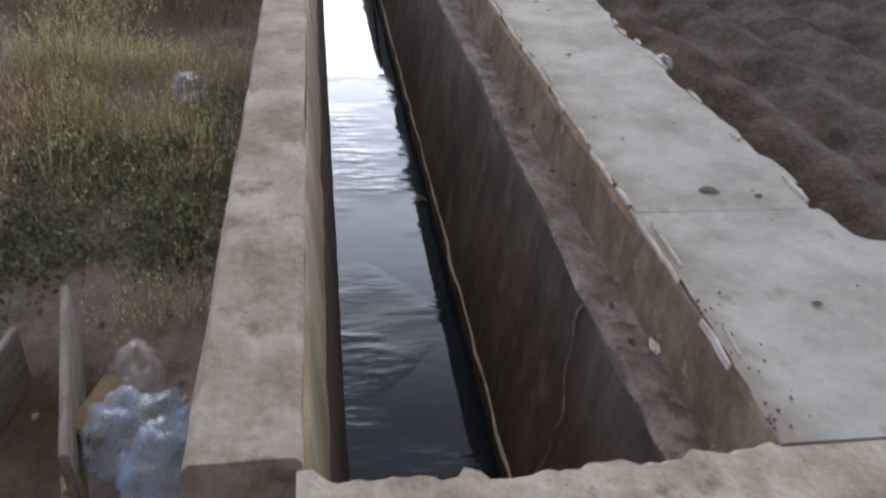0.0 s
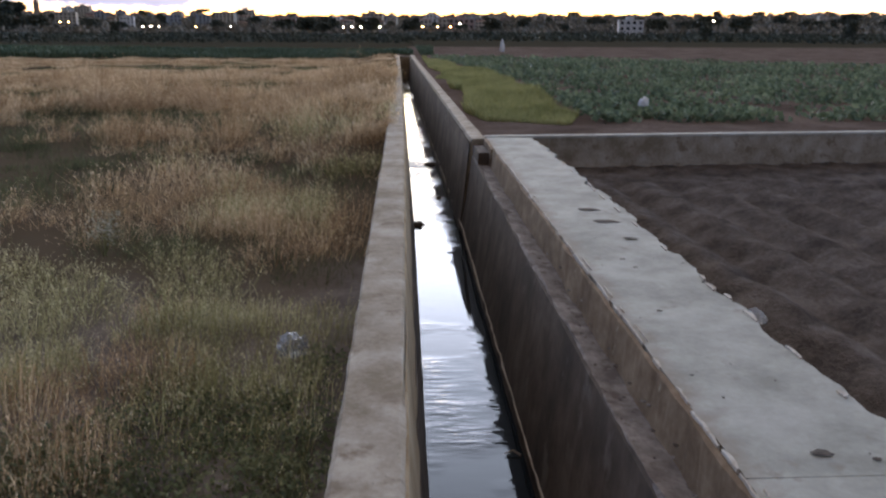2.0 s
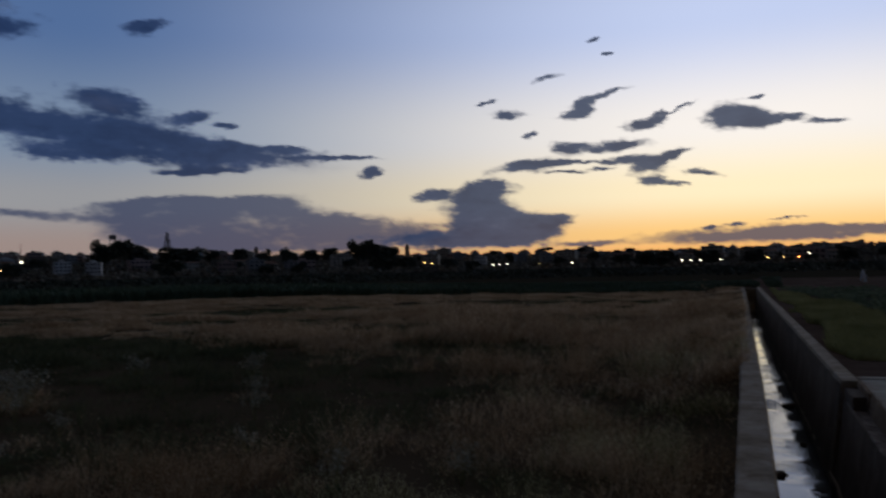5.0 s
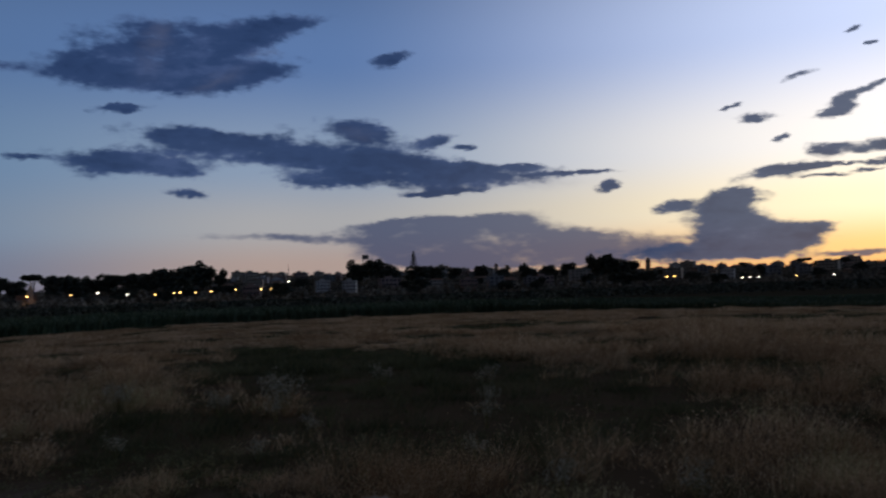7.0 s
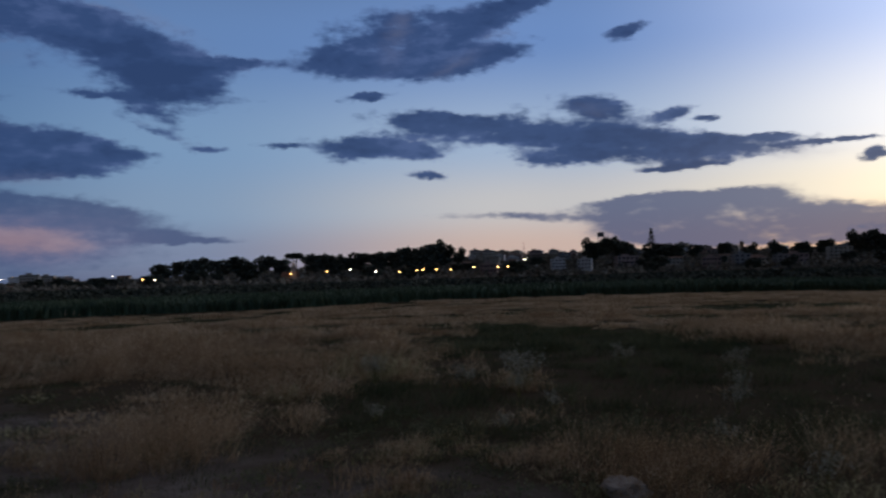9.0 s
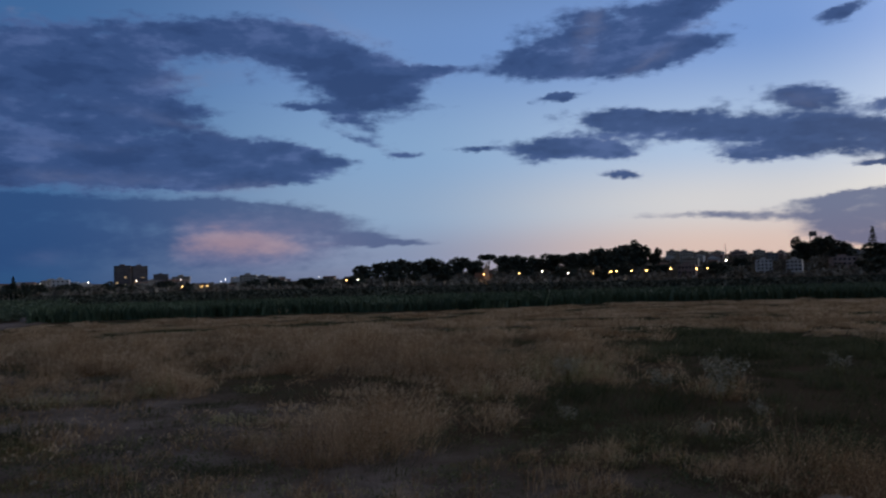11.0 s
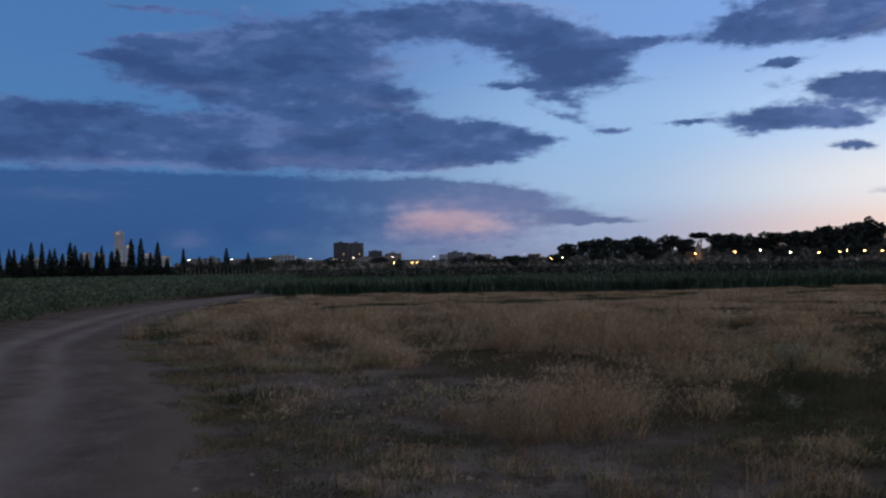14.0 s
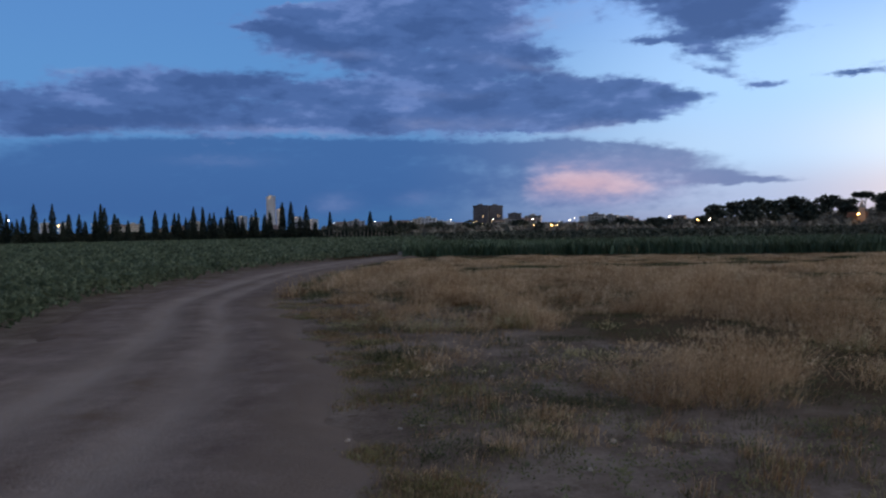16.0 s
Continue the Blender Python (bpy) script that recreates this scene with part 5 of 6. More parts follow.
def build_crops():
    rng = np.random.default_rng(11)
    # bean field on the far side of the track
    x, y, r = scatter_polar(rng, 240000, 92, 134, 13, 150, 2.1)
    g = road_gap(x, y)
    side = (y < np.interp(-x, -RC[:, 0], RC[:, 1]))
    row = np.sin((y * 0.96 + x * 0.28) * math.tau / 0.9)
    ok = (g > 0.35) & side & (row > -0.55)
    x, y, r, row = x[ok], y[ok], r[ok], row[ok]
    top = 0.26 + 0.32 * smooth01((row + 0.6) / 1.2) + 0.22 * fbm(x * 0.8, y * 0.8, 51)
    z = ground_z(x, y) + top * rng.uniform(0.12, 1, len(x)) ** 0.6
    V, T = leaf_cloud(x, y, z, np.clip(0.045 + r * 0.0017, 0.06, 0.26) * rng.uniform(0.7, 1.3, len(x)), rng, 1.2)
    fast_mesh("bean_crop", V, T, M_CROP, "leafy dark green bean crop in rows beside the track", "crop")
    # tall green maize strip past the dry field
    n = 46000
    az = rng.uniform(-2, 94.5, n)
    r = np.interp(az, FIELD_AZ, FIELD_R) + 3 + 26 * rng.uniform(0, 1, n) ** 1.6
    x, y = -np.sin(np.radians(az)) * r, np.cos(np.radians(az)) * r
    hgt = (0.85 + 0.3 * fbm(x * 0.15, y * 0.15, 61)) * (0.25 + 0.75 * smooth01((az - 8) / 34)) * rng.uniform(0.6, 1, n)
    V, T = blades(x, y, ground_z(x, y), hgt, np.full(n, 0.35), rng.uniform(0.05, 0.11, n), rng, 2)
    fast_mesh("maize_crop", V, T, M_MAIZE, "tall green crop strip past the dry grass", "crop")
    # dark hedge and orchard line farther out
    n = 42000
    az = rng.uniform(-34, 95, n)
    r = 118 + 90 * rng.uniform(0, 1, n)
    x, y = -np.sin(np.radians(az)) * r, np.cos(np.radians(az)) * r
    z = ground_z(x, y) + (0.5 + 0.7 * fbm(az * 0.8, r * 0.03, 71)) * rng.uniform(0.05, 1, n) * (1 + 0.003 * (r - 118))
    V, T = leaf_cloud(x, y, z, rng.uniform(0.18, 0.42, n), rng)
    fast_mesh("orchard", V, T, M_HEDGE, "dark low orchard rows in front of the town", "orchard")
    # scrub and gardens over the town slope
    n = 60000
    az = rng.uniform(-38, 100, n)
    r = 235 + 480 * rng.uniform(0, 1, n) ** 0.8
    x, y = -np.sin(np.radians(az)) * r, np.cos(np.radians(az)) * r
    z = ground_z(x, y) + (0.5 + 3.6 * fbm(x * 0.03, y * 0.03, 75) ** 1.5) * rng.uniform(0, 1, n)
    V, T = leaf_cloud(x, y, z, rng.uniform(0.5, 1.3, n), rng)
    fast_mesh("hillside_scrub", V, T, M_SCRUB, "dark scrub and gardens covering the town slope", "scrub")
    # cabbages past the cross wall
    x = 1.5 + 58 * rng.uniform(0, 1, 130000) ** 1.4
    y = 14.2 + 48 * rng.uniform(0, 1, 130000) ** 1.3
    near = 13.9 + 0.06 * x
    far = 48 - 0.9 * np.maximum(x - 5, 0) ** 0.9
    left = np.interp(y, [14, 15.2, 28, 48], [3.4, 3.4, 3.5, 1.6])
    ok = (y > near) & (y < np.maximum(far, 24)) & (x > left)
    x, y = x[ok], y[ok]
    lump = fbm(x * 1.4, y * 1.4, 81)
    ok = rng.uniform(0, 1, len(x)) < smooth01((lump - 0.34) / 0.26)
    x, y, lump = x[ok], y[ok], lump[ok]
    z = ground_z(x, y) + 0.38 * lump * rng.uniform(0.1, 1, len(x))
    V, T = leaf_cloud(x, y, z, rng.uniform(0.05, 0.11, len(x)), rng, 1.5)
    fast_mesh("cabbage_crop", V, T, M_CROP, "low blue-green leafy crop past the wall", "crop")
    # fresh grass along the canal past the wall
    n = 60000
    y = 13.2 + 34 * rng.uniform(0, 1, n) ** 1.5
    x = 1.2 + shear_right(y) + (rng.uniform(0, 1, n) * 0.9 + 0.35 * fbm(y * 0.5, y * 0 + 3, 63)) * np.maximum(0.1, np.interp(y, [13, 15.2, 28, 48], [0.9, 2.1, 2.3, 0.3]))
    ok = y > 14.8 - 0.5 * (x - 1)
    x, y = x[ok], y[ok]
    V, T = blades(x, y, ground_z(x, y), rng.uniform(0.05, 0.16, len(x)) + 0.3 * (fbm(x * 0.7, y * 0.5, 55, 3) - 0.35).clip(0), np.full(len(x), 0.5), rng.uniform(0.012, 0.03, len(x)), rng, 1)
    fast_mesh("verge_grass", V, T, M_LUSH, "bright yellow-green grass verge along the canal", "grass")


build_crops()


# ---- trees ----
def crown_mesh(name, lobes, n, size, rng, mat, parent):
    """Clumps of leaves spread through a few uneven lobes (centre, radii)."""
    P = []
    vol = np.array([a * b * c for _, (a, b, c) in lobes])
    for (cx, cy, cz), (a, b, c) in lobes:
        k = int(n * (a * b * c) / vol.sum()) + 6
        d = rng.normal(0, 1, (k, 3))
        d /= np.linalg.norm(d, axis=1)[:, None]
        rr = rng.uniform(0.35, 1.0, k) ** 0.5 * (0.8 + 0.35 * vnoise(d[:, 0] * 3 + cx, d[:, 1] * 3 + d[:, 2] * 2, 3))
        P.append(d * rr[:, None] * np.array([a, b, c]) + np.array([cx, cy, cz]))
    P = np.concatenate(P)
    V, T = leaf_cloud(P[:, 0], P[:, 1], P[:, 2], size * rng.uniform(0.6, 1.4, len(P)), rng)
    g = Geo()
    g.v, g.f = [tuple(v) for v in V], [tuple(t) for t in T]
    return g.ob(name, mat, parent)


def round_tree(label, h, w, seed, flat=False):
    """Trunk, limbs and a lobed crown; flat: the parasol of an old pine."""
    rng = np.random.default_rng(seed)
    t = empty("pine_tree" if flat else "tree", label, "tree", "trees on the town slope")
    g = Geo()
    g.tube([(0, 0, -0.6), (0.1, 0, h * 0.3), (-0.1, 0.1, h * 0.62)], [h * 0.035, h * 0.026, h * 0.016], 7)
    lobes = []
    for k in range(6 if flat else 8):
        a = k * 2.4 + rng.uniform(0, 0.8)
        d = w * rng.uniform(0.12, 0.34)
        z = h * (rng.uniform(0.76, 0.88) if flat else rng.uniform(0.3, 0.8))
        c = (math.cos(a) * d, math.sin(a) * d, z)
        g.tube([(0, 0, h * 0.5), c], [h * 0.012, h * 0.005], 5)
        lobes.append((c, (w * rng.uniform(0.2, 0.3), w * rng.uniform(0.2, 0.3), h * (0.10 if flat else rng.uniform(0.16, 0.24)))))
    g.ob("trunk", M_BARK, t)
    crown_mesh("crown", lobes, 820, w * 0.08, rng, M_HEDGE, t)
    return t


def cypress(label, h, w, seed):
    rng = np.random.default_rng(seed)
    t = empty("cypress", label, "cypress", "row of cypresses")
    Geo().tube([(0, 0, -0.3), (0.02, 0, h * 0.5), (0, 0, h * 0.93)], [0.11, 0.07, 0.015], 6).ob("trunk", M_BARK, t)
    n = 1000
    u = rng.uniform(0.03, 1, n)
    rad = w / 2 * np.minimum(1, (u / 0.18) ** 0.5) * (1 - u) ** 0.62 * 1.25 * (0.75 + 0.5 * vnoise(u * 9, np.full(n, seed), 5)) * rng.uniform(0.3, 1.08, n) ** 0.5
    a = rng.uniform(0, math.tau, n)
    V, T = leaf_cloud(np.cos(a) * rad, np.sin(a) * rad, 0.1 + u * h * 0.97, rng.uniform(0.14, 0.30, n) * (1.15 - 0.7 * u), rng, 2.5)
    g = Geo()
    g.v, g.f = [tuple(v) for v in V], [tuple(f) for f in T]
    g.ob("crown", M_CYPRESS, t)
    return t


def fir(label, h, w):
    rng = np.random.default_rng(5)
    t = empty("fir_tree", label, "fir tree")
    g = Geo().tube([(0, 0, -0.6), (0, 0, h)], [h * 0.02, h * 0.004], 6)
    P = []
    for k in range(11):
        z = h * (0.18 + 0.075 * k)
        r = w / 2 * (1 - k / 11.5)
        for j in range(6):
            a = j * math.tau / 6 + k
            g.tube([(0, 0, z), (math.cos(a) * r, math.sin(a) * r, z - 0.06 * r)], [h * 0.006, h * 0.002], 4)
            m = 8
            f = rng.uniform(0.3, 1, m)
            P.append(np.stack([math.cos(a) * r * f, math.sin(a) * r * f, z - 0.06 * r * f + rng.uniform(-0.2, 0.25, m)], -1))
    g.ob("trunk", M_BARK, t)
    P = np.concatenate(P)
    V, T = leaf_cloud(P[:, 0], P[:, 1], P[:, 2], rng.uniform(0.3, 0.7, len(P)), rng)
    c = Geo()
    c.v, c.f = [tuple(v) for v in V], [tuple(f) for f in T]
    c.ob("crown", M_HEDGE, t)
    return t


def put(proto, az, r, scale=(1, 1, 1), turn=None, sink=0.0, label=""):
    p = polar(az, r)
    z = float(ground_z(p.x, p.y)) - sink
    m = Matrix.LocRotScale((p.x, p.y, z), Euler((0, 0, radians(az if turn is None else turn))), scale)
    o = copy_thing(proto, m)
    if label:
        o["label"] = label
    return o


def drop(proto):
    """Removes a prototype once its copies stand."""
    for o in (*proto.children_recursive, proto):
        bpy.data.objects.remove(o)


def top_height(az, el, r):
    p = polar(az, r)
    return 1.5 + r * math.tan(radians(el)) - float(ground_z(p.x, p.y))


def build_trees():
    rnd = random.Random(12)
    rounds = [round_tree("dense dark broadleaf tree on the town slope", 10, 8 + k, 40 + k) for k in range(3)]
    pines = [round_tree("dark umbrella pine on the wooded slope", 10, 9 + k, 60 + k, True) for k in range(2)]
    # wooded slope beside the church and the park in the town
    for az, el in ((72.9, 1.0), (71.8, 1.2), (70.6, 1.35), (69.3, 1.25), (68.0, 1.35), (67.0, 1.15), (66.0, 1.45), (65.0, 1.2), (62.6, 1.45), (61.6, 1.4), (60.6, 1.3),
                   (59.6, 1.5), (58.4, 1.45), (57.2, 1.6), (56.2, 1.7), (55.2, 1.75), (54.3, 2.0), (53.6, 2.1), (52.6, 1.6), (43.2, 1.9), (42.2, 2.0), (41.2, 1.9),
                   (39.0, 1.5), (37.8, 1.4), (36.4, 1.3), (34.6, 1.35), (33.0, 1.2), (31.2, 1.3), (29.8, 1.2), (28.4, 1.3), (26.6, 1.75), (25.9, 1.7), (25.1, 1.65), (24.2, 1.3)):
        r = rnd.uniform(380, 470)
        s = top_height(az, el + 0.3, r) / 9.6
        put(rnd.choice(rounds), az, r, (s * rnd.uniform(0.9, 1.4), s * rnd.uniform(0.9, 1.4), s), rnd.uniform(0, 360))
    for az, el in ((64.0, 1.75), (63.0, 1.5), (57.8, 1.7), (13.2, 1.2), (10.8, 1.1)):
        r = 470
        s = top_height(az, el, r) / 9.3
        put(rnd.choice(pines), az, r, (s, s, s), rnd.uniform(0, 360))
    # smaller trees lower down, and along the far ridge
    for k in range(95):
        az = rnd.uniform(-34, 74)
        r = rnd.uniform(255, 420)
        if abs(az - 64.2) < 2.5:
            continue
        s = rnd.uniform(0.3, 0.6)
        put(rnd.choice(rounds), az, r, (s * 1.5, s * 1.5, s), rnd.uniform(0, 360))
    for k in range(46):
        az = -34 + k * 1.25 + rnd.uniform(-0.5, 0.5)
        r = rnd.uniform(560, 690)
        s = rnd.uniform(0.3, 0.55)
        put(rnd.choice(rounds), az, r, (s * 2.6, s * 1.8, s), rnd.uniform(0, 360))
    for k in range(26):
        az = rnd.uniform(73, 100)
        s = rnd.uniform(0.25, 0.5)
        put(rnd.choice(rounds), az, rnd.uniform(260, 420), (s * 1.6, s * 1.6, s), rnd.uniform(0, 360))
    for az, el, r in ((94.4, 0.55, 230), (95.4, 0.65, 225), (-20.0, 0.3, 130), (-28.5, 0.7, 140)):
        s = top_height(az, el, r) / 9.6
        put(rnd.choice(rounds), az, r, (s, s, s), rnd.uniform(0, 360))
    for p in rounds + pines:
        drop(p)
    f = fir("tall tiered fir above the roofs", 16, 7)
    s = top_height(39.27, 2.85, 480) / 16
    put(f, 39.27, 480, (s, s, s))
    drop(f)
    # windbreak of cypresses
    kinds = [cypress("slim dark cypress in a windbreak row", 6, w, 80 + i) for i, w in enumerate((1.05, 1.3, 1.6))]
    az = 95.2
    while az < 133:
        r = 152 + rnd.uniform(-2, 4)
        el = rnd.choice((0.9, 1.05, 1.2, 1.35, 1.55, 1.75, 2.0)) * (0.75 if az < 101 else 1.0)
        s = top_height(az, el, r) / 5.9
        put(rnd.choice(kinds), az, r, (s ** 0.5, s ** 0.5, s), rnd.uniform(0, 360), label="tall slim dark cypress in a windbreak row" if el > 1.2 else "")
        az += rnd.choice((0.22, 0.28, 0.35, 0.45, 0.6, 0.85)) * (1.7 if az < 100 else 1.0)
    for k in kinds:
        drop(k)
    # low scrub at the cypresses' feet
    rng = np.random.default_rng(3)
    n = 14000
    a = rng.uniform(94.5, 134, n)
    r = rng.uniform(151, 160, n)
    x, y = -np.sin(np.radians(a)) * r, np.cos(np.radians(a)) * r
    z = ground_z(x, y) + rng.uniform(0, 1, n) * (1.2 + 1.6 * fbm(a * 1.5, a * 0 + 2, 91))
    V, T = leaf_cloud(x, y, z, rng.uniform(0.12, 0.3, n), rng)
    fast_mesh("scrub", V, T, M_CYPRESS, "dark scrub at the foot of the cypress row", "scrub")
    # bare saplings beside it
    sap = empty("sapling", "thin pale-stemmed sapling in a row", "sapling", "row of saplings")
    Geo().tube([(0, 0, -0.2), (0.02, 0, 1.0), (0, 0, 2.2)], [0.07, 0.06, 0.04], 6).ob("trunk", M_PALE_BARK, sap)
    crown_mesh("crown", [((0, 0, 2.3), (0.5, 0.5, 0.4)), ((0.2, 0.1, 2.6), (0.35, 0.4, 0.3))], 130, 0.11, np.random.default_rng(4), M_HEDGE, sap)
    for k in range(17):
        put(sap, 95.2 + 0.27 * k, 139 + 0.4 * k, (1, 1, rnd.uniform(0.8, 1.05)), k * 50)
    drop(sap)


build_trees()


# ---- town ----
def house(label, w, d, h, storeys, cols, wall_mat, roof, lit=(), category="house", group="houses of the town"):
    """Walls, roof, windows with sunk panes and sills; the front faces -y."""
    t = empty("house" if category == "house" else "apartment_block", label, category, group)
    wall = Geo().box(-w / 2, w / 2, 0, d, -3, h).ob("wall", wall_mat, t)
    g = Geo()
    if roof == "gable":
        e, rz = 0.35, h + w * 0.13
        g.add([(-w / 2 - e, -e, h), (w / 2 + e, -e, h), (w / 2 + e, d + e, h), (-w / 2 - e, d + e, h), (-w / 2 - e, d / 2, rz), (w / 2 + e, d / 2, rz)],
              [(0, 1, 5, 4), (2, 3, 4, 5), (1, 2, 5), (3, 0, 4), (3, 2, 1, 0)])
        g.ob("roof", M_TILE, t)
    else:
        g.box(-w / 2 - 0.15, w / 2 + 0.15, -0.15, d + 0.15, h + 0.003, h + 0.35)
        g.box(-w * 0.2, w * 0.12, d * 0.3, d * 0.7, h + 0.35, h + 2.2)
        g.ob("roof", wall_mat, t)
    sh = h / storeys
    for s in range(storeys):
        for c in range(cols):
            x = -w / 2 + w * (c + 0.5) / cols
            z = s * sh + sh * 0.35
            hw, hh = min(0.7, w / cols * 0.28), sh * 0.45
            pane = Geo().box(x - hw, x + hw, -0.06, 0.05, z, z + hh)
            if storeys < 8:
                pane.box(x - hw - 0.1, x + hw + 0.1, -0.16, 0.04, z - 0.14, z - 0.01)
            pane.ob("window", M_LITPANE if (s, c) in lit else M_PANE, t)
    return t


def build_town():
    rnd = random.Random(31)
    protos = [house("two-storey cream plastered house with a tiled roof", 11, 9, 6.4, 2, 4, M_WALLS[0], "gable"),
              house("three-storey white plastered flat-roofed town house", 12, 10, 9.2, 3, 4, M_WALLS[1], "flat"),
              house("ochre plastered house with a tiled roof", 9, 8, 6.0, 2, 3, M_WALLS[2], "gable"),
              house("rose-coloured plastered flat-roofed house on the slope", 14, 10, 7.6, 2, 5, M_WALLS[3], "flat"),
              house("plain grey flat-roofed house on the slope", 10, 9, 8.4, 3, 3, M_WALLS[4], "flat"),
              house("four-storey cream plastered apartment house", 15, 11, 12.0, 4, 5, M_WALLS[0], "flat")]
    for k in range(130):
        az = rnd.uniform(-28, 52)
        r = rnd.uniform(430, 620)
        s = rnd.uniform(0.35, 0.58) * (0.72 if az < 10 else 1.0)
        put(rnd.choice(protos), az, r, (s * rnd.uniform(0.9, 1.3), s, s), az + rnd.uniform(-25, 25))
    # facades lower down the slope, in front of the gardens
    for k in range(44):
        az = rnd.uniform(-6, 52)
        s = rnd.uniform(0.32, 0.5)
        put(rnd.choice(protos), az, rnd.uniform(300, 400), (s * rnd.uniform(0.9, 1.4), s, s), az + rnd.uniform(-20, 20), sink=-1.0)
    # roofs that stand on the skyline
    for az, el, k in ((51.2, 1.65, 3), (49.9, 1.75, 1), (48.6, 1.85, 5), (47.2, 1.9, 3), (46.0, 1.9, 1), (44.6, 1.8, 4), (37.2, 1.65, 1), (35.4, 1.55, 3), (31.6, 1.45, 5), (30.0, 1.4, 3),
                      (22.4, 1.2, 0), (20.0, 1.1, 1), (12.2, 0.9, 1), (4.0, 0.95, 0), (-3.0, 0.95, 2)):
        r = 560
        h = (6.4, 9.2, 6.0, 7.6, 8.4, 12.0)[k]
        s = max(0.4, top_height(az, el - 0.3, r) / (h + 1.5))
        put(protos[k], az, r, (min(s, 1.2), 1, s), az + rnd.uniform(-12, 12))
    # the wide low city farther east
    for k in range(58):
        az = rnd.uniform(74.5, 101) if k < 46 else rnd.uniform(101, 124)
        r = rnd.uniform(900, 1400)
        s = rnd.uniform(0.8, 1.35)
        put(rnd.choice(protos), az, r, (s * rnd.uniform(1.0, 1.7), s, s), az + rnd.uniform(-20, 20))
    # white cottage among the fields
    put(protos[1], -15.3, 205, (0.48, 0.5, 0.42), -10, label="small white house among dark trees past the fields")
    put(protos[2], 82.0, 300, (0.35, 0.35, 0.35), 82)
    for p in protos:
        drop(p)
    tw = house("large brown apartment block with rows of windows", 27, 16, 30, 9, 8, M_BRICKY, "flat", ((2, 1), (4, 5)), "apartment block", "apartment blocks")
    put(tw, 88.85, 1500, (1, 1, 1.36), 82)
    put(tw, 87.75, 1510, (0.95, 1, 1.34), 95, label="brown apartment block joined to its taller neighbour")
    put(tw, 86.45, 1480, (0.9, 1, 0.82), 84, label="lower brown apartment block beside the tall pair")
    drop(tw)
    hi = house("slim pale high-rise tower above the cypresses", 17, 15, 42, 13, 4, M_WALLS[1], "flat", ((12, 1),), "apartment block", "apartment blocks")
    put(hi, 103.45, 1500, (0.95, 1, 1.5), 103)
    put(hi, 102.85, 1520, (0.75, 1, 0.95), 102, label="pale high-rise slab beside the tallest tower")
    for az, s in ((101.7, 0.62), (100.6, 0.5), (104.6, 0.62), (105.4, 0.68), (106.3, 0.6), (108.5, 0.5), (113.4, 0.42), (114.6, 0.45), (116.5, 0.48), (117.6, 0.5), (92.2, 0.36), (81.6, 0.42), (78.6, 0.4)):
        put(hi, az, 1540, (1.1, 1, s), az, label="pale apartment block of the far city")
    drop(hi)
    # bell tower and small domes on the skyline
    bell = empty("bell_tower", "square stone bell tower with a pointed cap", "bell tower", "towers of the town")
    Geo().box(-2, 2, -2, 2, -3, 13).ob("shaft", M_WALLS[2], bell)
    Geo().box(-2.3, 2.3, -2.3, 2.3, 13.003, 13.6).ob("cornice", M_WALLS[0], bell)
    Geo().add([(-2, -2, 13.6), (2, -2, 13.6), (2, 2, 13.6), (-2, 2, 13.6), (0, 0, 18)], [(0, 1, 4), (1, 2, 4), (2, 3, 4), (3, 0, 4), (3, 2, 1, 0)]).ob("cap", M_TILE, bell)
    for az, el, r, k in ((33.47, 1.75, 560, 0.7), (23.02, 1.75, 560, 0.8), (13.4, 1.15, 560, 0.5)):
        s = top_height(az, el, r) / 18
        put(bell, az, r, (k, k, s), az)
    drop(bell)
    # water tank on legs
    tank = empty("water_tank", "boxy water tank on a thin steel frame", "water tank")
    Geo().box(-2, 2, -2, 2, 14.2, 17.2, 0.15).ob("tank", M_STEEL, tank, bevel=0.2)
    for sx in (-1.4, 1.4):
        for sy in (-1.4, 1.4):
            Geo().tube([(sx * 1.2, sy * 1.2, -1), (sx, sy, 14.2)], [0.22, 0.18], 6).ob("leg", M_STEEL, tank)
    s = top_height(42.66, 2.62, 500) / 17.2
    put(tank, 42.66, 500, (1, 1, s), 42)
    drop(tank)
    # church in floodlight
    p = polar(64.2, 300)
    z = float(ground_z(p.x, p.y))
    ch = empty("church", "small stone church in warm floodlight below the pines", "church", at=(p.x, p.y, z))
    ch.rotation_euler, ch.scale = (0, 0, radians(64)), (0.7, 0.7, 1.1)
    Geo().box(-6, 2.4, 2, 9, -2, 2.4).ob("nave", M_WALLS[2], ch)
    Geo().add([(-6.3, 1.7, 2.4), (2.7, 1.7, 2.4), (2.7, 9.3, 2.4), (-6.3, 9.3, 2.4), (-6.3, 5.5, 3.9), (2.7, 5.5, 3.9)], [(0, 1, 5, 4), (2, 3, 4, 5), (1, 2, 5), (3, 0, 4), (3, 2, 1, 0)]).ob("roof", M_TILE, ch)
    Geo().box(-1.4, 1.4, -0.5, 2.4, -2, 5.2).ob("tower", M_WALLS[0], ch)
    Geo().add([(-1.4, -0.5, 5.2), (1.4, -0.5, 5.2), (1.4, 2.4, 5.2), (-1.4, 2.4, 5.2), (0, 1, 7.6)], [(0, 1, 4), (1, 2, 4), (2, 3, 4), (3, 0, 4), (3, 2, 1, 0)]).ob("spire", M_WALLS[0], ch)
    fl = bpy.data.lights.new("floodlight", "SPOT")
    fl.energy, fl.color, fl.spot_size, fl.shadow_soft_size = 1500, (1.0, 0.42, 0.11), radians(38), 0.3
    lo = new("floodlight", fl)
    q = polar(64.4, 288)
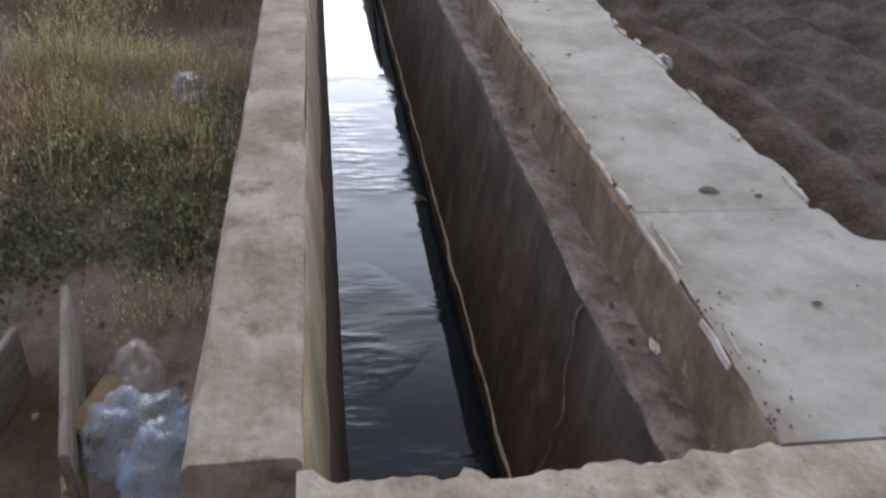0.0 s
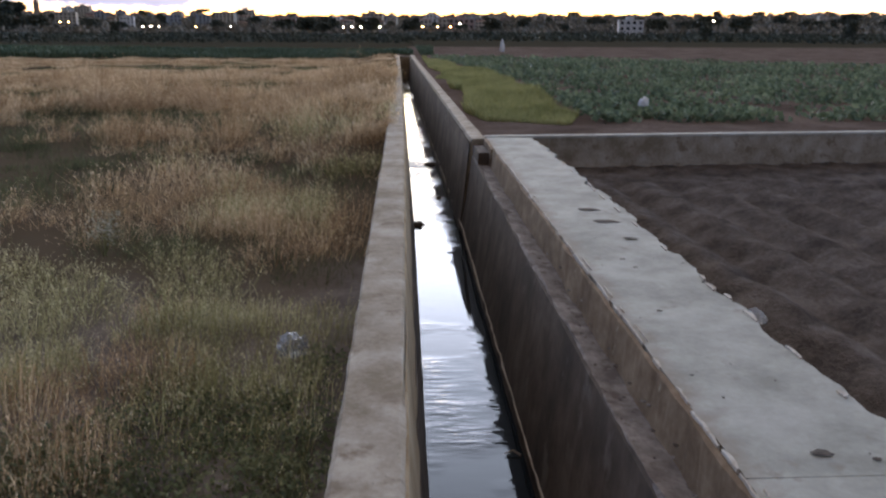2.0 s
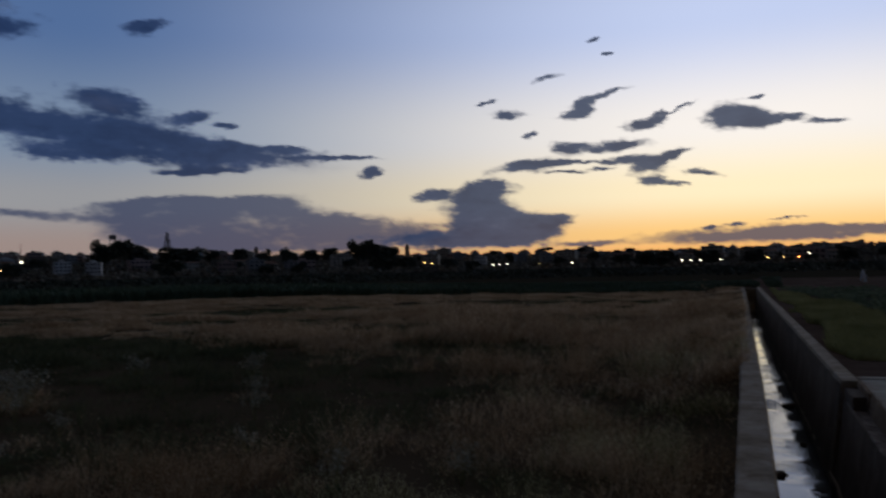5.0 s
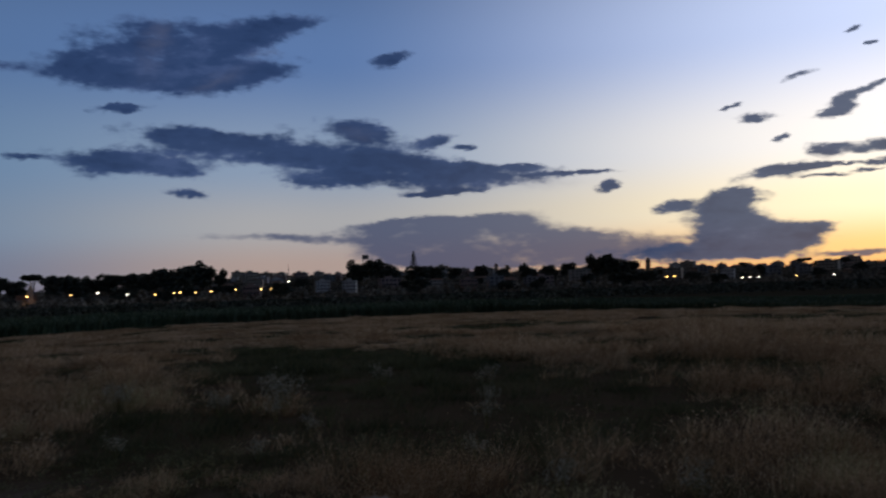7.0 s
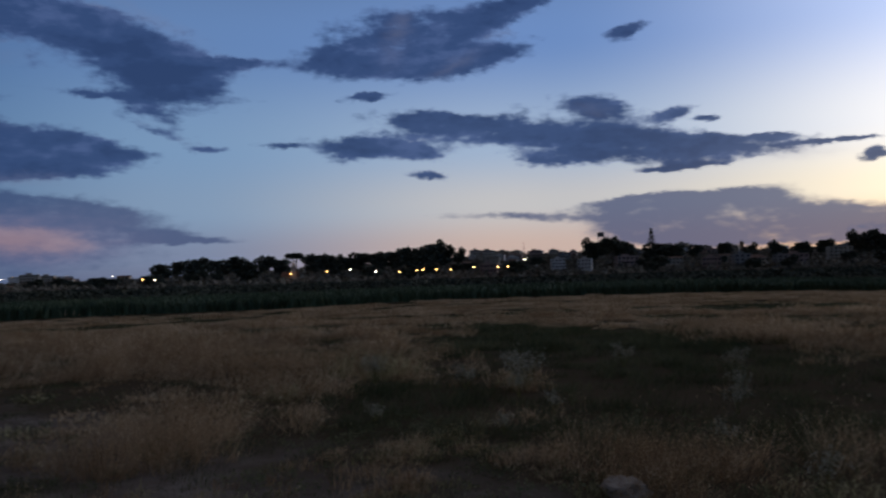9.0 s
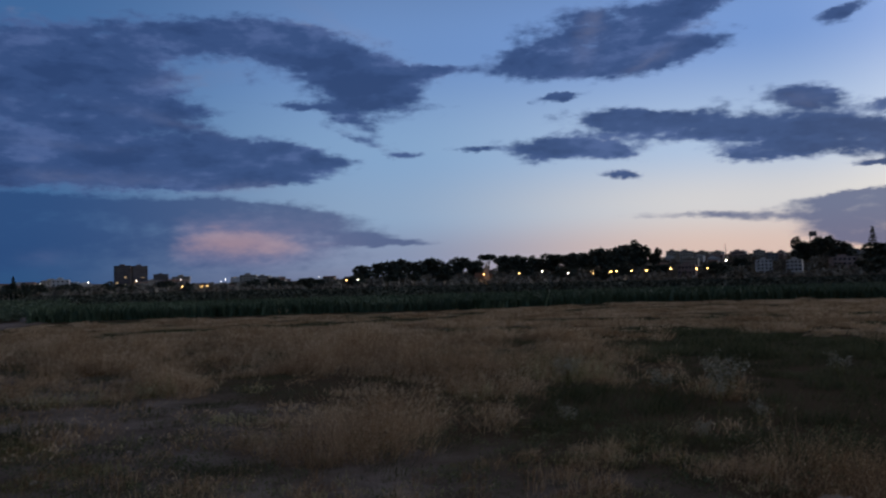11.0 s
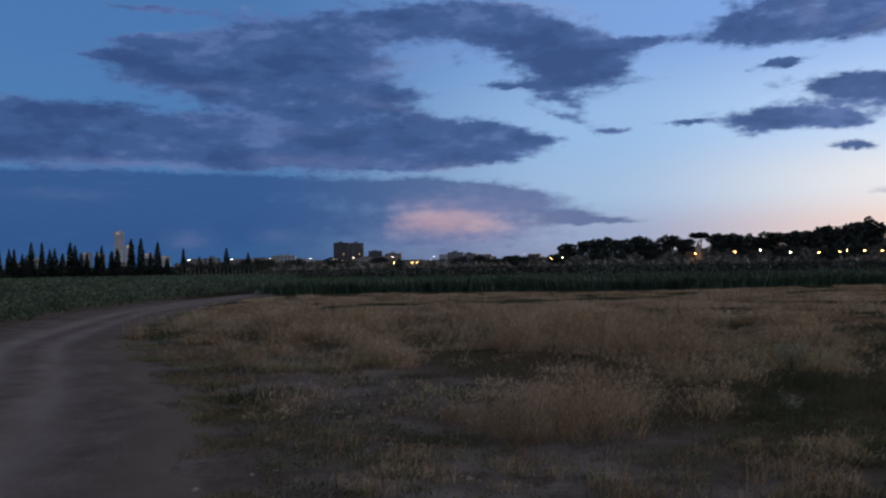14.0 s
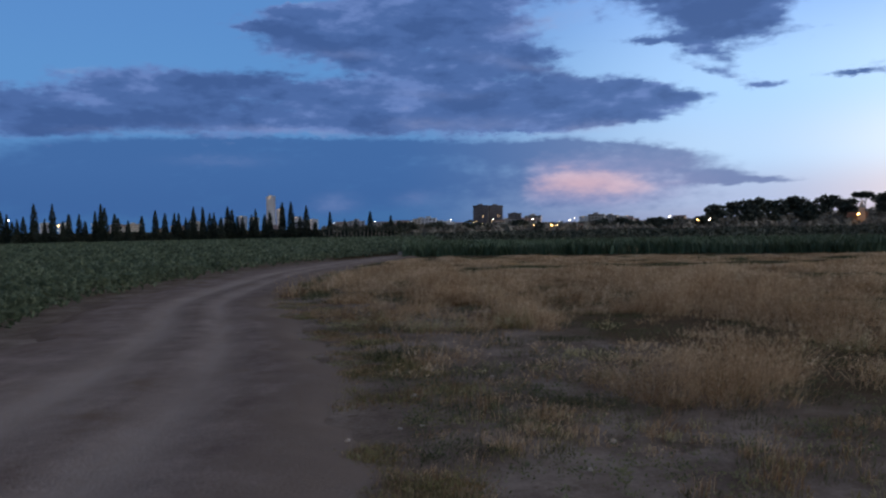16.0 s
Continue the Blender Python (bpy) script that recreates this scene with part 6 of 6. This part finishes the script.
    lo.matrix_world = look((q.x, q.y, z + 0.5), (p.x, p.y, z + 3.0))
    # spire on the ridge
    sp = empty("mast", "thin dark mast above the pines", "mast")
    g = Geo().tube([(0, 0, -1), (0, 0, 12), (0, 0, 16)], [0.5, 0.35, 0.06], 6)
    g.ob("pole", M_STEEL, sp)
    s = top_height(63.0, 1.85, 520) / 16
    put(sp, 63.0, 520, (1, 1, s))
    s = top_height(48.0, 2.15, 600) / 16
    put(sp, 48.0, 600, (0.5, 0.5, s))
    drop(sp)


build_town()


def build_lamps():
    def lamp(label, mat):
        t = empty("street_lamp", label, "street lamp", "street lamps of the town")
        Geo().tube([(0, 0, -0.5), (0, 0, 6.6), (0, -0.5, 7.0), (0, -1.2, 7.05)], [0.11, 0.08, 0.06, 0.05], 6).ob("pole", M_STEEL, t)
        g = Geo()
        for i in range(5):
            a0, a1 = -math.pi / 2 + math.pi * i / 5, -math.pi / 2 + math.pi * (i + 1) / 5
            V = [(0.32 * math.cos(a) * math.cos(b * math.tau / 8), -1.2 + 0.32 * math.cos(a) * math.sin(b * math.tau / 8), 6.8 + 0.30 * math.sin(a)) for a in (a0, a1) for b in range(8)]
            g.add(V, [(b, (b + 1) % 8, 8 + (b + 1) % 8, 8 + b) for b in range(8)])
        g.ob("lantern", mat, t, "glowing lantern")
        return t

    warm, cool = lamp("lit street lamp with an orange lantern", M_WARM), lamp("lit street lamp with a white lantern", M_COOL)
    W = [(21.8, 0.34), (21.3, 0.33), (13.7, -0.17), (-1.3, -0.2), (-2.3, -0.22), (-3.2, 0.05), (-3.2, -0.17), (64.4, 0.44), (61.9, 0.47), (61.2, 0.6), (56.8, 0.32), (55.6, 0.38), (55.2, 0.41),
         (54.2, 0.4), (53.2, 0.39), (51.6, 0.48), (49.9, 0.46), (49.2, 0.45), (116.9, 0.37), (116.9, 0.62), (89.8, 0.35), (89.3, 0.34), (88.7, 0.33), (85.1, 0.1), (83.9, 0.12), (83.5, 0.11), (78.3, 0.21), (74.1, 0.28)]
    C = [(48.0, 0.93), (17.0, -0.05), (16.5, -0.06), (16.0, -0.07), (11.5, 0.06), (4.1, 0.04), (3.5, -0.01), (2.9, 0.09), (1.6, 0.1), (-3.8, 0.4), (-6.4, 0.6), (73.3, 0.27), (72.5, 0.5), (69.5, 0.5),
         (66.9, 0.5), (62.8, 0.7), (60.3, 0.56), (58.5, 0.38), (119.7, 0.98), (112.8, 0.44), (103.6, 0.6), (101.2, 0.56), (99.1, 0.52), (96.3, 0.55), (93.7, 0.5), (90.9, 0.57), (88.0, 0.56), (87.4, 0.35),
         (85.2, 0.54), (83.3, 0.31), (82.6, 0.41), (82.3, 0.56), (77.2, 0.23), (75.9, 0.55), (-12.0, 0.9), (-20.5, 0.6), (-27.5, 0.8), (-28.4, 0.75)]
    for proto, spots in ((warm, W), (cool, C)):
        for az, el in spots:
            # the distance at which a mast of seven metres carries its lantern at that height
            r = min((abs(top_height(az, el, d) - 7.0) + (0.002 * abs(d - 420)), d) for d in range(250, 1300, 10))[1]
            s = top_height(az, el, r) / 6.8
            k = 0.5 + r / 1200
            put(proto, az, r, (k, k, max(0.35, s)), az)
        drop(proto)


build_lamps()


# ---- stones, litter and debris ----
def stone(name, label, at, size, seed, mat, category="stone", group="", sub=2):
    bm = bmesh.new()
    bmesh.ops.create_icosphere(bm, subdivisions=sub, radius=1.0)
    for v in bm.verts:
        d = v.co.normalized()
        k = 0.75 + 0.45 * noise.noise(d * 1.6 + Vector((seed, 0, 0))) + 0.18 * noise.noise(d * 4.5 + Vector((0, seed, 0)))
        v.co = Vector((d.x * size[0], d.y * size[1], d.z * size[2])) * k
    me = bpy.data.meshes.new(name)
    bm.to_mesh(me)
    bm.free()
    me.materials.append(mat)
    o = new(name, me)
    o.location = at
    return tagged(o, label, category, group)


def crumple(name, label, at, size, seed, mat, category="plastic bag", turn=0.0):
    """A crumpled thin film with folds."""
    bm = bmesh.new()
    bmesh.ops.create_icosphere(bm, subdivisions=4, radius=1.0)
    for v in bm.verts:
        d = v.co.normalized()
        q = Vector((d.x * 3.4, d.y * 1.2, d.z * 2.2))
        f = abs(noise.noise(d * 1.3 + Vector((seed, 1, 0)))) * 0.7 + abs(noise.noise(q + Vector((0, seed, 2)))) * 0.42
        f += abs(noise.noise(Vector((d.x * 6.5, d.y * 2.0, d.z * 4.0)) + Vector((seed, 0, seed)))) * 0.22
        k = 1.12 - f
        v.co = Vector((d.x * size[0], d.y * size[1], max(-0.45, d.z) * size[2])) * k
    me = bpy.data.meshes.new(name)
    bm.to_mesh(me)
    bm.free()
    me.materials.append(mat)
    me.polygons.foreach_set("use_smooth", [True] * len(me.polygons))
    o = new(name, me)
    o.location, o.rotation_euler = at, (0, 0, turn)
    return tagged(o, label, category)


def film(name, colour, alpha, rough):
    mt = bpy.data.materials.new(name)
    mt.use_nodes = True
    nt = mt.node_tree
    b = nt.nodes["Principled BSDF"]
    b.inputs["Base Color"].default_value, b.inputs["Roughness"].default_value = (*colour, 1), rough
    nz = nt.nodes.new("ShaderNodeTexNoise")
    nz.inputs["Scale"].default_value, nz.inputs["Detail"].default_value, nz.inputs["Distortion"].default_value = 9, 3, 1.6
    mr = nt.nodes.new("ShaderNodeMapRange")
    nt.links.new(nz.outputs[0], mr.inputs[0])
    mr.inputs[1].default_value, mr.inputs[2].default_value, mr.inputs[3].default_value, mr.inputs[4].default_value = 0.4, 0.7, alpha, min(1.0, alpha + 0.3)
    nt.links.new(mr.outputs[0], b.inputs["Alpha"])
    return mt


M_CLEAR = film("clear_film", (0.55, 0.58, 0.62), 0.05, 0.04)
M_BLUE = film("pale_blue_film", (0.40, 0.50, 0.64), 0.22, 0.15)
M_WHITEBAG = film("white_film", (0.34, 0.37, 0.41), 0.3, 0.4)


def gz(x, y):
    return float(ground_z(x, y))


def build_litter():
    crumple("clear_bag", "crumpled clear plastic bag lying on soil", (-0.52, 2.03, -0.31), (0.085, 0.15, 0.12), 2.0, M_CLEAR)
    bb = crumple("blue_bag", "crumpled pale blue plastic sheet in a heap", (-0.47, 1.80, -0.30), (0.16, 0.14, 0.13), 5.0, M_BLUE, turn=0.6)
    wb = crumple("white_bag", "torn bluish-white plastic sheet beside the wall", (-0.38, 1.62, -0.27), (0.09, 0.17, 0.14), 8.0, M_BLUE, turn=-0.2)
    for bag, at, size, seed, turn in ((bb, (0.12, -0.05, -0.02), (0.10, 0.06, 0.06), 12.0, 0.4), (wb, (0.02, -0.16, -0.02), (0.06, 0.09, 0.07), 14.0, 0.2)):
        end = crumple("torn_end", "", at, size, seed, M_BLUE, "", turn)
        end.parent = bag
    crumple("small_bag", "scrap of pale grey plastic in the weeds", (-0.66, 4.45, gz(-0.66, 4.45) + 0.12), (0.10, 0.09, 0.10), 3.0, M_WHITEBAG)
    for name, label, a, b, h in (("board", "weathered grey board stuck upright in the soil", (-0.78, 2.36), (-0.61, 1.62), 0.30), ("board", "weathered pale board leaning in the pit", (-0.92, 2.25), (-0.99, 1.85), 0.22)):
        d = Vector((b[0] - a[0], b[1] - a[1], 0))
        n = Vector((-d.y, d.x, 0)).normalized() * 0.013
        V = []
        for p in (a, b):
            for s in (-1, 1):
                for z in (-0.5, -0.5 + h + (0.03 if p is a else 0)):
                    V.append((p[0] + n.x * s, p[1] + n.y * s, z))
        Geo().add(V, [(0, 1, 3, 2), (4, 6, 7, 5), (0, 4, 5, 1), (2, 3, 7, 6), (1, 5, 7, 3), (0, 2, 6, 4)]).ob(name, M_WOOD, None, label, bevel=0.004, category="board")
    blk = Geo().box(-0.05, 0.05, -0.10, 0.10, 0, 0.09).ob("concrete_block", M_CONC, None, "broken concrete block with a pale top", bevel=0.008, category="block")
    blk.location, blk.rotation_euler = (-0.60, 1.92, -0.36), (0.25, 0.3, -0.35)
    stone("red_stone", "dull reddish round stone on soil", (-0.63, 1.66, -0.36), (0.045, 0.05, 0.04), 3, M_OCHRE)
    stone("boulder", "pale rough boulder in the dry grass", (-2.62, 4.05, gz(-2.62, 4.05) + 0.10), (0.24, 0.2, 0.22), 7, M_STONE, "boulder", sub=3)
    stone("boulder", "pale broken boulder in the weeds", (-4.75, 5.25, gz(-4.75, 5.25) + 0.03), (0.27, 0.22, 0.15), 17, M_STONE, "boulder", sub=3)
    stone("white_stone", "white stone at the field corner", (-57.0, -4.5, gz(-57, -4.5) + 0.10), (0.6, 0.4, 0.4), 5, M_MORTAR)
    crumple("white_litter", "white plastic scrap among the crops", (4.55, 15.4, 0.16), (0.10, 0.08, 0.13), 4.0, M_WHITE, "plastic scrap")
    crumple("white_litter", "white plastic rag on a stalk far in the crops", (7.1, 60.0, 0.25), (0.16, 0.14, 0.6), 6.0, M_WHITE, "plastic scrap")
    crumple("green_bag", "greenish clear plastic caught on the walkway's edge", (1.95, 4.15, -0.03), (0.035, 0.11, 0.04), 9.0, M_CLEAR)
    rnd = random.Random(8)
    for k in range(46):
        r, az = rnd.uniform(5, 20), rnd.uniform(78, 118)
        p = polar(az, r)
        if float(road_gap(p.x, p.y)) > 2.5:
            continue
        s = rnd.uniform(0.02, 0.05)
        stone("pebble", "small pale pebble on the track", (p.x, p.y, gz(p.x, p.y) + 0.03), (s, s * 1.3, s * 0.6), k, M_STONE, "pebble", "pebbles on the track", 1)
    for k in range(70):
        x, y = -0.35 - 1.8 * rnd.random(), rnd.uniform(1.7, 3.6)
        s = rnd.uniform(0.006, 0.03)
        stone("pebble", "small stone on bare soil", (x, y, gz(x, y) + s * 0.3), (s, s * 1.2, s * 0.7), k + 60, rnd.choice((M_STONE, M_LEDGE, M_CRUMB)), "pebble", "stones by the wall", 1)
    # crumbs and dry weeds on the walkway
    for x, y, s in ((1.58, 6.75, 0.15), (1.62, 6.3, 0.17), (1.67, 5.75, 0.09), (1.40, 4.16, 0.028), (1.55, 1.86, 0.03), (1.52, 2.6, 0.06), (1.47, 5.2, 0.03), (1.5, 5.0, 0.025), (1.7, 2.55, 0.03), (1.28, 3.3, 0.015)):
        stone("clod", "dark crumb of dry soil on the walkway", (x, y, 0.006), (s * 0.8, s * 0.5, 0.003), x * 9 + y, M_DIRT, "soil clod", "crumbs on the walkway")
    for k in range(16):
        x, y = rnd.uniform(1.2, 1.85), rnd.uniform(1.5, 6.5)
        s = rnd.uniform(0.004, 0.009)
        stone("clod", "dark crumb of dry soil on the walkway", (x, y, 0.006), (s, s, s * 0.4), k, M_DIRT, "soil clod", "crumbs on the walkway", 1)
    for k in range(40):
        y = rnd.uniform(1.4, 6.0)
        s = rnd.uniform(0.008, 0.02)
        stone("clod", "crumb of broken mortar on the ledge", (rnd.uniform(0.97, 1.13), y, -0.165), (s, s * 1.3, s * 0.5), k + 200, rnd.choice((M_CRUMB, M_LEDGE)), "mortar crumb", "crumbs on the ledge", 1)
    for k in range(34):
        y = 1.36 + 0.6 * rnd.random() ** 1.5
        s = rnd.uniform(0.003, 0.008)
        stone("clod", "brown crumb of broken mortar on the walkway's edge", (1.15 + 0.12 * rnd.random() ** 2, y, 0.006), (s, s * 1.2, s * 0.5), k + 300, M_DIRT, "mortar crumb", "crumbs on the walkway", 1)
    stone("mortar_chip", "pale flake of mortar on the ledge", (1.075, 1.90, -0.165), (0.018, 0.05, 0.012), 4, M_MORTAR, "mortar chip")
    # floating debris and the root along the waterline
    for x, y, s, lab in ((0.18, 11.9, 0.15, "dark clump of leaves and twigs on the water"), (0.56, 17.6, 0.16, "dark heap of leaves snagged on the canal wall"), (0.60, 13.9, 0.07, "dark scrap on the water")):
        stone("debris", lab, (x, y, WATER_Z + 0.01), (s, s * 1.3, 0.05), y, M_CRUMB, "debris", sub=3)
    pts = []
    y = 2.2
    while y < 30:
        pts.append((0.822 + float(shear_right(y)) + rnd.uniform(-0.012, 0.008), y, -1.245 + rnd.uniform(-0.006, 0.012)))
        y += rnd.uniform(0.06, 0.2) * (1 if y < 8 else 3)
    g = Geo().tube(pts, [0.006 + 0.004 * rnd.random() + (0.002 if p[1] < 8 else 0.006) for p in pts], 6)
    g.ob("root_strand", M_ROPE, None, "thin pale root trailing along the waterline", category="root")
    Geo().tube([(0.79, 5.02, WATER_Z + 0.01), (0.74, 5.05, WATER_Z + 0.03), (0.68, 5.03, WATER_Z + 0.015)], [0.008, 0.006, 0.003], 6).ob("twig", M_ROPE, None, "short twig caught in the canal root", category="twig")


build_litter()


# tall pale weeds in the green hollow
def weed_bush(label, h, seed):
    rng = np.random.default_rng(seed)
    t = empty("weed_bush", label, "weed", "tall weeds in the hollow")
    g = Geo()
    tips = []
    for k in range(11):
        a, lean = rng.uniform(0, math.tau), rng.uniform(0.1, 0.5)
        top = Vector((math.cos(a) * lean * h, math.sin(a) * lean * h, h * rng.uniform(0.65, 1.0)))
        mid = top * 0.5 + Vector((0, 0, 0.06 * h))
        g.tube([(0, 0, -0.05), mid, top], [0.007, 0.005, 0.002], 5)
        tips.append((mid, top))
    g.ob("stalk", M_OLIVE, t)
    P = []
    for mid, top in tips:
        for j in range(26):
            f = rng.uniform(0, 1.05)
            p = mid.lerp(top, f)
            P.append((p.x + rng.normal(0, 0.05), p.y + rng.normal(0, 0.05), p.z + rng.normal(0, 0.03)))
    P = np.array(P)
    V, T = leaf_cloud(P[:, 0], P[:, 1], P[:, 2], rng.uniform(0.012, 0.034, len(P)), rng)
    c = Geo()
    c.v, c.f = [tuple(v) for v in V], [tuple(f) for f in T]
    c.ob("plume", M_PALEWEED, t, "pale fluffy seed heads", kind="stuff")
    return t


def build_weeds():
    rnd = random.Random(21)
    protos = [weed_bush("tall pale feathery weed standing in the hollow", 0.75, 5), weed_bush("bushy pale weed gone to seed", 0.6, 9)]
    for x, y, s in ((-9.9, 8.8, 1.0), (-10.3, 9.0, 0.9), (-10.7, 8.2, 0.7), (-10.8, 12.2, 0.8), (-9.4, 8.2, 0.6), (-12.6, 7.6, 0.8), (-13.1, 7.9, 0.7), (-8.6, 12.6, 0.8), (-7.2, 10.6, 0.6),
                    (-6.3, 9.2, 0.6), (-8.0, 7.6, 0.5), (-11.6, 10.0, 0.7), (-5.2, 7.4, 0.5), (-7.4, 6.2, 0.45), (-9.0, 5.4, 0.45), (-3.6, 6.4, 0.6), (-2.6, 6.9, 0.6)):
        copy_thing(rnd.choice(protos), Matrix.LocRotScale((x, y, gz(x, y)), Euler((0, 0, rnd.uniform(0, 6))), (s, s, s)))
    for p in protos:
        drop(p)


build_weeds()
